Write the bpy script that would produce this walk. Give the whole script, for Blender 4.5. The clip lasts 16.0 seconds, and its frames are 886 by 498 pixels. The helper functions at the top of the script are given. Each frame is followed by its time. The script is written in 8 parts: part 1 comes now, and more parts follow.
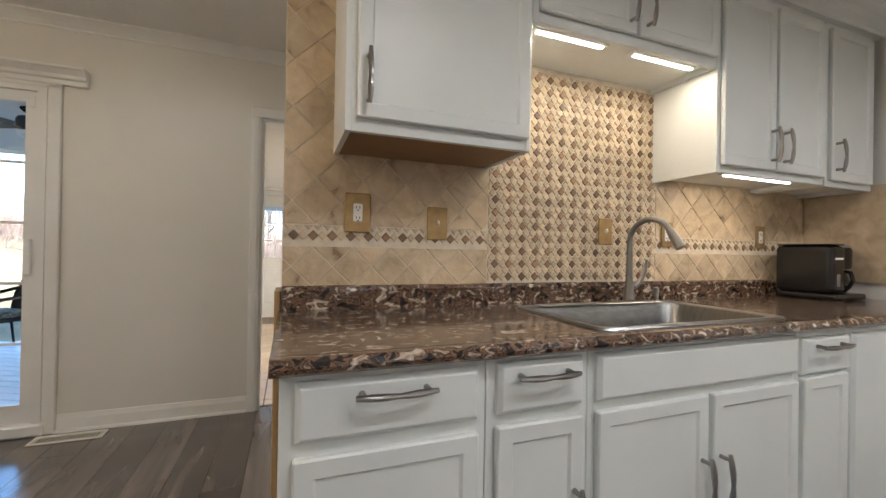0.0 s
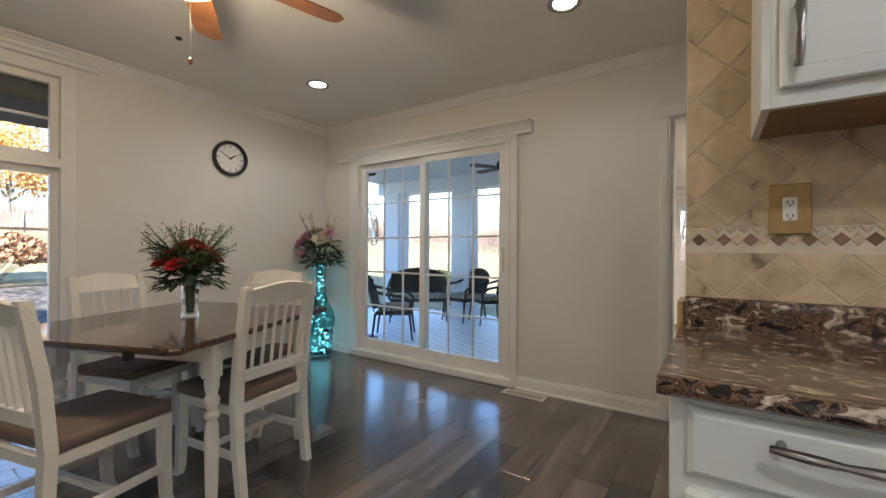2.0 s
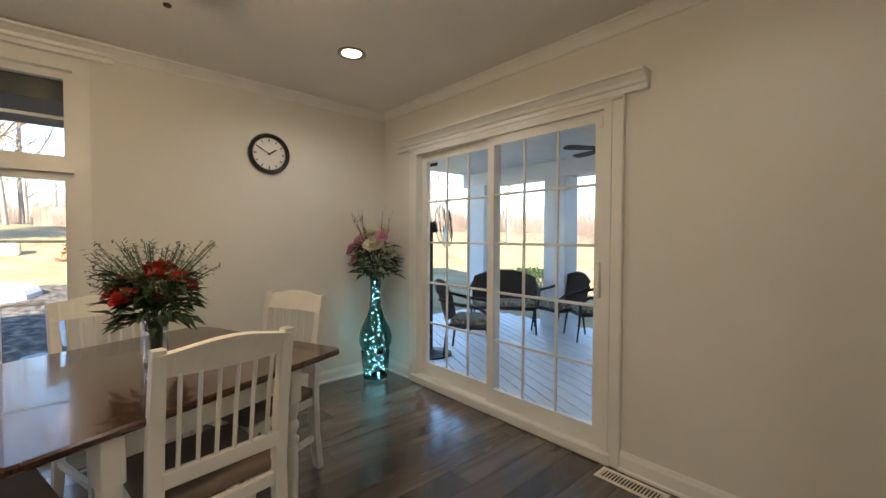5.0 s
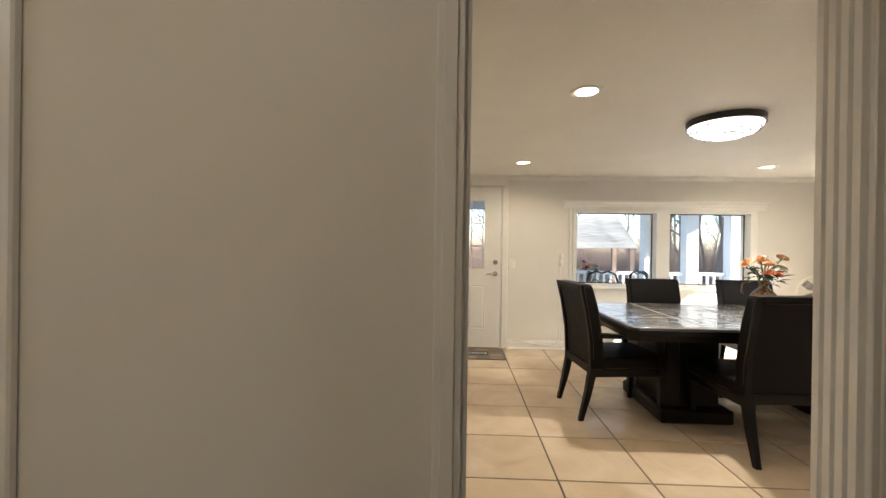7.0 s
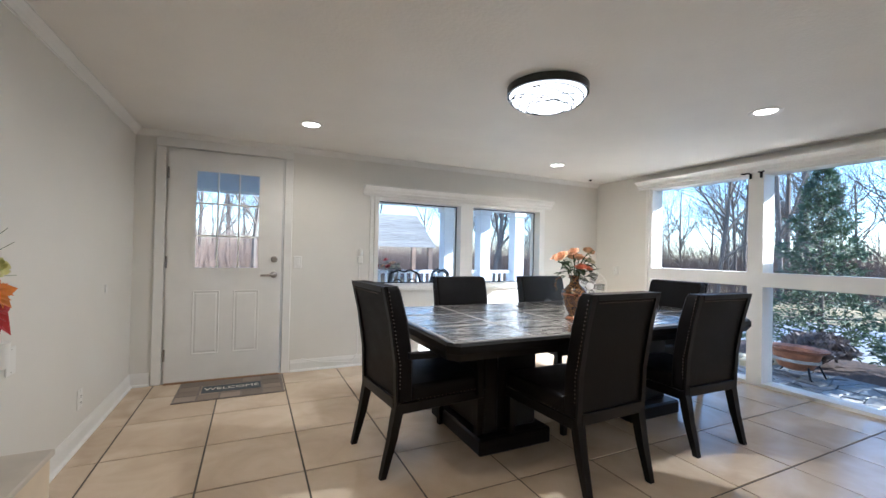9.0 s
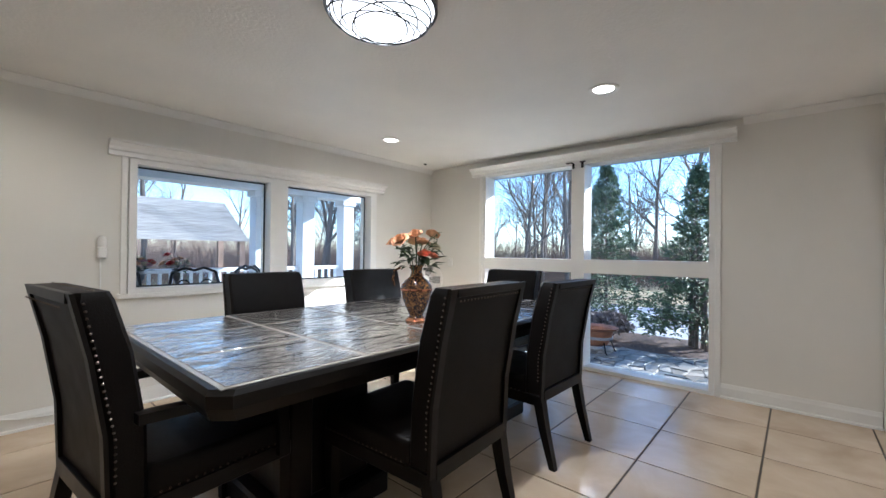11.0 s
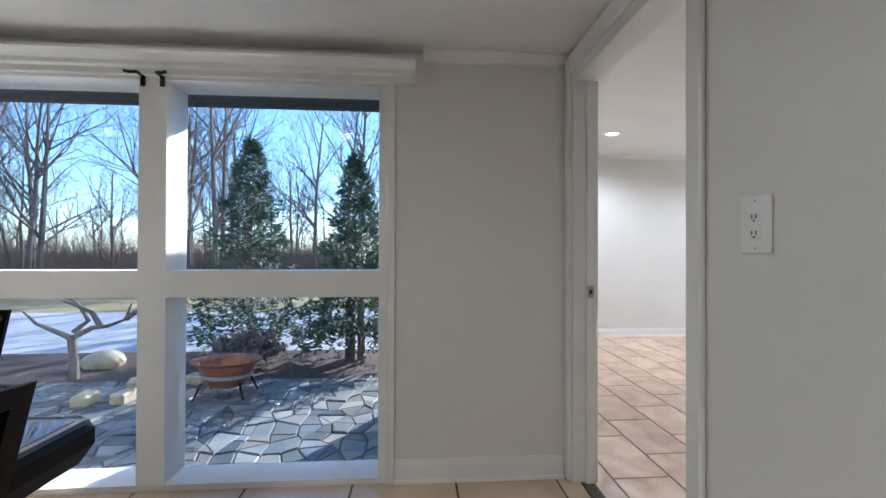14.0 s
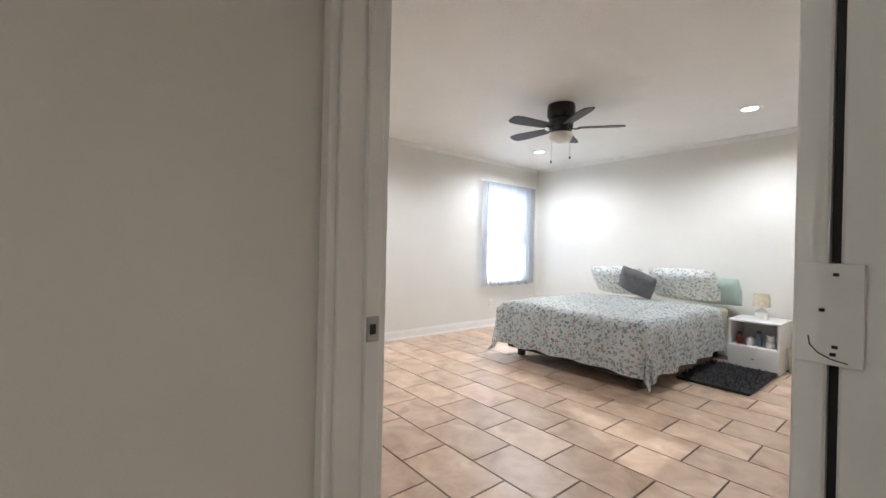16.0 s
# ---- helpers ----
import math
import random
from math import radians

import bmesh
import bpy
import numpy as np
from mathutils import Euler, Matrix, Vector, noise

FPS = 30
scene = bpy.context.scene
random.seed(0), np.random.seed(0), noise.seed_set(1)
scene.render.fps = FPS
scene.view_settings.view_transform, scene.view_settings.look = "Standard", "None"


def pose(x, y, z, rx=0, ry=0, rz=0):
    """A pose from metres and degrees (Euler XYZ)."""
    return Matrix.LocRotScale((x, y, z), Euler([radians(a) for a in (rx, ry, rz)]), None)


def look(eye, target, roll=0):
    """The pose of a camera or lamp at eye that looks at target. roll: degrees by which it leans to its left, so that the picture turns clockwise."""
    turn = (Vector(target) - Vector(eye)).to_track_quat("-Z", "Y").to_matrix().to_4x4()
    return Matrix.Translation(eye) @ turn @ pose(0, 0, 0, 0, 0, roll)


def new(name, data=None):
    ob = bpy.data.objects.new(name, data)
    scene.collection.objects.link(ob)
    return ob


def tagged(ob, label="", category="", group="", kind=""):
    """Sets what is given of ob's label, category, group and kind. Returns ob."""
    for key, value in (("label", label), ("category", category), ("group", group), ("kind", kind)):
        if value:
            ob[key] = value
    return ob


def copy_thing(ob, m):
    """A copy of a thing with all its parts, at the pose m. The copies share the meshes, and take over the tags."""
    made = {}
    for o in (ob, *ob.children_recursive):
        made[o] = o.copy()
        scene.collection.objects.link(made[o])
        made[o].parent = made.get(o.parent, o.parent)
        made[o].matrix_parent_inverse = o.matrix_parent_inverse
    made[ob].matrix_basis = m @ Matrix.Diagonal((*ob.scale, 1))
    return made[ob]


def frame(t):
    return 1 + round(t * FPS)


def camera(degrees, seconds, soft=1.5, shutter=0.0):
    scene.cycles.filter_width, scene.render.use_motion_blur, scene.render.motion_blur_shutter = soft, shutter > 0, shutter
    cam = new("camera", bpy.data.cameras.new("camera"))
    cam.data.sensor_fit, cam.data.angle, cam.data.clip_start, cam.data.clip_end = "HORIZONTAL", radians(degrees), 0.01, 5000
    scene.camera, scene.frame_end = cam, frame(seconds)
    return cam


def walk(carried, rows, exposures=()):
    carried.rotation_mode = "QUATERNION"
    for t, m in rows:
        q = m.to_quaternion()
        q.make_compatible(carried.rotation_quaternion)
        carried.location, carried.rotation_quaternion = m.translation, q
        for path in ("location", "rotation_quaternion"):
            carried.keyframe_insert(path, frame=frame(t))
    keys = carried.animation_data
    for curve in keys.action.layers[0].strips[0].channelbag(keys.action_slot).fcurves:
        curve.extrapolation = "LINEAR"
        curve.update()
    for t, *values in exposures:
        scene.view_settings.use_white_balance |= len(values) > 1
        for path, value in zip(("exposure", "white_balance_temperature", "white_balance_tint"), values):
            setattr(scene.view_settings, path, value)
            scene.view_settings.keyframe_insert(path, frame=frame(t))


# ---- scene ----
cam = camera(95.2, 16.0)
PATH = [
    (0, (0.485, -0.422, 1.17), (1.194, 1.448, 1.179), 1.0),
    (0.5, (0.481, -0.416, 1.167), (0.739, 1.568, 1.168), 1.0),
    (1, (0.487, -0.416, 1.182), (0.238, 1.568, 1.175), 0.6),
    (1.5, (0.523, -0.416, 1.189), (-0.2, 1.449, 1.179), 0.3),
    (2, (0.54, -0.432, 1.187), (-0.576, 1.228, 1.184), 0.3),
    (2.5, (0.547, -0.466, 1.189), (-0.875, 0.941, 1.187), 0.3),
    (3, (0.534, -0.413, 1.219), (-1.104, 0.735, 1.204), -0.0),
    (3.2, (0.516, -0.36, 1.226), (-1.175, 0.708, 1.21), 0.0),
    (5.3, (0.157, 0.652, 1.344), (-1.205, 2.116, 1.273), 0.5),
    (5.5, (0.143, 0.783, 1.334), (-1.095, 2.353, 1.256), 0.7),
    (6, (0.131, 1.099, 1.265), (-0.703, 2.917, 1.233), 1.1),
    (6.5, (0.182, 1.465, 1.251), (-0.248, 3.418, 1.233), 1.1),
    (7, (0.275, 1.785, 1.253), (0.196, 3.784, 1.249), 0.8),
    (7.5, (0.412, 2.054, 1.249), (0.62, 4.043, 1.25), 1.0),
    (8, (0.455, 2.345, 1.239), (0.92, 4.29, 1.243), 1.0),
    (8.5, (0.484, 2.579, 1.208), (1.163, 4.46, 1.217), 1.1),
    (8.7, (0.514, 2.656, 1.196), (1.262, 4.51, 1.21), 1.2),
    (10.8, (0.897, 3.291, 1.124), (2.35, 4.666, 1.136), 0.6),
    (11, (1.01, 3.353, 1.118), (2.516, 4.669, 1.133), 0.6),
    (11.5, (1.225, 3.483, 1.124), (2.848, 4.651, 1.14), 0.5),
    (12, (1.507, 3.562, 1.127), (3.253, 4.537, 1.152), 0.5),
    (12.5, (1.81, 3.651, 1.132), (3.674, 4.374, 1.159), 0.5),
    (13, (2.106, 3.699, 1.138), (4.054, 4.148, 1.164), 0.2),
    (13.5, (2.48, 3.688, 1.145), (4.474, 3.844, 1.161), 0.1),
    (14, (2.806, 3.701, 1.157), (4.801, 3.561, 1.171), 0.2),
    (14.5, (3.122, 3.633, 1.162), (5.073, 3.194, 1.167), 0.2),
    (15, (3.434, 3.562, 1.162), (5.295, 2.828, 1.17), 0.1),
    (15.5, (3.719, 3.471, 1.165), (5.441, 2.453, 1.158), 1.1),
    (16, (3.928, 3.303, 1.155), (5.476, 2.037, 1.152), 1.3),
]
EXPOSURES = [(0.0, 2.6, 5850, 10), (1.5, 2.5, 5900, 10), (3.0, 2.25, 6050, 10), (5.3, 2.3, 6800, 10), (6.2, 2.15, 6400, 10), (7.0, 2.1, 6600, 10), (7.5, 2.15, 5600, 10), (8.5, 1.95, 5350, 10), (11.0, 1.62, 5400, 10), (13.0, 1.38, 5350, 10), (14.0, 1.22, 5350, 10), (15.0, 0.95, 5800, 10), (16.0, 1.12, 5850, 10)]
walk(cam, [(t, look(eye, target, roll)) for t, eye, target, roll in PATH], EXPOSURES)

# ---- light ----
SUN = Vector((0.83, -0.56, 0.0)).normalized()
SUN_ELEV = 26.0
world = bpy.data.worlds.new("world")
scene.world = world
world.use_nodes = True
wn = world.node_tree.nodes
sky = wn.new("ShaderNodeTexSky")
sky.sky_type = 'NISHITA'
sky.sun_disc = False
sky.dust_density, sky.ozone_density = 0.1, 4.0
sky.sun_elevation = radians(SUN_ELEV)
sky.sun_rotation = math.atan2(SUN.x, SUN.y)
wn["Background"].inputs[1].default_value = 0.15
world.node_tree.links.new(sky.outputs[0], wn["Background"].inputs[0])
sun_data = bpy.data.lights.new("sun", 'SUN')
sun_data.energy, sun_data.angle, sun_data.color = 4.6, radians(0.5), (1.0, 0.95, 0.87)
sun_ob = new("sun", sun_data)
sun_dir = Vector((SUN.x * math.cos(radians(SUN_ELEV)), SUN.y * math.cos(radians(SUN_ELEV)), math.sin(radians(SUN_ELEV))))
sun_ob.matrix_basis = Matrix.Translation((12, -6, 14)) @ sun_dir.to_track_quat("Z", "Y").to_matrix().to_4x4()
WARM = (1.0, 0.81, 0.58)
NEUTRAL = (1.0, 0.93, 0.85)


def area_lamp(name, eye, target, sx, sy, watts, colour):
    data = bpy.data.lights.new(name, 'AREA')
    data.shape, data.size, data.size_y, data.energy, data.color = 'RECTANGLE', sx, sy, watts, colour
    ob = new(name, data)
    ob.matrix_basis = look(eye, target)
    return ob


def spot_lamp(name, x, y, z, watts, colour=WARM, angle=165):
    data = bpy.data.lights.new(name, 'SPOT')
    data.energy, data.color, data.spot_size, data.spot_blend, data.shadow_soft_size = watts, colour, radians(angle), 0.6, 0.05
    ob = new(name, data)
    ob.matrix_basis = look((x, y, z), (x + 0.0001, y, z - 1))
    return ob


# ---- materials ----
def mat(name, colour, rough=0.5, metal=0.0, var=0.10, scale=6.0, bump=0.0, bscale=80.0, stretch=(1, 1, 1), second=None, amount=0.5,
        random_value=0.0, island=0.0, coat=0.0, spec=0.5, emit=0.0, alpha=1.0):
    m = bpy.data.materials.new(name)
    m.use_nodes = True
    n, l = m.node_tree.nodes, m.node_tree.links
    b = n["Principled BSDF"]
    b.inputs["Roughness"].default_value = rough
    b.inputs["Metallic"].default_value = metal
    b.inputs["Coat Weight"].default_value = coat
    b.inputs["Specular IOR Level"].default_value = spec
    tc = n.new("ShaderNodeTexCoord")
    mp = n.new("ShaderNodeMapping")
    mp.inputs["Scale"].default_value = stretch
    l.new(tc.outputs["Object"], mp.inputs[0])
    big = n.new("ShaderNodeTexNoise")
    big.inputs["Scale"].default_value, big.inputs["Detail"].default_value = scale, 6.0
    l.new(mp.outputs[0], big.inputs["Vector"])
    ramp = n.new("ShaderNodeValToRGB")
    ramp.color_ramp.elements[0].position, ramp.color_ramp.elements[1].position = 0.32, 0.68
    c2 = second if second else tuple(min(1.0, c * (1 + var)) for c in colour)
    c1 = colour if second else tuple(c * (1 - var) for c in colour)
    ramp.color_ramp.elements[0].color, ramp.color_ramp.elements[1].color = (*c1, 1), (*c2, 1)
    l.new(big.outputs["Fac"], ramp.inputs[0])
    out = ramp.outputs[0]
    if random_value or island:
        hsv = n.new("ShaderNodeHueSaturation")
        rng = n.new("ShaderNodeMapRange")
        k = random_value or island
        rng.inputs["To Min"].default_value, rng.inputs["To Max"].default_value = 1 - k, 1 + k
        if random_value:
            l.new(n.new("ShaderNodeObjectInfo").outputs["Random"], rng.inputs["Value"])
        else:
            l.new(n.new("ShaderNodeNewGeometry").outputs["Random Per Island"], rng.inputs["Value"])
        l.new(rng.outputs[0], hsv.inputs["Value"])
        l.new(out, hsv.inputs["Color"])
        out = hsv.outputs[0]
    l.new(out, b.inputs["Base Color"])
    if emit:
        l.new(out, b.inputs["Emission Color"])
        b.inputs["Emission Strength"].default_value = emit
    fine = n.new("ShaderNodeTexNoise")
    fine.inputs["Scale"].default_value, fine.inputs["Detail"].default_value = bscale, 3.0
    l.new(mp.outputs[0], fine.inputs["Vector"])
    rr = n.new("ShaderNodeMapRange")
    rr.inputs["To Min"].default_value, rr.inputs["To Max"].default_value = max(0.02, rough * 0.82), min(1.0, rough * 1.18)
    l.new(big.outputs["Fac"], rr.inputs["Value"])
    l.new(rr.outputs[0], b.inputs["Roughness"])
    if bump:
        bp = n.new("ShaderNodeBump")
        bp.inputs["Strength"].default_value, bp.inputs["Distance"].default_value = bump, 0.004
        l.new(fine.outputs["Fac"], bp.inputs["Height"])
        l.new(bp.outputs[0], b.inputs["Normal"])
    if alpha < 1:
        b.inputs["Alpha"].default_value = alpha
    return m


def speckled(name, stops, scale, rough, stretch=(1, 1, 1), bump=0.0, coat=0.0, detail=8.0, distort=0.6):
    m = mat(name, stops[0][1], rough, coat=coat, stretch=stretch, bump=bump, bscale=scale * 3)
    n, l = m.node_tree.nodes, m.node_tree.links
    noise_node = n["Noise Texture"]
    noise_node.inputs["Scale"].default_value, noise_node.inputs["Detail"].default_value, noise_node.inputs["Distortion"].default_value = scale, detail, distort
    r = n["Color Ramp"].color_ramp
    for i, (p, c) in enumerate(stops):
        e = r.elements[i] if i < 2 else r.elements.new(p)
        e.position, e.color = p, (*c, 1)
    return m


def glass(name, tint=(0.97, 0.99, 0.98), rough=0.0, ior=1.45):
    m = bpy.data.materials.new(name)
    m.use_nodes = True
    b = m.node_tree.nodes["Principled BSDF"]
    b.inputs["Base Color"].default_value = (*tint, 1)
    b.inputs["Transmission Weight"].default_value, b.inputs["Roughness"].default_value, b.inputs["IOR"].default_value = 1.0, rough, ior
    return m


def glow(name, colour, strength):
    m = bpy.data.materials.new(name)
    m.use_nodes = True
    b = m.node_tree.nodes["Principled BSDF"]
    b.inputs["Base Color"].default_value = (*colour, 1)
    b.inputs["Emission Color"].default_value = (*colour, 1)
    b.inputs["Emission Strength"].default_value = strength
    return m


M_WALL = mat("wall_paint", (0.74, 0.72, 0.67), 0.55, var=0.025, scale=1.6, bump=0.12, bscale=220)
M_CEIL = mat("ceiling_paint", (0.80, 0.78, 0.74), 0.55, var=0.025, scale=2.5, bump=0.45, bscale=55)
M_TRIM = mat("trim_paint", (0.80, 0.79, 0.76), 0.32, var=0.03, scale=5, bump=0.05)
M_CAB = mat("cabinet_paint", (0.76, 0.78, 0.76), 0.36, var=0.03, scale=4, bump=0.05, bscale=40)
M_CABIN = mat("cabinet_inside_wood", (0.28, 0.16, 0.08), 0.5, var=0.25, scale=9, stretch=(1, 12, 12), bump=0.15)
M_NICKEL = mat("brushed_nickel", (0.33, 0.31, 0.29), 0.30, 1.0, var=0.1, scale=30)
M_STEEL = mat("stainless_steel", (0.42, 0.42, 0.41), 0.30, 1.0, var=0.12, scale=20, stretch=(1, 14, 1))
M_SINK = mat("brushed_sink_steel", (0.30, 0.30, 0.30), 0.30, 1.0, var=0.15, scale=20, stretch=(1, 14, 1))
M_COUNTER = speckled("stone_laminate", [(0.34, (0.008, 0.007, 0.009)), (0.70, (0.58, 0.50, 0.40)), (0.43, (0.030, 0.022, 0.020)), (0.47, (0.20, 0.115, 0.07)), (0.52, (0.10, 0.055, 0.036)), (0.555, (0.025, 0.020, 0.022)), (0.60, (0.33, 0.25, 0.18))],
                     38, 0.16, stretch=(0.7, 1, 1), coat=0.4, distort=1.2)
M_TILE = speckled("travertine", [(0.27, (0.24, 0.16, 0.09)), (0.75, (0.70, 0.58, 0.41)), (0.33, (0.48, 0.36, 0.23)), (0.5, (0.59, 0.46, 0.30))], 14, 0.45, bump=0.7)
M_GROUT = mat("grout", (0.70, 0.62, 0.50), 0.8, var=0.12, scale=20, bump=0.3)
M_MOS_D = mat("mosaic_brown", (0.22, 0.13, 0.07), 0.35, var=0.2, scale=30, random_value=0.35)
M_MOS_L = mat("mosaic_cream", (0.60, 0.48, 0.32), 0.40, var=0.12, scale=30, island=0.18, bump=0.2)
M_BRASS = mat("antique_brass", (0.40, 0.27, 0.12), 0.45, 0.8, var=0.15, scale=30)
M_IVORY = mat("ivory_plastic", (0.78, 0.74, 0.64), 0.35, var=0.03)
M_PLASTIC = mat("white_plastic", (0.80, 0.79, 0.76), 0.3, var=0.02)
M_DARK = mat("dark_slot", (0.02, 0.02, 0.02), 0.6)
M_BLACK = mat("black_plastic", (0.012, 0.012, 0.013), 0.25, var=0.2)
M_PLANK = speckled("vinyl_plank", [(0.2, (0.050, 0.040, 0.034)), (0.8, (0.17, 0.14, 0.12)), (0.45, (0.085, 0.070, 0.060)), (0.6, (0.12, 0.098, 0.085))], 2.2, 0.20, stretch=(5, 0.45, 1), bump=0.05)
M_PLANK_J = mat("plank_joint", (0.02, 0.016, 0.014), 0.7)
M_DTILE = speckled("beige_floor_tile", [(0.2, (0.50, 0.38, 0.26)), (0.8, (0.74, 0.62, 0.48)), (0.5, (0.63, 0.50, 0.36))], 3.2, 0.16, bump=0.06)
M_DGROUT = mat("dark_grout", (0.10, 0.085, 0.07), 0.9, var=0.2, scale=30, bump=0.4)
M_BTILE = speckled("terracotta_floor_tile", [(0.25, (0.40, 0.26, 0.16)), (0.75, (0.74, 0.60, 0.46)), (0.42, (0.54, 0.38, 0.26)), (0.58, (0.64, 0.48, 0.35))], 5.5, 0.36, bump=0.2)
M_WHITEWOOD = mat("white_painted_wood", (0.76, 0.73, 0.66), 0.35, var=0.04, scale=8, bump=0.08)
M_ESPRESSO = speckled("espresso_wood", [(0.3, (0.030, 0.014, 0.008)), (0.7, (0.075, 0.034, 0.018))], 7, 0.20, stretch=(1, 8, 1), coat=0.4)
M_CUSHION = mat("taupe_microfibre", (0.16, 0.12, 0.095), 0.85, var=0.15, scale=5, bump=0.3, bscale=200)
M_LEATHER = mat("black_leather", (0.004, 0.003, 0.0028), 0.5, spec=0.14, var=0.25, scale=12, bump=0.25, bscale=160)
M_DWOOD = mat("black_stained_wood", (0.004, 0.003, 0.0025), 0.38, spec=0.2, var=0.3, scale=10, stretch=(1, 1, 0.2))
M_NAIL = mat("nailhead_bronze", (0.12, 0.095, 0.075), 0.35, 0.9)
M_STONETOP = speckled("grey_stone_top", [(0.3, (0.10, 0.085, 0.075)), (0.7, (0.36, 0.33, 0.30)), (0.5, (0.21, 0.19, 0.17))], 4, 0.30)
M_GLASS = glass("clear_glass")
M_GLASSD = mat("coffee_filled_glass", (0.012, 0.008, 0.006), 0.06, coat=0.6)
M_PANE = glass("window_pane", ior=1.25)


def varied(m, value):
    """The same material with each piece a little lighter or darker, and its pattern shifted."""
    n, l = m.node_tree.nodes, m.node_tree.links
    info = n.new("ShaderNodeObjectInfo")
    add = n.new("ShaderNodeVectorMath")
    mul = n.new("ShaderNodeMath")
    mul.operation, mul.inputs[1].default_value = 'MULTIPLY', 37.0
    l.new(info.outputs["Random"], mul.inputs[0])
    mp = n["Mapping"]
    l.new(n["Texture Coordinate"].outputs["Object"], add.inputs[0])
    l.new(mul.outputs[0], add.inputs[1])
    l.new(add.outputs[0], mp.inputs[0])
    hsv, rng = n.new("ShaderNodeHueSaturation"), n.new("ShaderNodeMapRange")
    rng.inputs["To Min"].default_value, rng.inputs["To Max"].default_value = 1 - value, 1 + value
    l.new(info.outputs["Random"], rng.inputs["Value"])
    l.new(rng.outputs[0], hsv.inputs["Value"])
    l.new(n["Color Ramp"].outputs[0], hsv.inputs["Color"])
    l.new(hsv.outputs[0], n["Principled BSDF"].inputs["Base Color"])
    return m


plank_bsdf = M_PLANK.node_tree.nodes["Principled BSDF"]
plank_bsdf.inputs["Coat Weight"].default_value, plank_bsdf.inputs["Coat Roughness"].default_value, plank_bsdf.inputs["Specular IOR Level"].default_value = 0.6, 0.16, 0.7
M_PLANK_V = varied(M_PLANK, 0.55)
M_DTILE_V = varied(M_DTILE, 0.06)
M_BTILE_V = varied(M_BTILE, 0.12)
M_TILE = varied(M_TILE, 0.12)


# ---- building tools ----
def to_mesh(name, bm, material, smooth=False):
    me = bpy.data.meshes.new(name)
    bmesh.ops.recalc_face_normals(bm, faces=bm.faces)
    bm.to_mesh(me)
    bm.free()
    me.materials.append(material)
    if smooth:
        me.shade_smooth()
        me.set_sharp_from_angle(angle=radians(38))
    return me


def part(name, bm, material, parent=None, label="", smooth=False):
    ob = new(name, to_mesh(name, bm, material, smooth))
    if parent is not None:
        ob.parent = parent
        ob.matrix_parent_inverse = (parent.matrix_basis if parent.parent is None else parent.parent.matrix_basis @ parent.matrix_parent_inverse @ parent.matrix_basis).inverted()
    return tagged(ob, label)


def thing(name, label, category, at=(0, 0, 0), group=""):
    ob = new(name)
    ob.empty_display_size = 0.1
    ob.matrix_basis = pose(*at)
    return tagged(ob, label, category, group)


def structure(name, bm, material, label="", smooth=False):
    return tagged(part(name, bm, material, None, label, smooth), kind="structure")


def local_part(name, bm, material, parent, label="", smooth=False):
    ob = new(name, to_mesh(name, bm, material, smooth))
    ob.parent = parent
    return tagged(ob, label)


def box(x0, x1, y0, y1, z0, z1, bevel=0.0, bm=None, segments=1, m=None):
    b = bmesh.new()
    vs = [b.verts.new((x, y, z)) for x in (x0, x1) for y in (y0, y1) for z in (z0, z1)]
    for f in ((0, 1, 3, 2), (4, 6, 7, 5), (0, 4, 5, 1), (2, 3, 7, 6), (0, 2, 6, 4), (1, 5, 7, 3)):
        b.faces.new([vs[i] for i in f])
    bmesh.ops.recalc_face_normals(b, faces=b.faces)
    if bevel:
        bmesh.ops.bevel(b, geom=b.edges[:], offset=bevel, segments=segments, affect='EDGES', profile=0.6)
    if m is not None:
        b.transform(m)
    return join(bm, b)


def join(bm, b):
    if bm is None:
        return b
    me = bpy.data.meshes.new("tmp")
    b.to_mesh(me)
    b.free()
    bm.from_mesh(me)
    bpy.data.meshes.remove(me)
    return bm


def tube(pts, radii, n=8, bm=None, closed=True, flat=1.0):
    b = bm if bm is not None else bmesh.new()
    pts = [Vector(p) for p in pts]
    if not hasattr(radii, "__len__"):
        radii = [radii] * len(pts)
    rings, ref = [], None
    for i, p in enumerate(pts):
        d = (pts[min(i + 1, len(pts) - 1)] - pts[max(i - 1, 0)])
        d = d.normalized() if d.length > 1e-9 else Vector((0, 0, 1))
        if ref is None:
            ref = Vector((0, 0, 1)) if abs(d.z) < 0.9 else Vector((1, 0, 0))
        u = d.cross(ref)
        u = u.normalized() if u.length > 1e-6 else d.orthogonal().normalized()
        v = u.cross(d).normalized()
        ref = v
        rings.append([b.verts.new(p + radii[i] * (math.cos(2 * math.pi * k / n) * u + flat * math.sin(2 * math.pi * k / n) * v)) for k in range(n)])
    for a, c in zip(rings, rings[1:]):
        for k in range(n):
            b.faces.new((a[k], a[(k + 1) % n], c[(k + 1) % n], c[k]))
    if closed:
        b.faces.new(rings[0])
        b.faces.new(rings[-1])
    return b


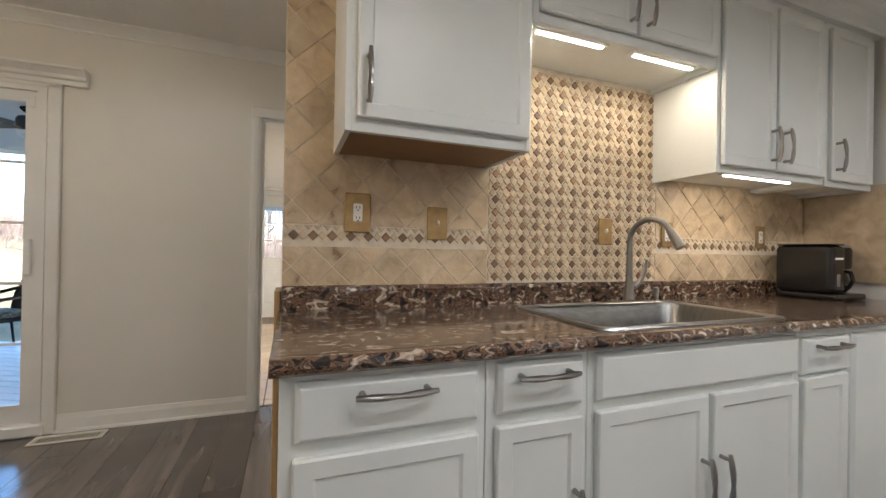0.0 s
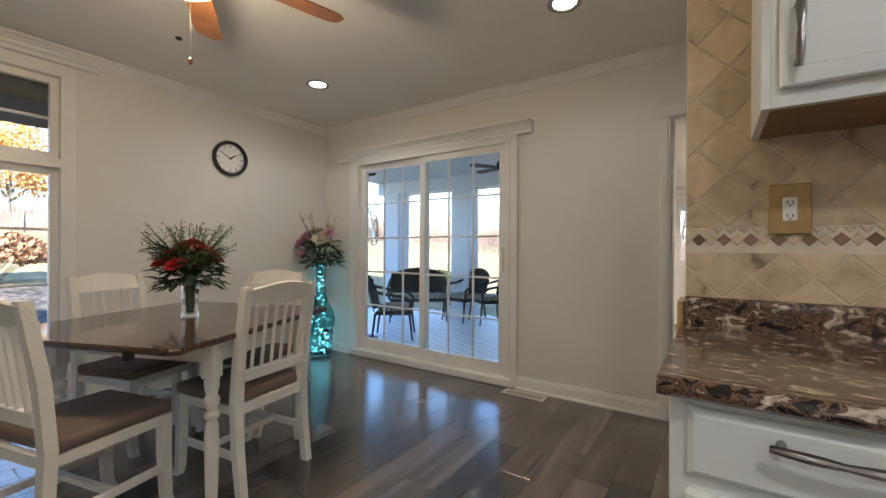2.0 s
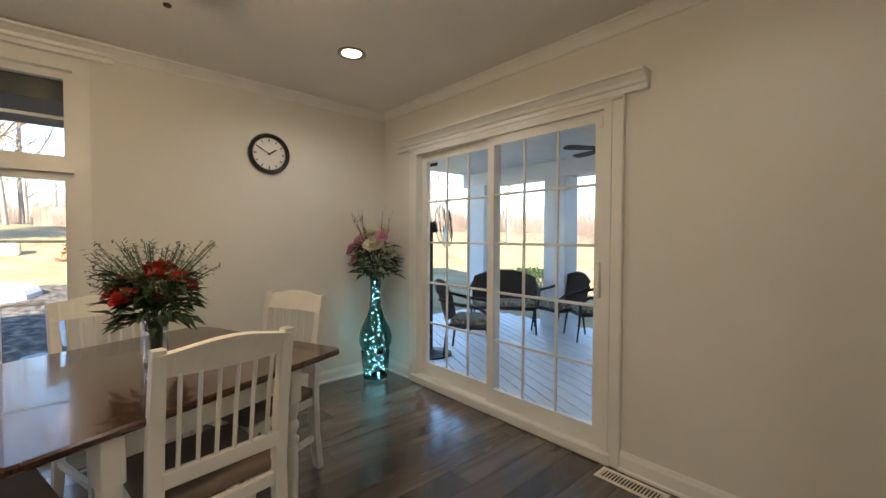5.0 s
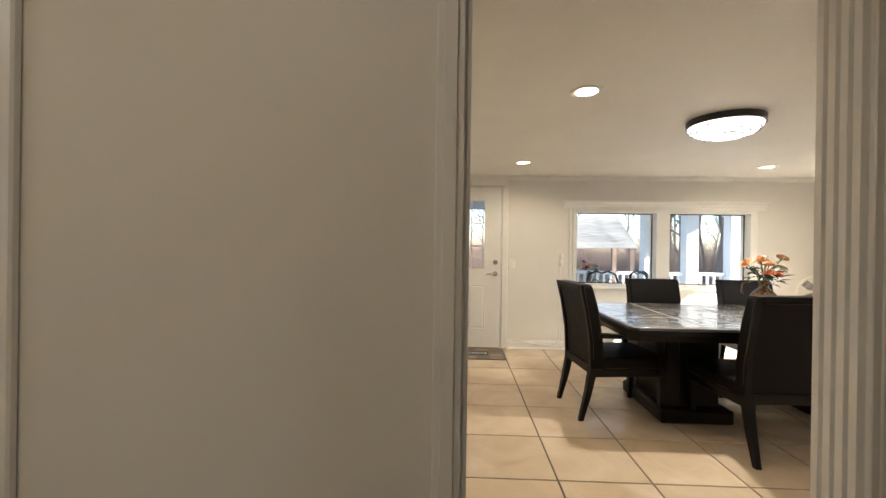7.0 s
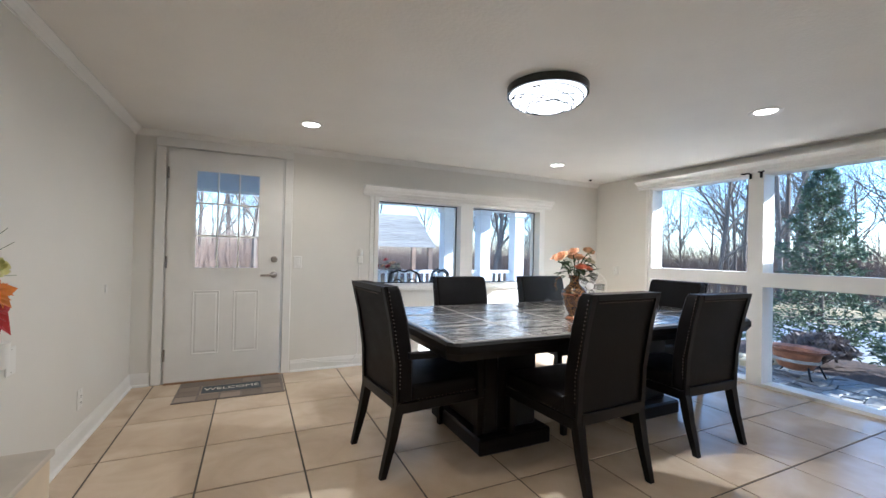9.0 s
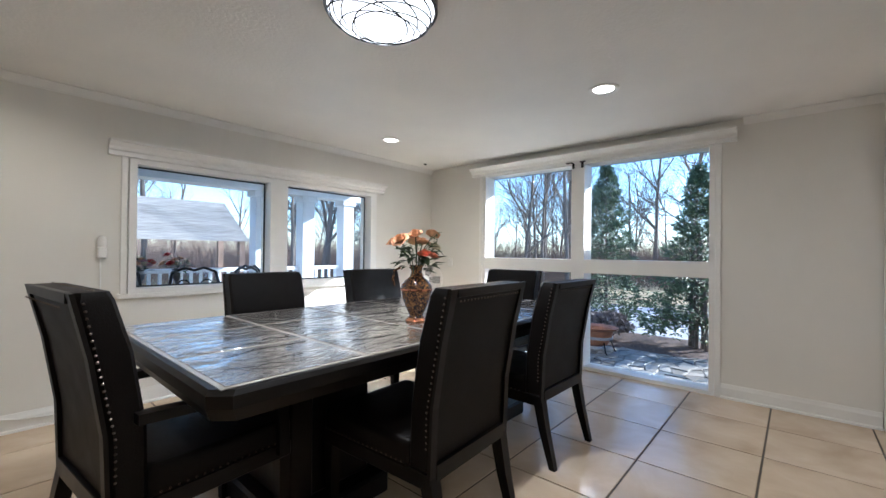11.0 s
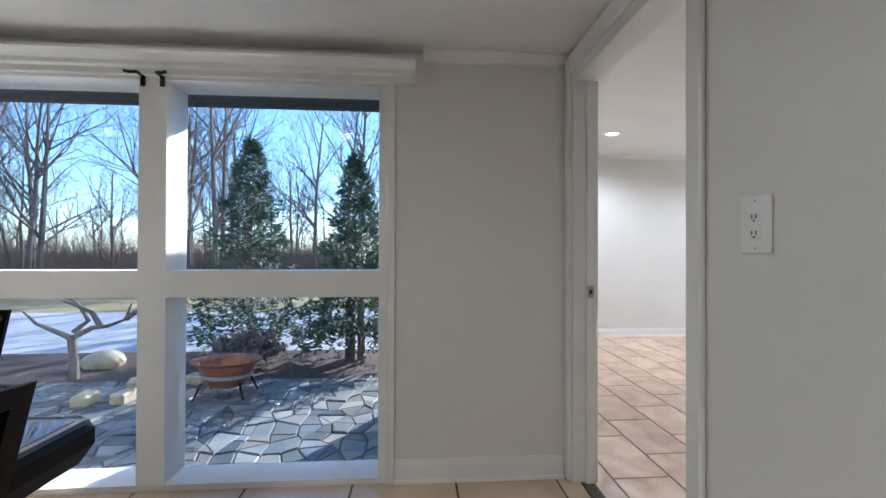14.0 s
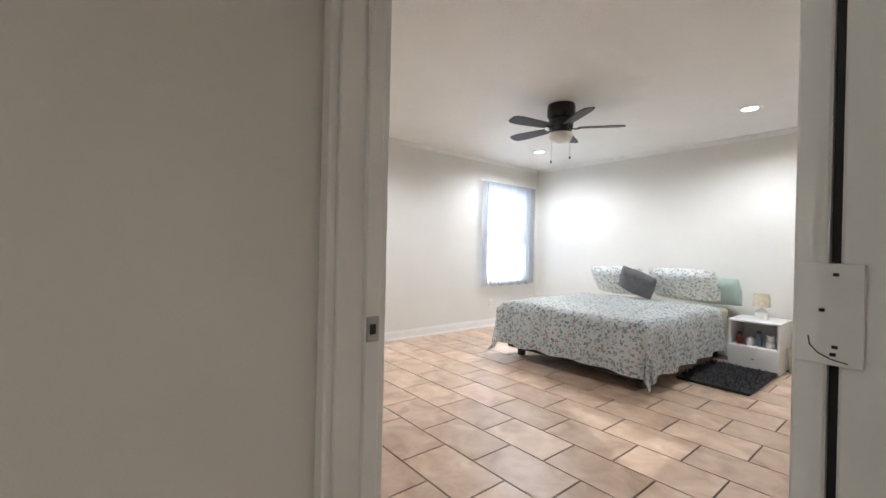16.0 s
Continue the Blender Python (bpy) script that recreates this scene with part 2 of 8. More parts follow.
def lathe(profile, at=(0, 0, 0), n=24, bm=None, cap=True, sx=1.0, sy=1.0):
    b = bm if bm is not None else bmesh.new()
    rings = [[b.verts.new((at[0] + sx * r * math.cos(2 * math.pi * k / n), at[1] + sy * r * math.sin(2 * math.pi * k / n), at[2] + z)) for k in range(n)] for r, z in profile]
    for a, c in zip(rings, rings[1:]):
        for k in range(n):
            b.faces.new((a[k], a[(k + 1) % n], c[(k + 1) % n], c[k]))
    if cap:
        b.faces.new(rings[0])
        b.faces.new(rings[-1])
    return b


def extrude_profile(profile, axis, a, b_, bm=None):
    """A profile of (u, z) swept along x (u is y) or along y (u is x)."""
    b = bm if bm is not None else bmesh.new()
    def at(u, z, s):
        return (s, u, z) if axis == "x" else (u, s, z)
    r0 = [b.verts.new(at(u, z, a)) for u, z in profile]
    r1 = [b.verts.new(at(u, z, b_)) for u, z in profile]
    n = len(profile)
    for k in range(n):
        b.faces.new((r0[k], r0[(k + 1) % n], r1[(k + 1) % n], r1[k]))
    b.faces.new(r0)
    b.faces.new(r1)
    return b


def wall(axis, c0, c1, a0, a1, z0, z1, holes=()):
    """A wall along an axis, from a0 to a1, c0 to c1 thick, with holes (a, b, z, z) through it."""
    us = sorted({a0, a1, *[h for q in holes for h in q[:2] if a0 < h < a1]})
    zs = sorted({z0, z1, *[h for q in holes for h in q[2:] if z0 < h < z1]})
    def solid(i, k):
        if not (0 <= i < len(us) - 1 and 0 <= k < len(zs) - 1):
            return False
        u, z = (us[i] + us[i + 1]) / 2, (zs[k] + zs[k + 1]) / 2
        return not any(q[0] < u < q[1] and q[2] < z < q[3] for q in holes)
    b = bmesh.new()
    cache = {}
    def v(u, c, z):
        p = (u, c, z) if axis == "x" else (c, u, z)
        if p not in cache:
            cache[p] = b.verts.new(p)
        return cache[p]
    for i in range(len(us) - 1):
        for k in range(len(zs) - 1):
            if not solid(i, k):
                continue
            u0, u1, w0, w1 = us[i], us[i + 1], zs[k], zs[k + 1]
            for c in (c0, c1):
                b.faces.new((v(u0, c, w0), v(u1, c, w0), v(u1, c, w1), v(u0, c, w1)))
            for ok, q in ((solid(i - 1, k), [(u0, w0), (u0, w1)]), (solid(i + 1, k), [(u1, w0), (u1, w1)]), (solid(i, k - 1), [(u0, w0), (u1, w0)]), (solid(i, k + 1), [(u0, w1), (u1, w1)])):
                if not ok:
                    (p, r), (s, t) = q
                    b.faces.new((v(p, c0, r), v(s, c0, t), v(s, c1, t), v(p, c1, r)))
    return b


def clip_poly(poly, x0, x1, z0, z1):
    for k, lim, sign in ((0, x0, 1), (0, x1, -1), (1, z0, 1), (1, z1, -1)):
        out = []
        for i in range(len(poly)):
            p, q = poly[i - 1], poly[i]
            a, b = sign * (p[k] - lim), sign * (q[k] - lim)
            if (a < 0) != (b < 0):
                t = a / (a - b)
                out.append((p[0] + t * (q[0] - p[0]), p[1] + t * (q[1] - p[1])))
            if b >= 0:
                out.append(q)
        poly = out
        if len(poly) < 3:
            return []
    return poly


def slab(poly, place, thick, inset=0.002, bm=None):
    """A flat piece with a chamfered front: poly of (u, w), place(u, w, d) gives the point at height d."""
    b = bm if bm is not None else bmesh.new()
    cu, cw = sum(p[0] for p in poly) / len(poly), sum(p[1] for p in poly) / len(poly)
    size = max(max(abs(p[0] - cu), abs(p[1] - cw)) for p in poly) + 1e-6
    k = max(0.0, 1 - inset / size)
    low = [b.verts.new(place(u, w, 0)) for u, w in poly]
    mid = [b.verts.new(place(u, w, thick * 0.6)) for u, w in poly]
    top = [b.verts.new(place(cu + (u - cu) * k, cw + (w - cw) * k, thick)) for u, w in poly]
    n = len(poly)
    for r, s in ((low, mid), (mid, top)):
        for i in range(n):
            b.faces.new((r[i], r[(i + 1) % n], s[(i + 1) % n], s[i]))
    b.faces.new(top)
    return b


def panel_front(x0, x1, z0, z1, y, thick=0.022, frame_w=0.055, deep=0.007, raised=False):
    """A cabinet front that faces -y, its face at y."""
    b = box(x0, x1, y, y + thick, z0, z1, 0.004)
    b.faces.ensure_lookup_table()
    f = max(b.faces, key=lambda q: -q.normal.y * q.calc_area())
    bmesh.ops.inset_region(b, faces=[f], thickness=min(frame_w, (x1 - x0) * 0.28, (z1 - z0) * 0.28), depth=0)
    if not raised:
        bmesh.ops.inset_region(b, faces=[f], thickness=0.009, depth=-deep)
    else:
        bmesh.ops.inset_region(b, faces=[f], thickness=0.012, depth=-deep)
        bmesh.ops.inset_region(b, faces=[f], thickness=0.02, depth=deep * 0.8)
    return b


def turned(b, m):
    b.transform(m)
    return b


# ---- structure ----
KZ, DZ, BZ = 2.58, 2.17, 2.49      # ceilings: kitchen, dining room, bedroom
YB, YF = 1.10, 0.42                # tiled wall and cabinet fronts
WEST = wall("y", -3.46, -3.30, -3.5, 2.90, 0, KZ + 0.02, [(-1.04, 0.45, 0.07, 2.41)])
structure("wall_west", WEST, M_WALL)
structure("wall_north", wall("x", 2.78, 2.90, -3.30, 4.86, 0, KZ + 0.02, [(-2.80, -0.92, 0.0, 2.13), (0.29, 1.227, 0.0, 2.10), (3.925, 4.826, 0.0, 2.09)]), M_WALL)
structure("wall_south", wall("x", -3.66, -3.5, -3.46, 4.1, 0, KZ + 0.02), M_WALL)
structure("wall_partition", wall("x", YB + 0.006, YB + 0.14, 0.46, 3.40, 0, KZ), M_WALL)
structure("wall_kitchen_east", wall("y", 3.40, 3.55, -3.5, 2.78, 0, KZ + 0.02), M_WALL)
structure("wall_dining_west", wall("y", -0.52, -0.36, 2.90, 6.93, 0, DZ + 0.4), M_WALL)
structure("wall_dining_north", wall("x", 6.93, 7.10, -0.52, 5.04, -0.1, DZ + 0.4, [(-0.15, 0.84, 0.0, 2.06), (1.70, 3.90, 0.80, 1.76)]), M_WALL)
structure("wall_dining_east", wall("y", 4.86, 5.04, 2.90, 6.93, -0.1, DZ + 0.4, [(3.84, 6.10, 0.02, 2.02)]), M_WALL)
structure("wall_bedroom_north", wall("x", 2.78, 2.90, 4.86, 8.40, -0.1, BZ + 0.3), M_WALL)
structure("wall_bedroom_east", wall("y", 8.20, 8.38, -2.4, 2.78, -0.1, BZ + 0.3, [(-1.93, -1.0, 0.68, 2.10)]), M_WALL)
structure("wall_bedroom_south", wall("x", -2.38, -2.20, 3.55, 8.20, -0.1, BZ + 0.3), M_WALL)
structure("ceiling_kitchen", box(-3.46, 3.40, -3.5, 2.78, KZ, KZ + 0.1), M_CEIL)
structure("ceiling_dining", box(-0.36, 4.86, 2.90, 6.93, DZ, DZ + 0.1), M_CEIL)
structure("ceiling_bedroom", box(3.55, 8.20, -2.2, 2.78, BZ, BZ + 0.1), M_CEIL)
structure("floor_kitchen", box(-3.46, 3.40, -3.5, 2.84, -0.1, -0.006), M_PLANK_J)
structure("floor_dining", box(-0.52, 5.04, 2.84, 6.93, -0.1, -0.006), M_DGROUT)
structure("floor_bedroom", box(3.55, 8.20, -2.2, 2.84, -0.1, -0.007), M_DGROUT)


def base_run(name, axis, c, a0, a1, out, high=0.11):
    s = out
    prof = [(c, 0), (c + s * 0.014, 0), (c + s * 0.014, high * 0.72), (c + s * 0.010, high * 0.84), (c + s * 0.006, high), (c, high)]
    b = extrude_profile(prof, axis, a0, a1)
    shoe = [(c + s * 0.014, 0), (c + s * 0.028, 0), (c + s * 0.026, 0.012), (c + s * 0.014, 0.018)]
    extrude_profile(shoe, axis, a0, a1, b)
    return structure(name, b, M_TRIM)


def crown_run(name, axis, c, a0, a1, out, z, size=0.07):
    s = out
    prof = [(c, z), (c + s * size, z), (c + s * size, z - size * 0.15), (c + s * size * 0.8, z - size * 0.25), (c + s * size * 0.45, z - size * 0.55), (c + s * size * 0.18, z - size * 0.85), (c + s * size * 0.15, z - size), (c, z - size)]
    return structure(name, extrude_profile(prof, axis, a0, a1), M_TRIM)


base_run("baseboard_kitchen_west_a", "y", -3.30, 0.47, 2.78, 1)
base_run("baseboard_kitchen_west_b", "y", -3.30, -3.5, -1.12, 1)
base_run("baseboard_kitchen_north_a", "x", 2.78, -3.30, -2.88, -1)
base_run("baseboard_kitchen_north_b", "x", 2.78, -0.86, 0.215, -1)
base_run("baseboard_dining_west", "y", -0.36, 2.90, 6.93, 1)
base_run("baseboard_dining_north", "x", 6.93, 0.90, 4.86, -1)
base_run("baseboard_dining_north_b", "x", 6.93, -0.36, -0.22, -1)
base_run("baseboard_dining_east_a", "y", 4.86, 2.93, 3.80, -1)
base_run("baseboard_dining_east_b", "y", 4.86, 6.15, 6.93, -1)
base_run("baseboard_bedroom_east", "y", 8.20, -2.2, 2.78, -1)
base_run("baseboard_bedroom_south", "x", -2.20, 3.55, 8.20, 1)
crown_run("trim_crown_kitchen_north", "x", 2.78, -3.30, 3.40, -1, KZ)
crown_run("trim_crown_kitchen_west", "y", -3.30, -3.5, 2.78, 1, KZ)
crown_run("trim_crown_dining_west", "y", -0.36, 2.90, 6.93, 1, DZ, 0.05)
crown_run("trim_crown_dining_north", "x", 6.93, -0.36, 4.86, -1, DZ, 0.05)
crown_run("trim_crown_dining_east", "y", 4.86, 2.9, 3.66, -1, DZ, 0.05)
crown_run("trim_crown_bedroom_east", "y", 8.20, -2.2, 2.78, -1, BZ, 0.045)
crown_run("trim_crown_bedroom_south", "x", -2.20, 3.55, 8.2, 1, BZ, 0.045)


def cornice(name, axis, c, a0, a1, out, z0, z1, deep=0.10):
    """A window head moulding that steps outward towards its top, with returned ends."""
    s, h = out, z1 - z0
    prof = [(c, z0), (c + s * deep * 0.35, z0), (c + s * deep * 0.35, z0 + h * 0.28), (c + s * deep * 0.5, z0 + h * 0.36), (c + s * deep * 0.55, z0 + h * 0.55),
            (c + s * deep * 0.85, z0 + h * 0.8), (c + s * deep, z0 + h * 0.84), (c + s * deep, z1), (c, z1)]
    b = extrude_profile(prof, axis, a0, a1)
    return structure(name, b, M_TRIM)


def pane(name, b, parent):
    ob = part(name, b, M_PANE, parent)
    ob.visible_shadow = False
    return ob


# kitchen window: two tall sashes under two transoms
def kitchen_window():
    w = structure("window_1", wall("y", -3.42, -3.285, -1.10, 0.51, 0.0, 2.46, [(-1.02, -0.33, 0.09, 1.74), (-1.02, -0.33, 1.80, 2.38), (-0.27, 0.43, 0.09, 1.74), (-0.27, 0.43, 1.80, 2.38)]), M_TRIM,
                  "tall white painted window with divided panes and transoms")
    for y0, y1 in ((-1.02, -0.33), (-0.27, 0.43)):
        for z0, z1, rows in ((0.09, 1.74, 4), (1.80, 2.38, 2)):
            f = part("sash_frame", wall("y", -3.40, -3.345, y0, y1, z0, z1, [(y0 + 0.045, y1 - 0.045, z0 + 0.05, z1 - 0.045)]), M_TRIM, w)
            for k in range(1, rows):
                z = z0 + 0.05 + (z1 - z0 - 0.095) * k / rows
                part("muntin", box(-3.385, -3.365, y0 + 0.045, y1 - 0.045, z - 0.009, z + 0.009, 0.003), M_TRIM, w)
            ym = (y0 + y1) / 2
            part("muntin", box(-3.384, -3.366, ym - 0.009, ym + 0.009, z0 + 0.05, z1 - 0.045, 0.003), M_TRIM, w)
            pane("pane", box(-3.378, -3.372, y0 + 0.04, y1 - 0.04, z0 + 0.045, z1 - 0.04), w)
    part("crank_handle", tube([(-3.33, -0.82, 0.10), (-3.30, -0.80, 0.11), (-3.295, -0.70, 0.105)], 0.008, 6), M_NAIL, w, "bronze crank handle")
    part("stool", box(-3.345, -3.27, -1.12, 0.53, 0.0, 0.055, 0.006), M_TRIM, w)
    for y in (-0.40, -0.20):
        part("sash_lock", box(-3.345, -3.325, y - 0.012, y + 0.012, 0.42, 0.50, 0.004), M_TRIM, w)


kitchen_window()
cornice("trim_head_window_west", "y", -3.30, -1.22, 0.63, 1, 2.47, KZ - 0.01, 0.11)


def slider():
    d = structure("door_1", wall("x", 2.755, 2.89, -2.80, -0.92, 0.0, 2.13, [(-2.75, -0.965, 0.07, 2.10)]), M_TRIM, "white sliding glass patio door with divided panes")
    for name, x0, x1, y, s in (("fixed_panel", -2.75, -1.84, 2.845, 0), ("sliding_panel", -1.90, -0.965, 2.80, 1)):
        p = part(name, wall("x", y - 0.02, y + 0.02, x0, x1, 0.07, 2.10, [(x0 + 0.065, x1 - 0.065, 0.19, 2.035)]), M_TRIM, d)
        g0, g1 = x0 + 0.065, x1 - 0.065
        for k in (1, 2):
            x = g0 + (g1 - g0) * k / 3
            part("muntin", box(x - 0.009, x + 0.009, y - 0.009, y + 0.009, 0.19, 2.035, 0.002), M_TRIM, p)
        for k in range(1, 5):
            z = 0.19 + 1.845 * k / 5
            part("muntin", box(g0, g1, y - 0.0085, y + 0.0085, z - 0.009, z + 0.009, 0.002), M_TRIM, p)
        pane("pane", box(g0 - 0.004, g1 + 0.004, y - 0.0035, y + 0.0035, 0.186, 2.039), p)
        if s:
            part("pull_handle", box(x1 - 0.05, x1 - 0.02, y - 0.045, y - 0.02, 0.98, 1.20, 0.006), M_TRIM, p)
            part("corner_lock", box(x1 - 0.05, x1 - 0.015, y - 0.03, y - 0.02, 2.00, 2.07, 0.004), M_TRIM, p)
        else:
            part("alarm_sticker", box(g0 + 0.03, g0 + 0.13, y - 0.007, y - 0.004, 1.985, 2.015), M_DARK, p)
    for x0, x1 in ((-2.87, -2.80), (-0.92, -0.85)):
        part("casing", box(x0, x1, 2.755, 2.782, 0, 2.15, 0.006), M_TRIM, d)
    part("head_casing", box(-2.87, -0.85, 2.755, 2.782, 2.13, 2.17, 0.004), M_TRIM, d)
    part("sill", box(-2.82, -0.90, 2.735, 2.79, 0.0, 0.075, 0.01), M_TRIM, d)


slider()
cornice("trim_head_slider", "x", 2.78, -3.04, -0.72, -1, 2.155, 2.255, 0.10)


def cased_opening():
    b = bmesh.new()
    # fluted jambs that line the opening
    for x, s in ((0.29, 1), (1.227, -1)):
        prof = []
        for k in range(4):
            u = 2.772 + k * 0.034
            prof += [(u, 0.0), (u + 0.004, 0.010), (u + 0.024, 0.010), (u + 0.028, 0.0)]
        pts = [(x - s * 0.02, 2.768)] + [(x + s * d, u) for u, d in prof] + [(x - s * 0.02, 2.915)]
        r0 = [b.verts.new((px, py, 0)) for px, py in pts]
        r1 = [b.verts.new((px, py, 2.10)) for px, py in pts]
        n = len(pts)
        for k in range(n):
            b.faces.new((r0[k], r0[(k + 1) % n], r1[(k + 1) % n], r1[k]))
        b.faces.new(r1)
    o = structure("trim_opening_jamb", b, M_TRIM)
    box_b = box(0.29, 1.227, 2.768, 2.915, 2.08, 2.10, 0.002)
    structure("trim_opening_head", box_b, M_TRIM)
    for name, x0, x1 in (("left", 0.215, 0.285), ("right", 1.232, 1.305)):
        c = box(x0, x1, 2.757, 2.7785, 0, 2.104, 0.003)
        box(x0 + 0.018, x1 - 0.018, 2.750, 2.7565, 0, 2.10, 0.002, c)
        structure("trim_opening_casing_" + name, c, M_TRIM)
        structure("trim_opening_casing_dining_" + name, box(x0, x1, 2.9015, 2.92, 0, 2.16, 0.005), M_TRIM)
    structure("trim_opening_casing_top", box(0.215, 1.305, 2.757, 2.7785, 2.105, 2.18, 0.005), M_TRIM)


cased_opening()


def bedroom_doorway():
    b = box(4.792, 4.828, 2.775, 2.905, 0, 2.09, 0.003)
    box(4.776, 4.795, 2.80, 2.84, 0, 2.021, 0.003, b)
    jl = structure("trim_doorway_jamb_a", b, M_TRIM)
    b = box(3.984, 4.006, 2.79, 2.85, 0, 2.021, 0.002)
    box(3.926, 3.977, 2.79, 2.85, 0, 2.021, 0.002, b)
    structure("trim_doorway_jamb_b", b, M_TRIM)
    structure("trim_doorway_slot", box(3.9772, 3.9838, 2.79, 2.838, 0, 2.021), M_DARK)
    structure("trim_doorway_head", box(3.926, 4.826, 2.776, 2.904, 2.022, 2.088, 0.003), M_TRIM)
    structure("trim_doorway_casing_a", box(4.806, 4.857, 2.901, 2.925, 0, 2.165, 0.006), M_TRIM)
    structure("trim_doorway_casing_b", box(3.862, 3.925, 2.9015, 2.922, 0, 2.165, 0.006), M_TRIM)
    structure("trim_doorway_casing_top", box(3.9255, 4.8055, 2.9012, 2.923, 2.075, 2.165, 0.006), M_TRIM)
    s = structure("trim_threshold", box(4.006, 4.775, 2.80, 2.86, -0.006, 0.004, 0.002), M_DGROUT)
    st = part("strike_plate", box(4.7715, 4.777, 2.805, 2.838, 0.93, 0.99, 0.002), M_STEEL, None)
    tagged(st, "steel strike plate let into the white door jamb", "strike plate")
    part("latch_hole", box(4.768, 4.7725, 2.815, 2.83, 0.948, 0.972, 0.001), M_DARK, st)
    hp = part("filler_plate", box(3.9625, 4.0035, 2.8505, 2.855, 1.068, 1.15, 0.0008), M_TRIM, None)
    tagged(hp, "white painted patch covering old lock on door jamb", "patch plate")
    for x, z in ((3.9790, 1.141), (3.9870, 1.112), (3.9790, 1.083), (3.9800, 1.077)):
        part("screw_hole", box(x - 0.0018, x + 0.0018, 2.8545, 2.8558, z - 0.0013, z + 0.0013), M_DARK, hp)
    part("rub_mark", tube([(3.9950, 2.8552, 1.090), (3.9940, 2.8552, 1.083), (3.9890, 2.8552, 1.077), (3.9810, 2.8552, 1.073), (3.9710, 2.8552, 1.071)], 0.0005, 4), M_DARK, hp)


bedroom_doorway()


def east_window():
    w = structure("window_3", wall("y", 4.85, 5.03, 3.84, 6.10, 0.0, 2.03, [(3.88, 4.90, 1.06, 1.985), (3.88, 4.90, 0.03, 0.93), (5.03, 6.06, 1.06, 1.985), (5.03, 6.06, 0.03, 0.93)]), M_TRIM, "large four pane white window to the floor")
    for y0, y1 in ((3.88, 4.90), (5.03, 6.06)):
        for z0, z1 in ((1.06, 1.985), (0.03, 0.93)):
            pane("pane", box(4.955, 4.961, y0 - 0.002, y1 + 0.002, z0 - 0.002, z1 + 0.002), w)
    for y in (3.80, 6.10):
        part("casing", box(4.838, 4.86, y, y + 0.04, 0, 2.03, 0.004), M_TRIM, w)
    for y, s in ((4.92, 1), (5.01, -1)):
        h = part("curtain_hook", tube([(4.85, y, 2.00), (4.80, y, 2.00), (4.79, y - s * 0.03, 1.995), (4.79, y - s * 0.05, 2.0)], 0.008, 6), M_BLACK, w, "black iron curtain rod bracket")
        part("hook_plate", box(4.842, 4.849, y - 0.012, y + 0.012, 1.95, 2.02, 0.003), M_BLACK, w)


east_window()
cornice("trim_head_window_east", "y", 4.86, 3.70, 6.24, -1, 2.0, 2.098, 0.11)


def north_window():
    w = structure("window_2", wall("x", 6.90, 7.09, 1.70, 3.90, 0.80, 1.76, [(1.745, 2.72, 0.835, 1.725), (2.88, 3.855, 0.835, 1.725)]), M_TRIM, "wide white double window onto the porch")
    for x0, x1 in ((1.745, 2.72), (2.88, 3.855)):
        pane("pane", box(x0 - 0.002, x1 + 0.002, 7.02, 7.026, 0.833, 1.727), w)
        part("pane_gasket", wall("x", 7.012, 7.018, x0, x1, 0.835, 1.725, [(x0 + 0.012, x1 - 0.012, 0.847, 1.713)]), M_DARK, w)
    for x in (1.655, 3.905):
        part("casing", box(x, x + 0.04, 6.912, 6.932, 0.78, 1.77, 0.004), M_TRIM, w)
    part("sill", box(1.64, 3.96, 6.89, 6.935, 0.765, 0.80, 0.005), M_TRIM, w)


north_window()
cornice("trim_head_window_north", "x", 6.93, 1.58, 4.04, -1, 1.768, 1.87, 0.10)


def bedroom_window():
    w = structure("window_4", wall("y", 8.18, 8.37, -1.95, -0.98, 0.66, 2.12, [(-1.90, -1.03, 0.72, 1.38), (-1.90, -1.03, 1.43, 2.07)]), M_TRIM, "white sash window behind a sheer curtain")
    for z0, z1 in ((0.72, 1.38), (1.43, 2.07)):
        pane("pane", box(8.28, 8.286, -1.902, -1.028, z0, z1), w)


bedroom_window()


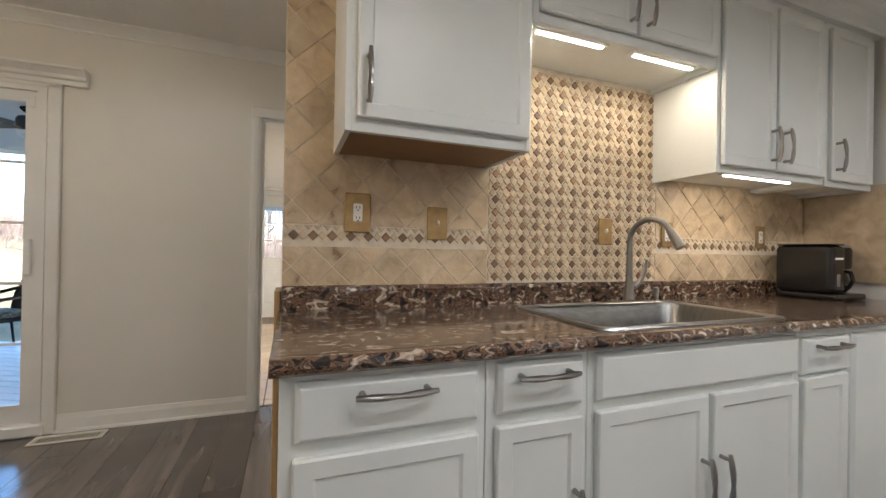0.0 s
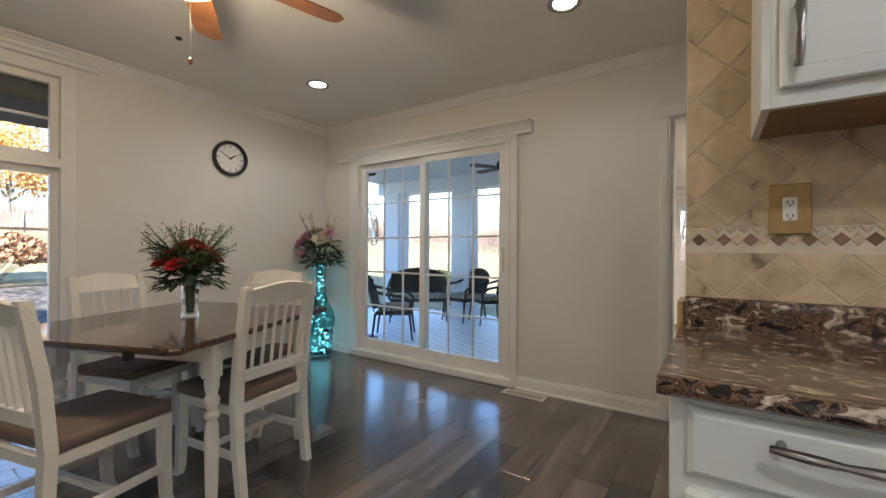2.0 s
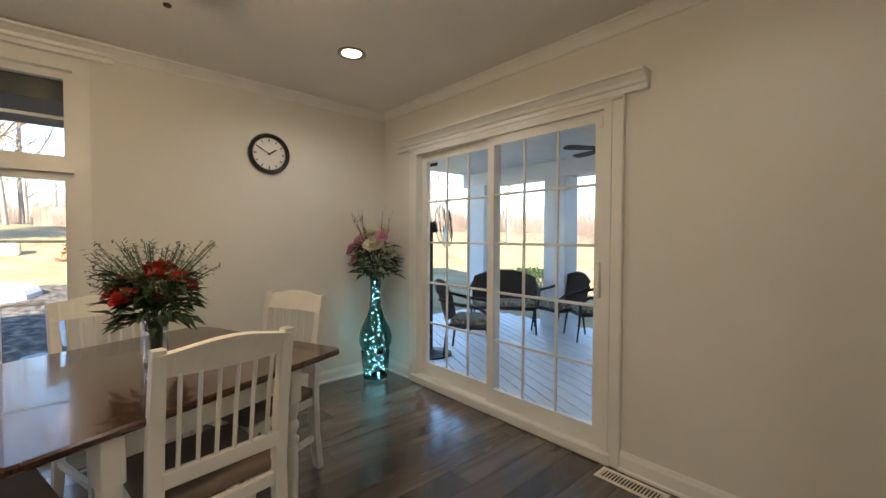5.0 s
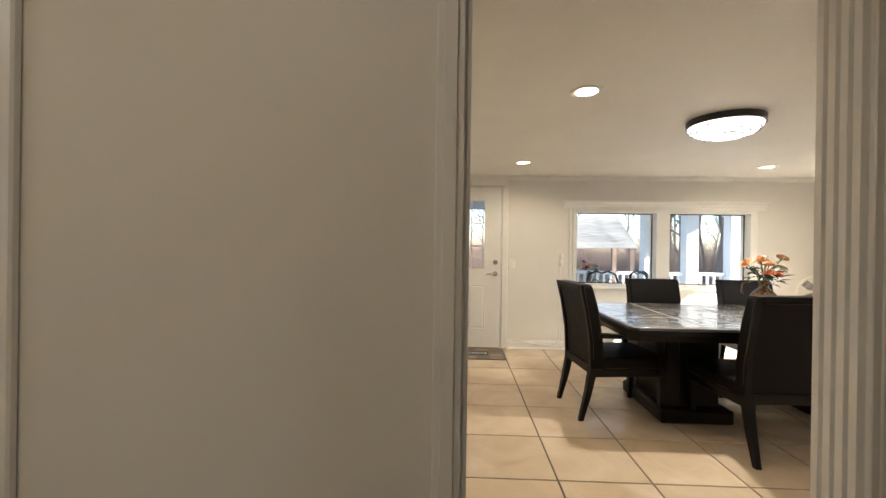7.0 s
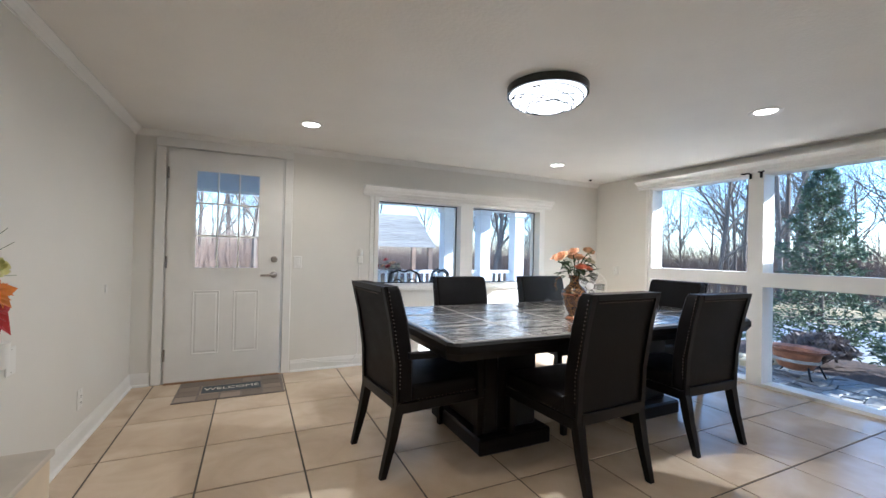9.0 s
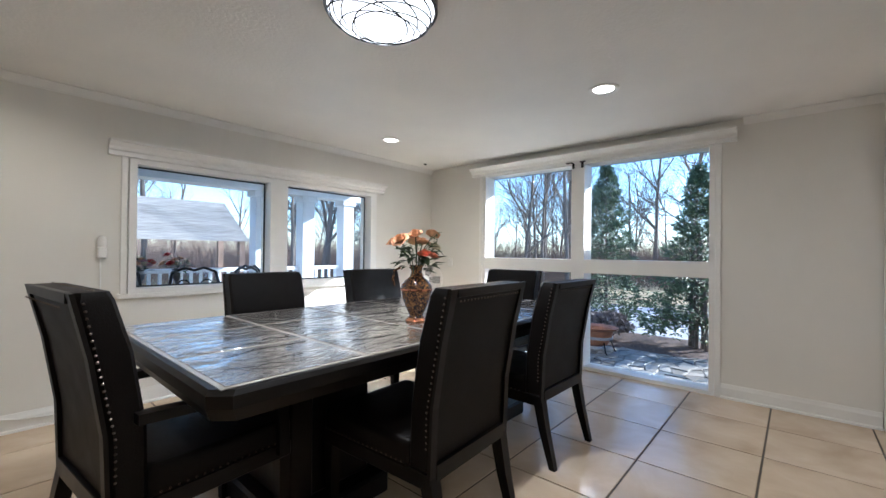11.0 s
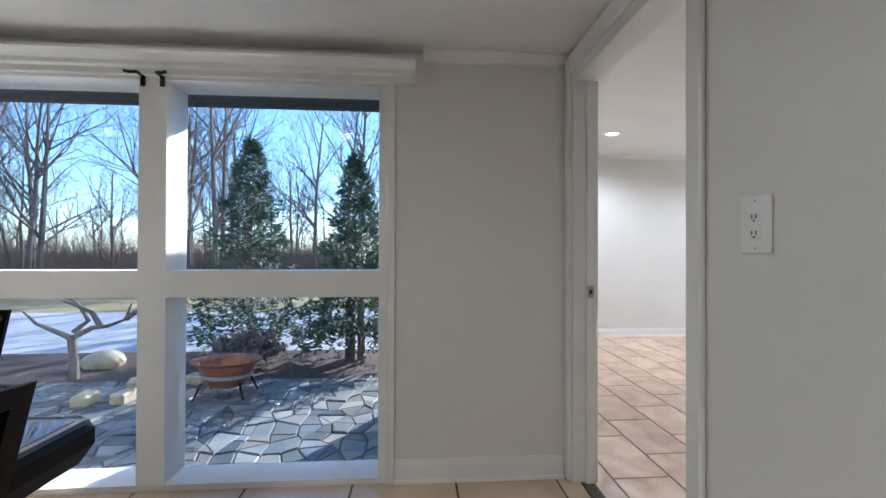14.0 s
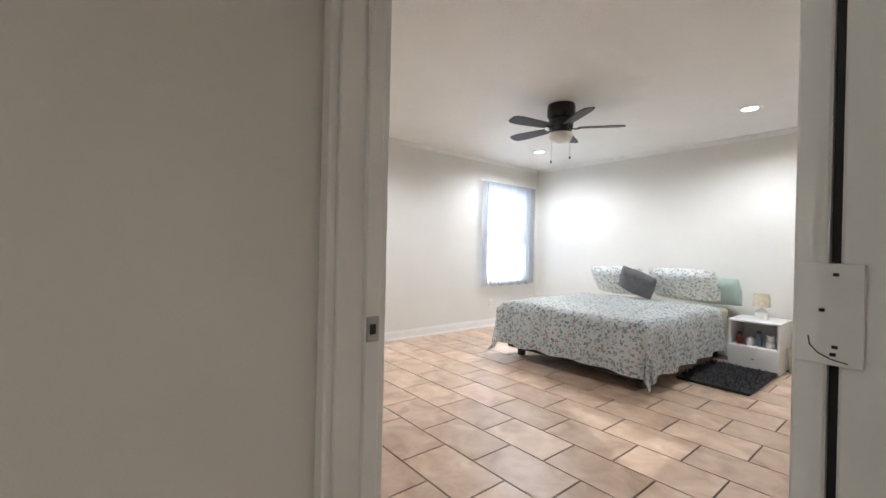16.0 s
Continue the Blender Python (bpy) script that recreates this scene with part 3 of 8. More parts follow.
def dining_door():
    d = structure("door_2", wall("x", 6.905, 6.95, -0.115, 0.80, 0.01, 2.03, [(0.09, 0.60, 1.00, 1.86)]), M_TRIM, "white half-glazed entry door with nine panes")
    for k in (1, 2):
        part("muntin", box(0.09 + 0.17 * k - 0.008, 0.09 + 0.17 * k + 0.008, 6.906, 6.93, 1.00, 1.86, 0.003), M_TRIM, d)
        part("muntin", box(0.09, 0.60, 6.907, 6.929, 1.00 + 0.287 * k - 0.008, 1.00 + 0.287 * k + 0.008, 0.003), M_TRIM, d)
    pane("pane", box(0.088, 0.602, 6.915, 6.921, 0.998, 1.862), d)
    part("glazing_frame", wall("x", 6.895, 6.9045, 0.065, 0.625, 0.975, 1.885, [(0.095, 0.595, 1.005, 1.855)]), M_TRIM, d)
    for x0, x1 in ((0.08, 0.29), (0.40, 0.61)):
        b = box(x0, x1, 6.896, 6.906, 0.24, 0.80, 0.004)
        b.faces.ensure_lookup_table()
        f = max(b.faces, key=lambda q: -q.normal.y * q.calc_area())
        bmesh.ops.inset_region(b, faces=[f], thickness=0.018, depth=-0.006)
        bmesh.ops.inset_region(b, faces=[f], thickness=0.02, depth=0.005)
        part("raised_panel", b, M_TRIM, d)
    kn = part("deadbolt", turned(lathe([(0.03, 0), (0.03, 0.012), (0.016, 0.016), (0.016, 0.03)], n=20), pose(0.735, 6.905, 1.085, 90)), M_NICKEL, d, "", True)
    lv = part("lever_handle", turned(lathe([(0.032, 0), (0.03, 0.012), (0.012, 0.02), (0.012, 0.05)], n=20), pose(0.735, 6.905, 0.94, 90)), M_NICKEL, d, "", True)
    part("lever", tube([(0.735, 6.862, 0.94), (0.70, 6.858, 0.94), (0.62, 6.866, 0.935)], [0.011, 0.011, 0.008], 8), M_NICKEL, lv, "", True)
    for z in (0.25, 1.05, 1.82):
        part("hinge", tube([(-0.118, 6.90, z - 0.05), (-0.118, 6.90, z + 0.05)], 0.008, 8), M_NICKEL, d)
    for name, x0, x1, z0, z1 in (("a", -0.21, -0.135, 0, 2.10), ("b", 0.815, 0.89, 0, 2.10), ("top", -0.21, 0.89, 2.045, 2.125)):
        structure("trim_door_casing_" + name, box(x0, x1, 6.905 if name != "top" else 6.907, 6.932, z0, z1 if name == "top" else 2.044, 0.005), M_TRIM)
    structure("trim_door_jamb", wall("x", 6.932, 7.09, -0.149, 0.839, 0.0, 2.059, [(-0.118, 0.805, 0.008, 2.035)]), M_TRIM)


dining_door()


# ---- ceiling lights ----
M_LAMP = glow("lamp_glow", (1.0, 0.90, 0.74), 4.0)
M_LAMPW = glow("lamp_white", (1.0, 0.97, 0.93), 1.0)
M_GLOBE = glow("amber_globe", (1.0, 0.60, 0.20), 0.8)


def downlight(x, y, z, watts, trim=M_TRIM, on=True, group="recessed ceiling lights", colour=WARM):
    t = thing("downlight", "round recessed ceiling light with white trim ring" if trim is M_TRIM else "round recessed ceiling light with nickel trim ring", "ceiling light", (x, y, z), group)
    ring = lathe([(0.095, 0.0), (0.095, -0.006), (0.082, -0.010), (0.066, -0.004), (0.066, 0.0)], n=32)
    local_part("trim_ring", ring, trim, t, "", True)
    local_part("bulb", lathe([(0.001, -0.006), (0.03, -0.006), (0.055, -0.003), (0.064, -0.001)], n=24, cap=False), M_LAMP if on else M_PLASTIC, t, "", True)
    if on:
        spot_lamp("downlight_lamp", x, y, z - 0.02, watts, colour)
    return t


for x, y, w in ((1.0, 4.155, 7.5), (3.62, 4.284, 3.2), (3.55, 6.24, 5), (0.944, 6.09, 7)):
    downlight(x, y, DZ, w)
for x, y, w in ((-2.28, 1.835, 5), (-0.175, 1.85, 1.4)):
    downlight(x, y, KZ, w, M_NICKEL, colour=NEUTRAL)
# unseen downlights, added over the aisle to brighten the cabinet fronts
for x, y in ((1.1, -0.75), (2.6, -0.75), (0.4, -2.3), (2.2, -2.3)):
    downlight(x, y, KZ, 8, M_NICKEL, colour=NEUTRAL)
for x, y in ((5.03, -1.17), (7.36, -1.15), (7.2, 1.49)):
    downlight(x, y, BZ, 52, colour=(1.0, 0.97, 0.95))


def dome_lamp(x, y, z):
    t = thing("flush_ceiling_light", "round white flush ceiling light with black wire swirls", "ceiling light", (x, y, z))
    local_part("rim", lathe([(0.20, 0.0), (0.235, -0.004), (0.235, -0.05), (0.222, -0.05), (0.222, -0.012)], n=48, cap=False), M_BLACK, t, "black metal rim", True)
    local_part("diffuser", lathe([(0.221, -0.05), (0.21, -0.075), (0.18, -0.10), (0.13, -0.118), (0.07, -0.126), (0.001, -0.128)], n=40, cap=False), M_LAMPW, t, "glowing white diffuser", True)
    for k in range(7):
        pts = []
        for i in range(25):
            a = 2 * math.pi * i / 24
            cx, cy = 0.05 * math.cos(k * 0.9), 0.05 * math.sin(k * 0.9)
            r = 0.165 + 0.012 * (k % 3)
            px, py = cx + r * math.cos(a), cy + r * 0.9 * math.sin(a)
            rr = min(math.hypot(px, py), 0.222)
            pts.append((px, py, -0.055 - 0.076 * math.sqrt(max(0.0, 1 - (rr / 0.224) ** 2))))
        local_part("wire", tube(pts, 0.0034, 5, closed=False), M_BLACK, t)
    area_lamp("ceiling_lamp", (x, y, z - 0.135), (x, y + 0.0001, z - 1), 0.1, 0.1, 8, (1.0, 0.93, 0.82))


dome_lamp(2.1, 4.66, DZ)


# ---- kitchen cabinets ----
ZC = 0.955


def bow_pull(a, b, out, lift=0.03):
    """A bowed bar pull from a to b that stands off along out."""
    a, b, out = Vector(a), Vector(b), Vector(out)
    pts = [a + (b - a) * (i / 12) + out * (lift + 0.010 * math.sin(math.pi * i / 12)) for i in range(13)]
    bm = tube(pts, [0.0055 + 0.003 * abs(math.sin(math.pi * i / 12 * 2)) for i in range(13)], 8)
    for p in (a + (b - a) * 0.1, a + (b - a) * 0.9):
        tube([p, p + out * (lift + 0.004)], [0.007, 0.0055], 8, bm)
    return bm


def base_unit(x0, x1, fronts, label, left_side=False):
    t = thing("base_cabinet", label, "cabinet", ((x0 + x1) / 2, 0.75, 0), "base cabinets under the counter")
    if x0 < 1.71 < x1:      # open-topped carcass round the sink bowl
        b = box(x0, x0 + 0.018, YF + 0.022, YB - 0.002, 0.10, ZC - 0.04, 0.002)
        box(x1 - 0.018, x1, YF + 0.022, YB - 0.002, 0.10, ZC - 0.04, 0.002, b)
        box(x0 + 0.018, x1 - 0.018, YF + 0.022, YF + 0.04, 0.10, ZC - 0.04, 0.001, b)
        box(x0 + 0.018, x1 - 0.018, YF + 0.04, YB - 0.002, 0.10, 0.12, 0.001, b)
    else:
        b = box(x0, x1, YF + 0.022, YB - 0.002, 0.10, ZC - 0.04, 0.002)
    part("body", b, M_CAB, t)
    part("toe_kick", box(x0 + 0.002, x1 - 0.002, YF + 0.09, YB - 0.01, 0.0, 0.0995), M_CAB, t)
    for kind, a0, a1, z0, z1, hx in fronts:
        f = part("drawer_front" if kind == "drawer" else "door" if kind == "door" else "false_front" if kind == "false" else "panel",
                 panel_front(a0, a1, z0, z1, YF, frame_w=0.05) if kind == "door" else drawer_slab(a0, a1, z0, z1), M_CAB, t)
        if kind == "drawer":
            w = min(0.175, (a1 - a0) * 0.7)
            m = (a0 + a1) / 2
            part("handle", bow_pull((m - w / 2, YF, z1 - 0.03), (m + w / 2, YF, z1 - 0.03), (0, -1, 0)), M_NICKEL, f, "brushed nickel handle", True)
        if kind == "door" and hx is not None:
            part("handle", bow_pull((hx, YF, z1 - 0.34), (hx, YF, z1 - 0.17), (0, -1, 0)), M_NICKEL, f, "brushed nickel handle", True)
    return t


def drawer_slab(x0, x1, z0, z1):
    b = box(x0, x1, YF, YF + 0.022, z0, z1)
    b.faces.ensure_lookup_table()
    f = max(b.faces, key=lambda q: -q.normal.y * q.calc_area())
    for v in f.verts:
        v.co.y += 0.010
    bmesh.ops.inset_region(b, faces=[f], thickness=0.014, depth=0.010)
    bmesh.ops.inset_region(b, faces=[f], thickness=0.004, depth=0.001)
    return b


base_unit(0.47, 0.926, [("drawer", 0.50, 0.902, 0.78, 0.902, None), ("door", 0.497, 0.902, 0.13, 0.75, None)], "white painted base cabinet with drawer and panelled door")
base_unit(0.928, 1.225, [("drawer", 0.953, 1.20, 0.783, 0.904, None), ("door", 0.951, 1.201, 0.13, 0.754, 1.172)], "narrow white painted base cabinet with drawer")
base_unit(1.227, 2.104, [("false", 1.248, 2.09, 0.78, 0.905, None), ("door", 1.25, 1.66, 0.13, 0.754, 1.632), ("door", 1.682, 2.09, 0.13, 0.754, 1.71)], "white painted sink base cabinet with paired doors")
base_unit(2.106, 2.395, [("drawer", 2.118, 2.384, 0.767, 0.895, None), ("door", 2.12, 2.376, 0.13, 0.76, None)], "narrow white painted base cabinet beside the sink")
base_unit(2.397, 3.38, [("panel", 2.408, 3.0, 0.13, 0.895, None)], "white painted base cabinet with plain panel front")


def counter():
    t = thing("countertop", "brown and black speckled stone-look laminate countertop", "countertop", (1.9, 0.75, ZC - 0.04))
    x0, x1, h0, h1, g0, g1 = 0.452, 3.39, 1.335, 2.085, 0.50, 0.925
    b = bmesh.new()
    nose = [(0.425, ZC - 0.036), (0.410, ZC - 0.034), (0.398, ZC - 0.026), (0.396, ZC - 0.016), (0.402, ZC - 0.006), (0.414, ZC + 0.001), (0.432, ZC + 0.001), (0.45, ZC - 0.002), (g0, ZC - 0.002), (g0, ZC - 0.036)]
    extrude_profile(nose, "x", x0, x1, b)
    box(x0, h0, g0, YB - 0.002, ZC - 0.036, ZC - 0.002, 0, b)
    box(h1, x1, g0, YB - 0.002, ZC - 0.036, ZC - 0.002, 0, b)
    box(h0, h1, g1, YB - 0.002, ZC - 0.036, ZC - 0.002, 0, b)
    part("worktop", b, M_COUNTER, t, "", False)
    lip = [(YB - 0.002, ZC - 0.002), (YB - 0.024, ZC - 0.002), (YB - 0.026, ZC + 0.06), (YB - 0.028, ZC + 0.066), (YB - 0.022, ZC + 0.078), (YB - 0.010, ZC + 0.083), (YB - 0.002, ZC + 0.080)]
    part("backsplash_lip", extrude_profile(lip, "x", 0.462, x1), M_COUNTER, t)
    # sink
    s = thing("kitchen_sink", "stainless steel drop-in single bowl sink", "sink", (1.71, 0.7, ZC))
    bm = bmesh.new()
    def ring(ix, z, r):
        pts = []
        ax0, ax1, ay0, ay1 = 1.30 + ix, 2.12 - ix, 0.468 + ix, 0.955 - ix
        for cx, cy, a in ((ax1 - r, ay1 - r, 0), (ax0 + r, ay1 - r, 90), (ax0 + r, ay0 + r, 180), (ax1 - r, ay0 + r, 270)):
            for k in range(5):
                an = radians(a + 22.5 * k)
                pts.append(bm.verts.new((cx + r * math.cos(an), cy + r * math.sin(an), z)))
        return pts
    rings = [ring(0.0, ZC - 0.001, 0.03), ring(0.004, ZC + 0.006, 0.03), ring(0.020, ZC + 0.006, 0.04), ring(0.034, ZC + 0.001, 0.05), ring(0.045, ZC - 0.03, 0.06), ring(0.055, ZC - 0.16, 0.06), ring(0.085, ZC - 0.185, 0.06)]
    for a, c in zip(rings, rings[1:]):
        for k in range(20):
            bm.faces.new((a[k], a[(k + 1) % 20], c[(k + 1) % 20], c[k]))
    bm.faces.new(rings[-1])
    part("basin", bm, M_SINK, s, "", True)
    part("deck", box(1.40, 2.02, 0.905, 0.95, ZC + 0.004, ZC + 0.009, 0.002), M_STEEL, s)
    part("drain", lathe([(0.001, 0.004), (0.035, 0.004), (0.045, 0.0), (0.045, -0.003)], (1.71, 0.7, ZC - 0.182), 20, cap=False), M_STEEL, s, "", True)
    f = thing("faucet", "tall brushed nickel gooseneck pull-down faucet", "faucet", (1.90, 0.965, ZC))
    part("escutcheon", box(1.79, 2.02, 0.945, 0.99, ZC - 0.001, ZC + 0.008, 0.004), M_NICKEL, f)
    path = [(1.90, 0.967, ZC + 0.005), (1.90, 0.967, ZC + 0.05), (1.90, 0.967, ZC + 0.10), (1.90, 0.967, ZC + 0.27)]
    path += [(1.90 + 0.015 * (1 - math.cos(math.pi * k / 10 * 0.86)), 0.967 - 0.095 * (1 - math.cos(math.pi * k / 10 * 0.86)), ZC + 0.27 + 0.095 * math.sin(math.pi * k / 10 * 0.86)) for k in range(1, 11)]
    part("neck", tube(path, [0.026, 0.022, 0.015] + [0.0125] * 11, 14), M_NICKEL, f, "", True)
    e = Vector(path[-1])
    d = (e - Vector(path[-2])).normalized()
    part("spray_head", tube([e - d * 0.01, e + d * 0.01, e + d * 0.05, e + d * 0.08], [0.0135, 0.017, 0.021, 0.020], 14), M_NICKEL, f, "", True)
    lv = part("lever", tube([(1.925, 0.967, ZC + 0.07), (1.955, 0.962, ZC + 0.09), (1.975, 0.955, ZC + 0.13), (1.985, 0.95, ZC + 0.19)], [0.014, 0.012, 0.009, 0.007], 10), M_NICKEL, f, "", True)
    g = thing("soap_pump", "small chrome soap dispenser beside the faucet", "dispenser", (2.06, 0.965, ZC))
    part("pump", lathe([(0.016, 0), (0.016, 0.01), (0.010, 0.014), (0.010, 0.045), (0.013, 0.05), (0.012, 0.065), (0.002, 0.068)], (2.06, 0.966, ZC - 0.002), 16), M_NICKEL, g, "", True)


counter()


def upper_unit(x0, x1, z0, z1, doors, label, light=True, ywall=YB - 0.002, yf=0.772):
    t = thing("wall_cabinet", label, "cabinet", ((x0 + x1) / 2, 0.93, z0), "wall cabinets")
    b = bmesh.new()
    box(x0, x0 + 0.018, yf, ywall, z0, z1, 0.001, b)
    box(x1 - 0.018, x1, yf, ywall, z0, z1, 0.001, b)
    box(x0 + 0.018, x1 - 0.018, yf, yf + 0.02, z0, z1, 0.001, b)
    part("body", b, M_CAB, t)
    part("underside", box(x0 + 0.019, x1 - 0.019, yf + 0.021, ywall, z0 + (0.003 if light is None else 0.022), z0 + 0.032), M_CABIN if light is None else M_CAB, t, "bare brown wood underside" if light is None else "")
    part("top_panel", box(x0 + 0.019, x1 - 0.019, yf + 0.021, ywall, z1 - 0.02, z1 - 0.004), M_CAB, t)
    for a0, a1, hx, zz0, zz1, hz in doors:
        d = part("door", panel_front(a0, a1, zz0, zz1, yf - 0.022, frame_w=0.052), M_CAB, t)
        if hx is not None:
            part("handle", bow_pull((hx, yf - 0.022, hz), (hx, yf - 0.022, hz + 0.16), (0, -1, 0)), M_NICKEL, d, "twisted brushed nickel handle", True)
    if light:
        for lx0, lx1 in light:
            s = thing("under_cabinet_light", "slim warm white under-cabinet light strip", "light strip", ((lx0 + lx1) / 2, yf + 0.09, z0 + 0.012), "under-cabinet lights")
            part("housing", box(lx0 - 0.01, lx1 + 0.01, yf + 0.045, yf + 0.078, z0 + 0.008, z0 + 0.0215, 0.002), M_PLASTIC, s)
            part("diffuser", box(lx0 + 0.01, lx1 - 0.01, yf + 0.054, yf + 0.069, z0 + 0.003, z0 + 0.0075, 0.001), M_STRIP, s, "glowing diffuser")
            area_lamp("strip_lamp", ((lx0 + lx1) / 2, yf + 0.068, z0 - 0.002), ((lx0 + lx1) / 2, yf + 0.13, z0 - 1), lx1 - lx0, 0.03, 0.30, (1.0, 0.80, 0.56))
    return t


M_STRIP = glow("strip_glow", (1.0, 0.90, 0.72), 3.0)
upper_unit(0.628, 1.252, 1.515, 2.42, [(0.66, 1.236, 0.69, 1.553, 2.40, 1.585)], "white painted wall cabinet with one large door", None)
upper_unit(1.254, 2.168, 1.965, 2.42, [(1.275, 1.70, 1.668, 2.005, 2.40, 2.03), (1.72, 2.15, 1.752, 2.005, 2.40, 2.03)], "short white wall cabinet above the sink", [(1.30, 1.62), (1.76, 2.10)])
upper_unit(2.17, 2.92, 1.525, 2.42, [(2.19, 2.528, 2.495, 1.556, 2.30, 1.585), (2.548, 2.895, 2.58, 1.556, 2.30, 1.585)], "white painted wall cabinet with paired doors", [(2.30, 2.78)])
upper_unit(2.935, 3.34, 1.52, 2.42, [(2.955, 3.31, 2.985, 1.55, 2.30, 1.585)], "white painted corner wall cabinet with single door", False)
# warm light under the first cabinet is an added area lamp, no fixture built
area_lamp("strip_lamp", (0.94, 0.86, 1.535), (0.94, 0.95, 0.5), 0.5, 0.03, 0.45, (1.0, 0.76, 0.48))
cr = thing("cabinet_crown", "white stepped crown moulding along the wall cabinets", "moulding", (2.0, 0.77, 2.40))
part("moulding", extrude_profile([(0.772, 2.33), (0.745, 2.33), (0.742, 2.345), (0.735, 2.355), (0.72, 2.375), (0.70, 2.395), (0.67, 2.41), (0.665, 2.42), (0.665, 2.44), (0.80, 2.44), (0.80, 2.33)], "x", 2.17, 3.39), M_CAB, cr)
structure("trim_soffit", box(0.60, 3.40, 0.80, YB + 0.005, 2.442, KZ - 0.002), M_WALL)
structure("trim_wall_end", box(0.438, 0.459, YB - 0.004, YB + 0.142, 0.0, 1.02, 0.003), mat("oak_trim", (0.42, 0.27, 0.12), 0.45, var=0.2, scale=8, stretch=(4, 4, 0.4)))


def wall_plate(name, at, normal, w, h, plate_mat, kind, label, category):
    """A switch or socket plate flat on a wall; normal is '-y', '+y', '+x' or '-x'."""
    t = thing(name, label, category, at)
    b = box(-w / 2, w / 2, -0.006, 0, -h / 2, h / 2, 0.003)
    r = {"-y": 0, "+y": 180, "+x": 90, "-x": -90}[normal]
    m = pose(*at, 0, 0, r)
    t.matrix_basis = m
    local_part("plate", b, plate_mat, t)
    if kind == "switch":
        local_part("toggle", turned(box(-0.005, 0.005, -0.020, -0.004, -0.012, 0.006, 0.002), pose(0, 0, 0, -25)), M_IVORY, t)
    if kind == "rocker":
        local_part("rocker", box(-0.016, 0.016, -0.011, -0.004, -0.033, 0.033, 0.002), M_PLASTIC, t)
    if kind == "outlet":
        s = local_part("socket_face", box(-0.017, 0.017, -0.009, -0.004, -0.034, 0.034, 0.003), M_PLASTIC, t)
        for z in (-0.02, 0.018):
            for x in (-0.006, 0.006):
                local_part("slot", box(x - 0.0012, x + 0.0012, -0.0098, -0.0088, z - 0.004, z + 0.006), M_DARK, t)
            local_part("ground_slot", box(-0.0022, 0.0022, -0.0098, -0.0088, z - 0.011, z - 0.0065), M_DARK, t)
    for z in (-h / 2 + 0.012, h / 2 - 0.012):
        local_part("screw", turned(lathe([(0.003, 0), (0.0022, 0.0012)], n=8), pose(0, -0.0055, z, 90)), M_NICKEL, t)
    return t


wall_plate("wall_outlet", (0.718, YB - 0.010, 1.305), "-y", 0.095, 0.145, M_BRASS, "outlet", "antique brass outlet plate on the travertine backsplash", "outlet")
wall_plate("light_switch", (1.031, YB - 0.010, 1.277), "-y", 0.085, 0.13, M_BRASS, "switch", "antique brass switch plate on the travertine backsplash", "switch")
wall_plate("light_switch", (1.871, YB - 0.010, 1.274), "-y", 0.08, 0.125, M_BRASS, "switch", "antique brass switch plate on the mosaic backsplash", "switch")
wall_plate("wall_outlet", (2.264, YB - 0.010, 1.272), "-y", 0.08, 0.125, M_BRASS, "outlet", "antique brass outlet plate behind the faucet", "outlet")
wall_plate("wall_outlet", (2.98, YB - 0.010, 1.277), "-y", 0.08, 0.125, M_BRASS, "outlet", "antique brass outlet plate above the coffee maker", "outlet")
wall_plate("wall_outlet", (3.697, 2.902, 1.223), "+y", 0.085, 0.135, M_PLASTIC, "outlet", "oversized white outlet plate beside the bedroom doorway", "outlet")
wall_plate("light_switch", (0.949, 6.93, 1.06), "-y", 0.075, 0.12, M_PLASTIC, "rocker", "white light switch beside the entry door", "switch")
wall_plate("wall_outlet", (8.198, -1.14, 0.34), "-x", 0.075, 0.12, M_PLASTIC, "outlet", "white outlet low on the bedroom wall", "outlet")
wall_plate("wall_outlet", (-3.298, -1.19, 0.29), "+x", 0.075, 0.12, M_PLASTIC, "outlet", "white outlet beside the tall kitchen window", "outlet")
wall_plate("wall_outlet", (-0.358, 5.84, 0.27), "+x", 0.075, 0.12, M_PLASTIC, "outlet", "white outlet low on the dining wall", "outlet")
wall_plate("light_switch", (-0.358, 6.26, 0.885), "+x", 0.04, 0.06, M_PLASTIC, "blank", "small white jack plate on the dining wall", "plate")
wall_plate("wall_plate", (-0.358, 4.80, 0.72), "+x", 0.075, 0.12, M_PLASTIC, "outlet", "white outlet plate holding a plug-in freshener", "outlet")
wall_plate("wall_plate", (-0.358, 5.06, 0.69), "+x", 0.075, 0.12, M_PLASTIC, "blank", "blank white wall plate on the dining wall", "plate")


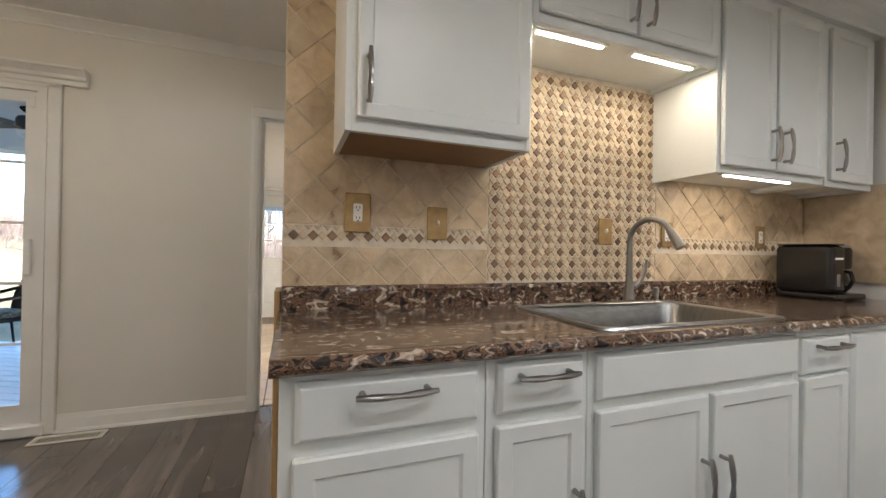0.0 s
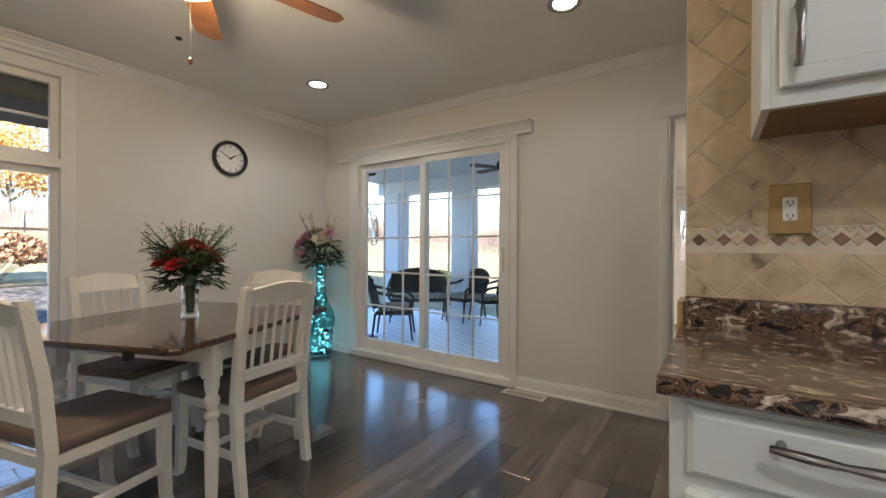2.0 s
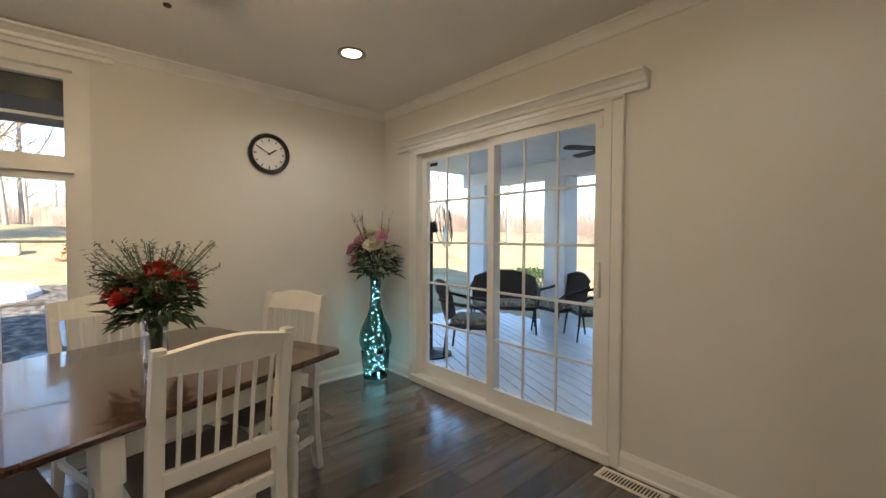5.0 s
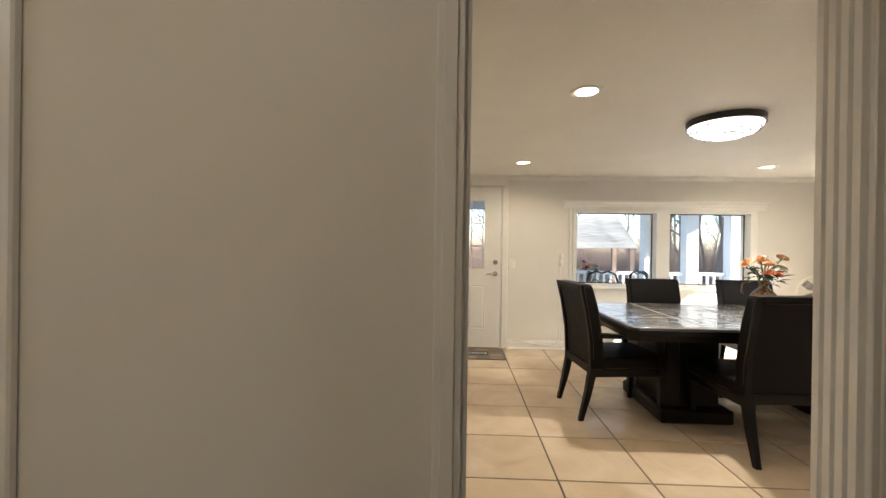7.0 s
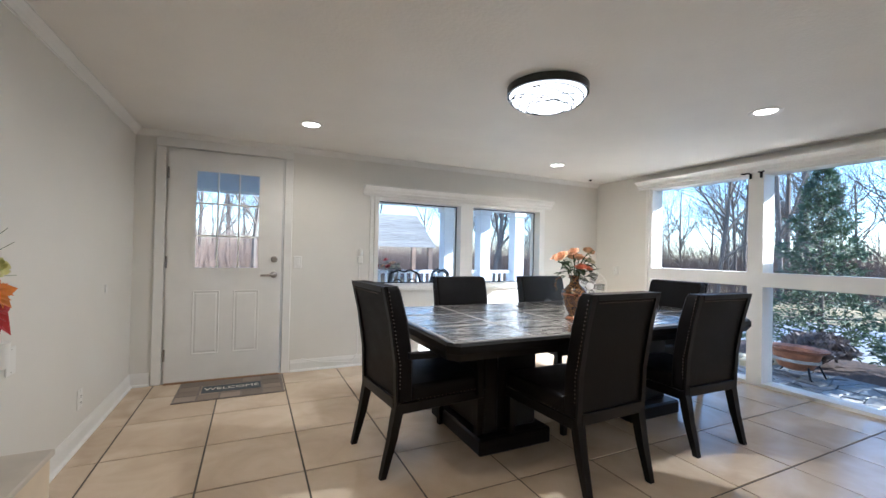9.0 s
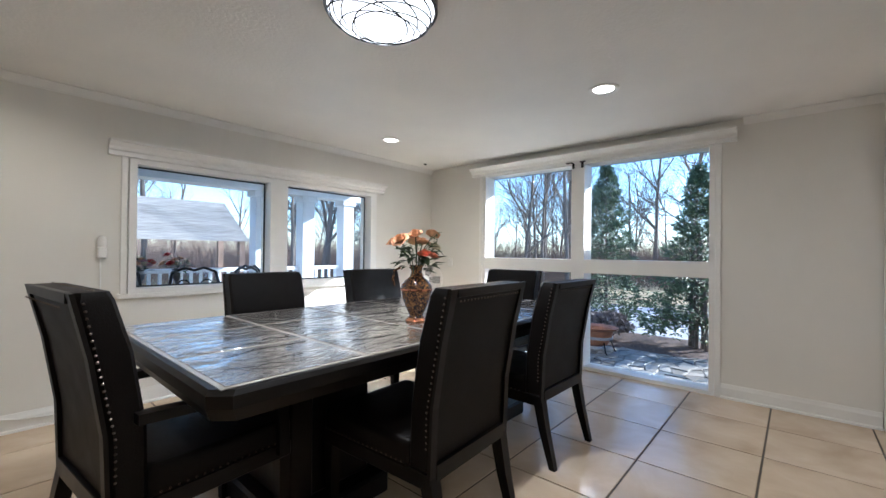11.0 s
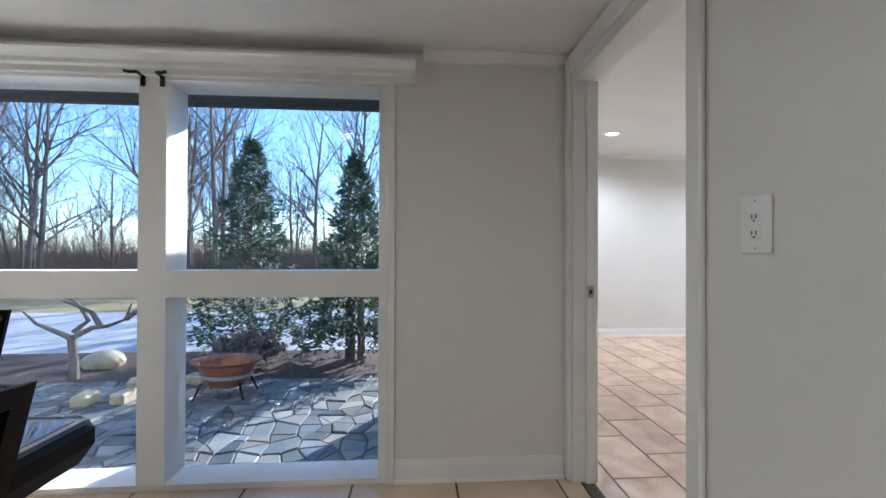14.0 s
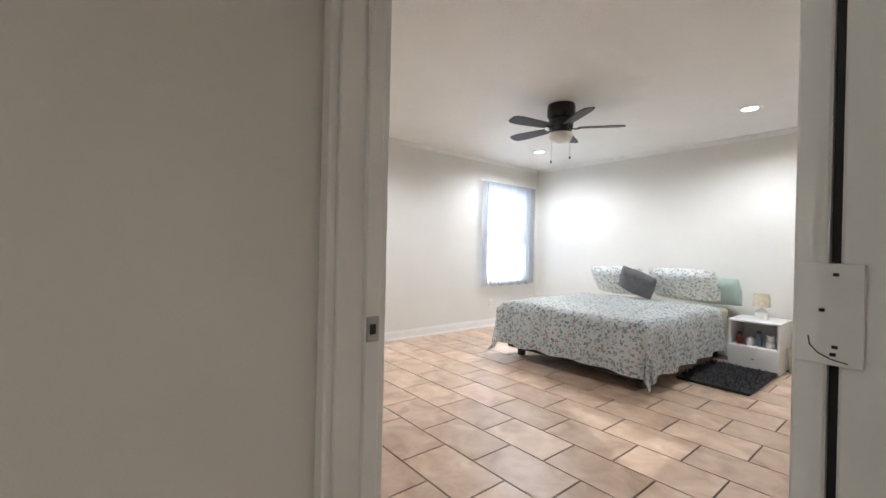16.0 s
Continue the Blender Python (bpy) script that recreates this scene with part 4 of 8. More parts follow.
def coffee_maker():
    t = thing("coffee_maker", "black plastic drip coffee maker with glass carafe", "coffee maker", (3.14, 0.87, ZC))
    part("base", box(2.995, 3.265, 0.75, 1.02, ZC - 0.001, ZC + 0.032, 0.014, segments=3), M_BLACK, t, "", True)
    tank = part("water_tank", box(2.995, 3.115, 0.765, 1.02, ZC + 0.033, ZC + 0.275, 0.028, segments=4), M_BLACK, t, "", True)
    part("tank_lid", box(3.0, 3.11, 0.77, 1.015, ZC + 0.276, ZC + 0.284, 0.004), M_BLACK, tank)
    part("level_window", box(3.035, 3.062, 0.7635, 0.7655, ZC + 0.07, ZC + 0.13, 0.0008), M_STEEL, tank, "pale level window")
    part("badge", box(3.02, 3.085, 0.7632, 0.7652, ZC + 0.205, ZC + 0.214), M_IVORY, tank)
    part("column", box(3.117, 3.262, 0.94, 1.018, ZC + 0.033, ZC + 0.265, 0.02, segments=3), M_BLACK, t, "", True)
    head = part("brew_head", lathe([(0.070, 0.0), (0.078, 0.012), (0.080, 0.10), (0.074, 0.112)], (3.19, 0.862, ZC + 0.155), 36), M_BLACK, t, "", True)
    part("lid", lathe([(0.074, 0.0), (0.076, 0.008), (0.060, 0.016), (0.001, 0.018)], (3.19, 0.862, ZC + 0.268), 36, cap=False), M_STEEL, head, "brushed steel lid", True)
    c = part("carafe", lathe([(0.052, 0.0), (0.066, 0.018), (0.069, 0.055), (0.058, 0.095), (0.049, 0.113)], (3.19, 0.855, ZC + 0.034), 32), M_GLASSD, t, "dark glass carafe full of coffee", True)
    part("carafe_band", lathe([(0.050, 0.0), (0.053, 0.002), (0.053, 0.012), (0.050, 0.012)], (3.19, 0.855, ZC + 0.139), 32, cap=False), M_BLACK, c, "", True)
    part("carafe_handle", tube([(3.165, 0.80, ZC + 0.145), (3.15, 0.765, ZC + 0.14), (3.145, 0.752, ZC + 0.10), (3.155, 0.775, ZC + 0.06)], 0.009, 8), M_BLACK, c)
    cord = thing("power_cord", "black power cord from the coffee maker to the wall", "cord", (3.27, 0.98, ZC))
    part("cable", tube([(3.268, 0.99, ZC + 0.08), (3.32, 0.97, ZC + 0.06), (3.352, 0.99, ZC + 0.12), (3.374, 1.03, ZC + 0.21)], 0.004, 6), M_BLACK, cord)


coffee_maker()


# ---- flowers ----
def leaf(b, base, way, up, length, width, curl=0.25):
    base, way, up = Vector(base), Vector(way).normalized(), Vector(up).normalized()
    side = way.cross(up)
    side = side.normalized() if side.length > 1e-6 else way.orthogonal().normalized()
    up = side.cross(way)
    a = b.verts.new(base)
    m1 = base + way * length * 0.45
    m2 = base + way * length - up * length * curl
    c = b.verts.new(m1 - up * width * 0.12)
    l, r = b.verts.new(m1 + side * width / 2 + up * width * 0.1), b.verts.new(m1 - side * width / 2 + up * width * 0.1)
    t = b.verts.new(m2)
    for f in ((a, l, c), (a, c, r), (l, t, c), (c, t, r)):
        b.faces.new(f)


def bloom(centre, size, facing, layers=3, rng=random):
    """A rose-like head of cupped petals."""
    b = bmesh.new()
    f = Vector(facing).normalized()
    u = f.orthogonal().normalized()
    v = f.cross(u)
    c = Vector(centre)
    for k in range(layers):
        n = 4 + k
        tilt = 0.25 + 0.85 * k / max(1, layers - 1)
        for i in range(n):
            a = 2 * math.pi * (i + 0.37 * k) / n + rng.uniform(-0.15, 0.15)
            out = u * math.cos(a) + v * math.sin(a)
            tang = f.cross(out)
            h = size * (0.85 - 0.12 * k)
            w = size * (0.32 + 0.16 * k)
            low = c + out * size * 0.06
            mid = c + out * size * (0.22 + 0.28 * tilt) + f * h * 0.45
            top = c + out * size * (0.20 + 0.62 * tilt) + f * h * (0.95 - 0.35 * tilt)
            p0 = b.verts.new(low)
            l1, r1, m1 = b.verts.new(mid + tang * w), b.verts.new(mid - tang * w), b.verts.new(mid + out * size * 0.08)
            l2, r2, m2 = b.verts.new(top + tang * w * 0.7), b.verts.new(top - tang * w * 0.7), b.verts.new(top + f * size * 0.06)
            for q in ((p0, l1, m1), (p0, m1, r1), (l1, l2, m2, m1), (m1, m2, r2, r1)):
                b.faces.new(q)
    return b


M_RED = mat("red_petal", (0.42, 0.012, 0.014), 0.55, var=0.25, scale=30)
M_PEACH = mat("peach_petal", (0.62, 0.34, 0.19), 0.6, var=0.2, scale=30)
M_CORAL = mat("coral_petal", (0.62, 0.17, 0.09), 0.6, var=0.2, scale=30)
M_PINK = mat("pink_petal", (0.62, 0.30, 0.42), 0.6, var=0.25, scale=30)
M_CREAM = mat("cream_petal", (0.66, 0.60, 0.45), 0.6, var=0.12, scale=30)
M_LEAF = mat("dark_leaf", (0.030, 0.060, 0.022), 0.5, var=0.3, scale=20, island=0.3)
M_FERN = mat("grey_green_sprig", (0.15, 0.19, 0.10), 0.7, var=0.3, scale=20, island=0.25)
M_BRANCH = mat("brown_twig", (0.06, 0.035, 0.02), 0.8, var=0.2)
M_GREENG = glass("green_bottle_glass", (0.32, 0.58, 0.55), 0.03, 1.3)
M_LED = glow("led_cyan", (0.45, 0.80, 1.0), 6.0)


def bouquet(name, label, at, rim, heads, leaf_count, spread, high, seed, sprigs=10, twigs=0, leaf_size=0.09):
    """An arrangement that stands in a vase whose mouth is at `at`; heads are (x, y, z, size, material)."""
    rng = random.Random(seed)
    t = thing(name, label, "flowers", at)
    o = Vector(at)
    stems, green, sprig, wood = bmesh.new(), bmesh.new(), bmesh.new(), bmesh.new()
    for x, y, z, size, m in heads:
        c = o + Vector((x, y, z))
        tube([o + Vector((x * 0.08, y * 0.08, -0.10)), o + Vector((x * 0.35, y * 0.35, z * 0.5)), c], 0.003, 5, stems)
        part("bloom", bloom(c, size, (x * 1.2 + rng.uniform(-0.05, 0.05), y * 1.2 + rng.uniform(-0.05, 0.05), 0.22), 3, rng), m, t)
    for k in range(leaf_count):
        a, r = rng.uniform(0, 6.283), spread * math.sqrt(rng.random())
        p = o + Vector((r * math.cos(a) * 0.7, r * math.sin(a) * 0.7, rng.uniform(-0.02, high * 0.6)))
        leaf(green, p, (math.cos(a), math.sin(a), rng.uniform(-0.4, 0.7)), (0, 0, 1), leaf_size * rng.uniform(0.6, 1.25), leaf_size * rng.uniform(0.35, 0.6))
    for k in range(sprigs):
        a, r = rng.uniform(0, 6.283), spread * rng.uniform(0.5, 1.25)
        tip = o + Vector((r * math.cos(a), r * math.sin(a), high * rng.uniform(0.45, 1.05)))
        base = o + Vector((0, 0, 0.02))
        tube([base, base.lerp(tip, 0.5) + Vector((0, 0, 0.03)), tip], 0.0016, 4, stems)
        for i in range(16):
            q = base.lerp(tip, 0.4 + 0.6 * i / 15) + Vector((rng.uniform(-1, 1), rng.uniform(-1, 1), rng.uniform(-1, 1))) * 0.012
            leaf(sprig, q, (rng.uniform(-1, 1), rng.uniform(-1, 1), rng.uniform(-0.3, 1)), (0, 0, 1), 0.028, 0.010)
    for k in range(twigs):
        a = rng.uniform(0, 6.283)
        p = [o + Vector((0, 0, 0))]
        for i in range(6):
            p.append(p[-1] + Vector((math.cos(a) * 0.035 + rng.uniform(-0.02, 0.02), math.sin(a) * 0.035 + rng.uniform(-0.02, 0.02), high * 0.21)))
        tube(p, [0.005, 0.0045, 0.004, 0.0035, 0.003, 0.002, 0.001], 5, wood)
        for i in range(2, 6):
            tube([p[i], p[i] + Vector((rng.uniform(-0.07, 0.07), rng.uniform(-0.07, 0.07), 0.06))], [0.003, 0.001], 4, wood)
    part("stems", stems, M_LEAF, t)
    if leaf_count:
        part("leaves", green, M_LEAF, t)
    if sprigs:
        part("sprigs", sprig, M_FERN, t)
    if twigs:
        part("twigs", wood, M_BRANCH, t)
    return t


# ---- kitchen dinette ----
TAB = pose(-1.95, 0.65, 0, 0, 0, 21.5) @ Matrix.Diagonal((0.90, 0.90, 1.035, 1))


def dinette_table():
    t = thing("dining_table", "white farmhouse table with dark espresso wood top", "table", (0, 0, 0))
    t.matrix_basis = TAB
    b = bmesh.new()
    hw, hl, c = 0.635, 0.68, 0.10
    poly = [(-hw + c, -hl), (hw - c * 0.3, -hl), (hw, -hl + c * 0.3), (hw, hl - c * 0.3), (hw - c * 0.3, hl), (-hw + c, hl), (-hw, hl - c), (-hw, -hl + c)]
    rings = []
    for k, z in ((0.985, 0.732), (1.0, 0.740), (1.0, 0.752), (0.99, 0.760)):
        rings.append([b.verts.new((x * k, y * k, z)) for x, y in poly])
    for a, d in zip(rings, rings[1:]):
        for k in range(len(poly)):
            b.faces.new((a[k], a[(k + 1) % len(poly)], d[(k + 1) % len(poly)], d[k]))
    b.faces.new(rings[0])
    b.faces.new(rings[-1])
    local_part("tabletop", b, M_ESPRESSO, t, "dark espresso-stained top")
    for x in (-0.43, 0.535):
        local_part("apron", box(x - 0.012, x + 0.012, -0.365, 0.365, 0.63, 0.731, 0.003), M_WHITEWOOD, t)
    for y in (-0.365, 0.365):
        local_part("apron", box(-0.442, 0.547, y - 0.012, y + 0.012, 0.632, 0.7305, 0.003), M_WHITEWOOD, t)
    for x in (-0.45, 0.555):
        for y in (-0.385, 0.385):
            l = box(x - 0.036, x + 0.036, y - 0.036, y + 0.036, 0.575, 0.731, 0.004)
            lathe([(0.022, 0.0), (0.026, 0.02), (0.030, 0.10), (0.034, 0.30), (0.030, 0.37), (0.022, 0.385), (0.036, 0.40), (0.038, 0.415), (0.024, 0.43), (0.024, 0.44), (0.036, 0.46), (0.038, 0.48), (0.026, 0.50), (0.034, 0.53), (0.036, 0.575)], (x, y, 0), 18, l)
            local_part("leg", l, M_WHITEWOOD, t, "turned white leg", True)
    local_part("latch", box(0.30, 0.33, -0.64, -0.60, 0.69, 0.731, 0.003), M_BLACK, t)
    return t


dinette_table()


def slat_chair():
    """A slat-back chair that faces +y; its own axes."""
    t = thing("dining_chair", "white slat-back wooden chair with brown cushioned seat", "chair", (0, 0, 0), "chairs round the kitchen table")
    for x in (-0.205, 0.205):
        p = [(x, -0.255, 0), (x, -0.225, 0.22), (x, -0.215, 0.45), (x, -0.235, 0.70), (x, -0.285, 1.0)]
        b = bmesh.new()
        prev = None
        for (px, py, pz), w in zip(p, (0.019, 0.022, 0.024, 0.022, 0.018)):
            ring = [b.verts.new((px + sx * w, py + sy * 0.021, pz)) for sx, sy in ((-1, -1), (1, -1), (1, 1), (-1, 1))]
            if prev:
                for k in range(4):
                    b.faces.new((prev[k], prev[(k + 1) % 4], ring[(k + 1) % 4], ring[k]))
            else:
                b.faces.new(ring)
            prev = ring
        b.faces.new(prev)
        local_part("back_post", b, M_WHITEWOOD, t)
        b = bmesh.new()
        prev = None
        for py, pz, w in ((0.235, 0, 0.019), (0.215, 0.05, 0.019), (0.205, 0.25, 0.021), (0.205, 0.43, 0.023)):
            ring = [b.verts.new((x + sx * w, py + sy * w, pz)) for sx, sy in ((-1, -1), (1, -1), (1, 1), (-1, 1))]
            if prev:
                for k in range(4):
                    b.faces.new((prev[k], prev[(k + 1) % 4], ring[(k + 1) % 4], ring[k]))
            else:
                b.faces.new(ring)
            prev = ring
        b.faces.new(prev)
        local_part("front_leg", b, M_WHITEWOOD, t)
        local_part("side_stretcher", box(x - 0.011, x + 0.011, -0.21, 0.19, 0.17, 0.205, 0.003), M_WHITEWOOD, t)
        local_part("seat_rail", box(x - 0.012, x + 0.012, -0.20, 0.19, 0.385, 0.43, 0.003), M_WHITEWOOD, t)
    local_part("cross_stretcher", box(-0.195, 0.195, -0.015, 0.015, 0.175, 0.20, 0.003), M_WHITEWOOD, t)
    local_part("seat_rail", box(-0.185, 0.185, 0.19, 0.215, 0.383, 0.432, 0.003), M_WHITEWOOD, t)
    local_part("seat_rail", box(-0.185, 0.185, -0.226, -0.20, 0.383, 0.432, 0.003), M_WHITEWOOD, t)
    b = bmesh.new()
    for i in range(9):
        u = -0.225 + 0.45 * i / 8
        crown = 0.018 * math.cos(math.pi * (i - 4) / 5)
        bow = -0.03 * (1 - ((i - 4) / 4) ** 2)
        for y, z in ((-0.262 + bow, 0.905), (-0.302 + bow, 0.995 + crown), (-0.280 + bow, 1.0 + crown), (-0.240 + bow, 0.905)):
            b.verts.new((u, y, z))
    b.verts.ensure_lookup_table()
    for i in range(8):
        for k in range(4):
            b.faces.new([b.verts[j] for j in (i * 4 + k, i * 4 + (k + 1) % 4, i * 4 + 4 + (k + 1) % 4, i * 4 + 4 + k)])
    b.faces.new([b.verts[j] for j in (0, 1, 2, 3)])
    b.faces.new([b.verts[j] for j in (32, 33, 34, 35)])
    local_part("top_rail", b, M_WHITEWOOD, t)
    local_part("lower_rail", box(-0.19, 0.19, -0.252, -0.228, 0.545, 0.60, 0.004), M_WHITEWOOD, t)
    for k in range(6):
        x = -0.145 + 0.058 * k
        b = tube([(x, -0.24, 0.595), (x, -0.262, 0.76), (x * 1.02, -0.285, 0.91)], [0.012, 0.013, 0.012], 6, flat=0.5)
        local_part("slat", b, M_WHITEWOOD, t)
    b = box(-0.222, 0.222, -0.205, 0.235, 0.432, 0.485, 0.022, segments=3)
    for v in b.verts:
        if v.co.z > 0.46:
            v.co.z += 0.014 * max(0, 1 - (v.co.x / 0.22) ** 2) * max(0, 1 - (v.co.y / 0.23) ** 2)
    local_part("seat", b, M_CUSHION, t, "brown microfibre seat cushion", True)
    return t


ch = slat_chair()
ch.matrix_basis = pose(-1.685, 0.14, 0, 0, 0, 14)
for x, y, r in ((-1.584, 0.79, 98), (-2.47, 0.62, -72), (-2.12, 1.16, 203)):
    copy_thing(ch, pose(x, y, 0, 0, 0, r))

v = thing("glass_vase", "clear glass vase on the dinette table", "vase", (-1.99, 0.70, 0.787))
part("vessel", lathe([(0.045, 0.0), (0.047, 0.006), (0.043, 0.09), (0.047, 0.17), (0.055, 0.20), (0.052, 0.20), (0.040, 0.09), (0.042, 0.02), (0.002, 0.016)], (-1.99, 0.70, 0.7872), 24, cap=False), M_GLASS, v, "", True)
part("stems_in_water", tube([(-1.99, 0.70, 0.81), (-1.985, 0.70, 0.97)], [0.022, 0.028], 7), M_LEAF, v)
rng0 = random.Random(5)
heads = []
for k in range(11):
    a = 0.57 * k
    r = 0.05 + 0.13 * ((k * 0.381) % 1)
    heads.append((r * 0.85 * math.cos(a * 1.9), r * 0.85 * math.sin(a * 1.9), 0.09 + 0.13 * ((k * 0.618) % 1), 0.062, M_RED))
bouquet("rose_bouquet", "bouquet of red roses with ferns and sprigs", (-1.99, 0.70, 0.975), 0.05, heads, 240, 0.20, 0.33, 3, sprigs=90)

# floor vase with a string of lights
fv = thing("floor_vase", "tall green glass floor vase with lit string lights", "vase", (-3.04, 2.50, 0))
part("vessel", lathe([(0.095, 0.0), (0.11, 0.02), (0.125, 0.16), (0.135, 0.28), (0.128, 0.30), (0.150, 0.36), (0.152, 0.42), (0.13, 0.50), (0.08, 0.60), (0.055, 0.68), (0.046, 0.80), (0.05, 0.94), (0.066, 1.02),
                        (0.062, 1.02), (0.043, 0.90), (0.042, 0.80), (0.05, 0.68), (0.074, 0.60), (0.125, 0.50), (0.145, 0.40), (0.122, 0.30), (0.12, 0.16), (0.09, 0.03), (0.002, 0.028)], (-3.04, 2.50, 0.002), 32, cap=False), M_GREENG, fv, "translucent green glass", True)
led = bmesh.new()
rngl = random.Random(8)
for k in range(90):
    z = 0.05 + 0.95 * rngl.random() ** 1.5
    lim = 0.10 if z < 0.5 else max(0.03, 0.10 - (z - 0.5) * 0.4)
    a, r = rngl.uniform(0, 6.283), lim * math.sqrt(rngl.random())
    lathe([(0.001, -0.004), (0.004, 0.0), (0.001, 0.004)], (-3.04 + r * math.cos(a), 2.50 + r * math.sin(a), z), 6, led)
part("string_lights", led, M_LED, fv, "cyan glowing string lights")
part("battery_clip", box(-2.90, -2.87, 2.42, 2.47, 0.29, 0.32, 0.004), M_BLACK, fv)
lp = bpy.data.lights.new("string_light_lamp", 'POINT')
lp.energy, lp.color, lp.shadow_soft_size = 0.9, (0.35, 0.75, 1.0), 0.004
new("string_light_lamp", lp).matrix_basis = pose(-3.04, 2.50, 0.30)
heads = [(-0.16, -0.12, 0.22, 0.093, M_PINK), (-0.20, -0.02, 0.30, 0.085, M_PINK), (0.0, -0.06, 0.34, 0.102, M_CREAM), (0.10, -0.08, 0.26, 0.102, M_CREAM), (0.16, 0.02, 0.20, 0.093, M_CREAM), (-0.05, 0.02, 0.26, 0.085, M_CREAM),
         (0.17, -0.05, 0.34, 0.068, M_PINK), (-0.10, -0.14, 0.12, 0.076, M_PINK), (0.06, 0.05, 0.40, 0.076, M_CREAM)]
bouquet("artificial_flowers", "tall pink and cream artificial magnolias with dark leaves", (-3.04, 2.50, 1.00), 0.05, heads, 120, 0.24, 0.46, 9, sprigs=0, twigs=6, leaf_size=0.13)


def wall_clock():
    t = thing("wall_clock", "round wall clock with black rim and white face", "clock", (-3.298, 1.63, 2.03))
    def disc(profile):
        return turned(lathe(profile, n=48), pose(-3.299, 1.63, 2.03, 0, 90, 0))
    part("rim", turned(lathe([(0.165, 0.0), (0.168, 0.02), (0.158, 0.038), (0.142, 0.036), (0.136, 0.018), (0.136, 0.004)], n=48, cap=False), pose(-3.299, 1.63, 2.03, 0, 90, 0)), M_BLACK, t, "glossy black rim", True)
    part("bezel", turned(lathe([(0.137, 0.016), (0.132, 0.020), (0.128, 0.014)], n=48, cap=False), pose(-3.299, 1.63, 2.03, 0, 90, 0)), M_NICKEL, t, "", True)
    part("face", disc([(0.001, 0.008), (0.137, 0.008), (0.137, 0.006), (0.001, 0.006)]), M_PLASTIC, t)
    for k in range(12):
        a = radians(30 * k)
        w = 0.0045 if k % 3 == 0 else 0.003
        # the dial faces +x: clockwise seen from the room runs towards +y
        m = pose(-3.290, 1.63 + 0.112 * math.sin(a), 2.03 + 0.112 * math.cos(a), -math.degrees(a), 0, 0)
        part("hour_mark", turned(box(0, 0.001, -w, w, -0.011, 0.011), m), M_BLACK, t)
    for name, a, l, w in (("minute_hand", -60, 0.10, 0.003), ("hour_hand", 55, 0.065, 0.0045)):
        part(name, turned(box(0, 0.0015, -w, w, -0.015, l), pose(-3.287, 1.63, 2.03, -a, 0, 0)), M_BLACK, t)
    return t


wall_clock()


def floor_vent(x, y, rz, l=0.36, w=0.12):
    t = thing("floor_vent", "cream metal floor vent set in the floor", "vent", (x, y, 0))
    t.matrix_basis = pose(x, y, 0.001, 0, 0, rz)
    local_part("frame", wall_flat(l, w), M_IVORY, t)
    local_part("backing", box(-l / 2 + 0.02, l / 2 - 0.02, -w / 2 + 0.02, w / 2 - 0.02, 0.0, 0.002), M_DARK, t)
    for k in range(18):
        xx = -l / 2 + 0.03 + (l - 0.06) * k / 17
        local_part("slat", box(xx - 0.003, xx + 0.003, -w / 2 + 0.02, w / 2 - 0.02, 0.002, 0.006), M_IVORY, t)


def wall_flat(l, w):
    b = bmesh.new()
    for x0, x1, y0, y1 in ((-l / 2, l / 2, -w / 2, -w / 2 + 0.022), (-l / 2, l / 2, w / 2 - 0.022, w / 2), (-l / 2, -l / 2 + 0.022, -w / 2 + 0.022, w / 2 - 0.022), (l / 2 - 0.022, l / 2, -w / 2 + 0.022, w / 2 - 0.022)):
        box(x0, x1, y0, y1, 0.0, 0.007, 0.002, b)
    return b


floor_vent(-0.74, 2.66, 0)
floor_vent(-3.17, -0.57, 90)
M_BLADE = speckled("cherry_blade", [(0.3, (0.20, 0.075, 0.025)), (0.7, (0.34, 0.14, 0.05))], 6, 0.35, stretch=(1, 1, 1))


def ceiling_fan(name, label, x, y, zc, zb, blades, a0, radius, blade_mat, metal, globe, hub_r, chain):
    t = thing(name, label, "ceiling fan", (x, y, zc))
    part("canopy", lathe([(0.07, 0.0), (0.07, -0.02), (0.04, -0.05), (0.018, -0.055), (0.018, zb - zc + 0.10)], (x, y, zc), 24, cap=False), metal, t, "", True)
    part("motor", lathe([(0.02, 0.11), (hub_r * 0.8, 0.10), (hub_r, 0.07), (hub_r, 0.01), (hub_r * 0.85, -0.03), (0.05, -0.045), (0.02, -0.05)], (x, y, zb), 32), metal, t, "", True)
    for k in range(blades):
        a = a0 + 360 * k / blades
        m = pose(x, y, zb, 0, 0, a) @ pose(0, 0, 0, 10, 0, 0)
        arm = tube([(hub_r * 0.7, 0, -0.005), (hub_r * 1.25, 0.0, -0.012), (hub_r * 1.7, 0, 0.0)], [0.010, 0.014, 0.010], 6, flat=0.5)
        bl = part("blade", turned(blade_mesh(hub_r * 1.35, radius), m), blade_mat, t)
        part("blade_iron", turned(arm, m), metal, bl)
    part("light_bowl", lathe(globe[1], (x, y, zb - 0.045), 28, cap=False), globe[0], t, "glowing glass bowl" if globe[2] else "white glass bowl", True)
    for cx, l in chain:
        c = part("pull_chain", tube([(x + cx, y, zb - 0.06), (x + cx, y, zb - l)], 0.002, 5), M_NICKEL, t)
        part("chain_knob", lathe([(0.001, -0.03), (0.008, -0.02), (0.009, -0.008), (0.002, 0.0)], (x + cx, y, zb - l), 10), blade_mat, c)
    return t


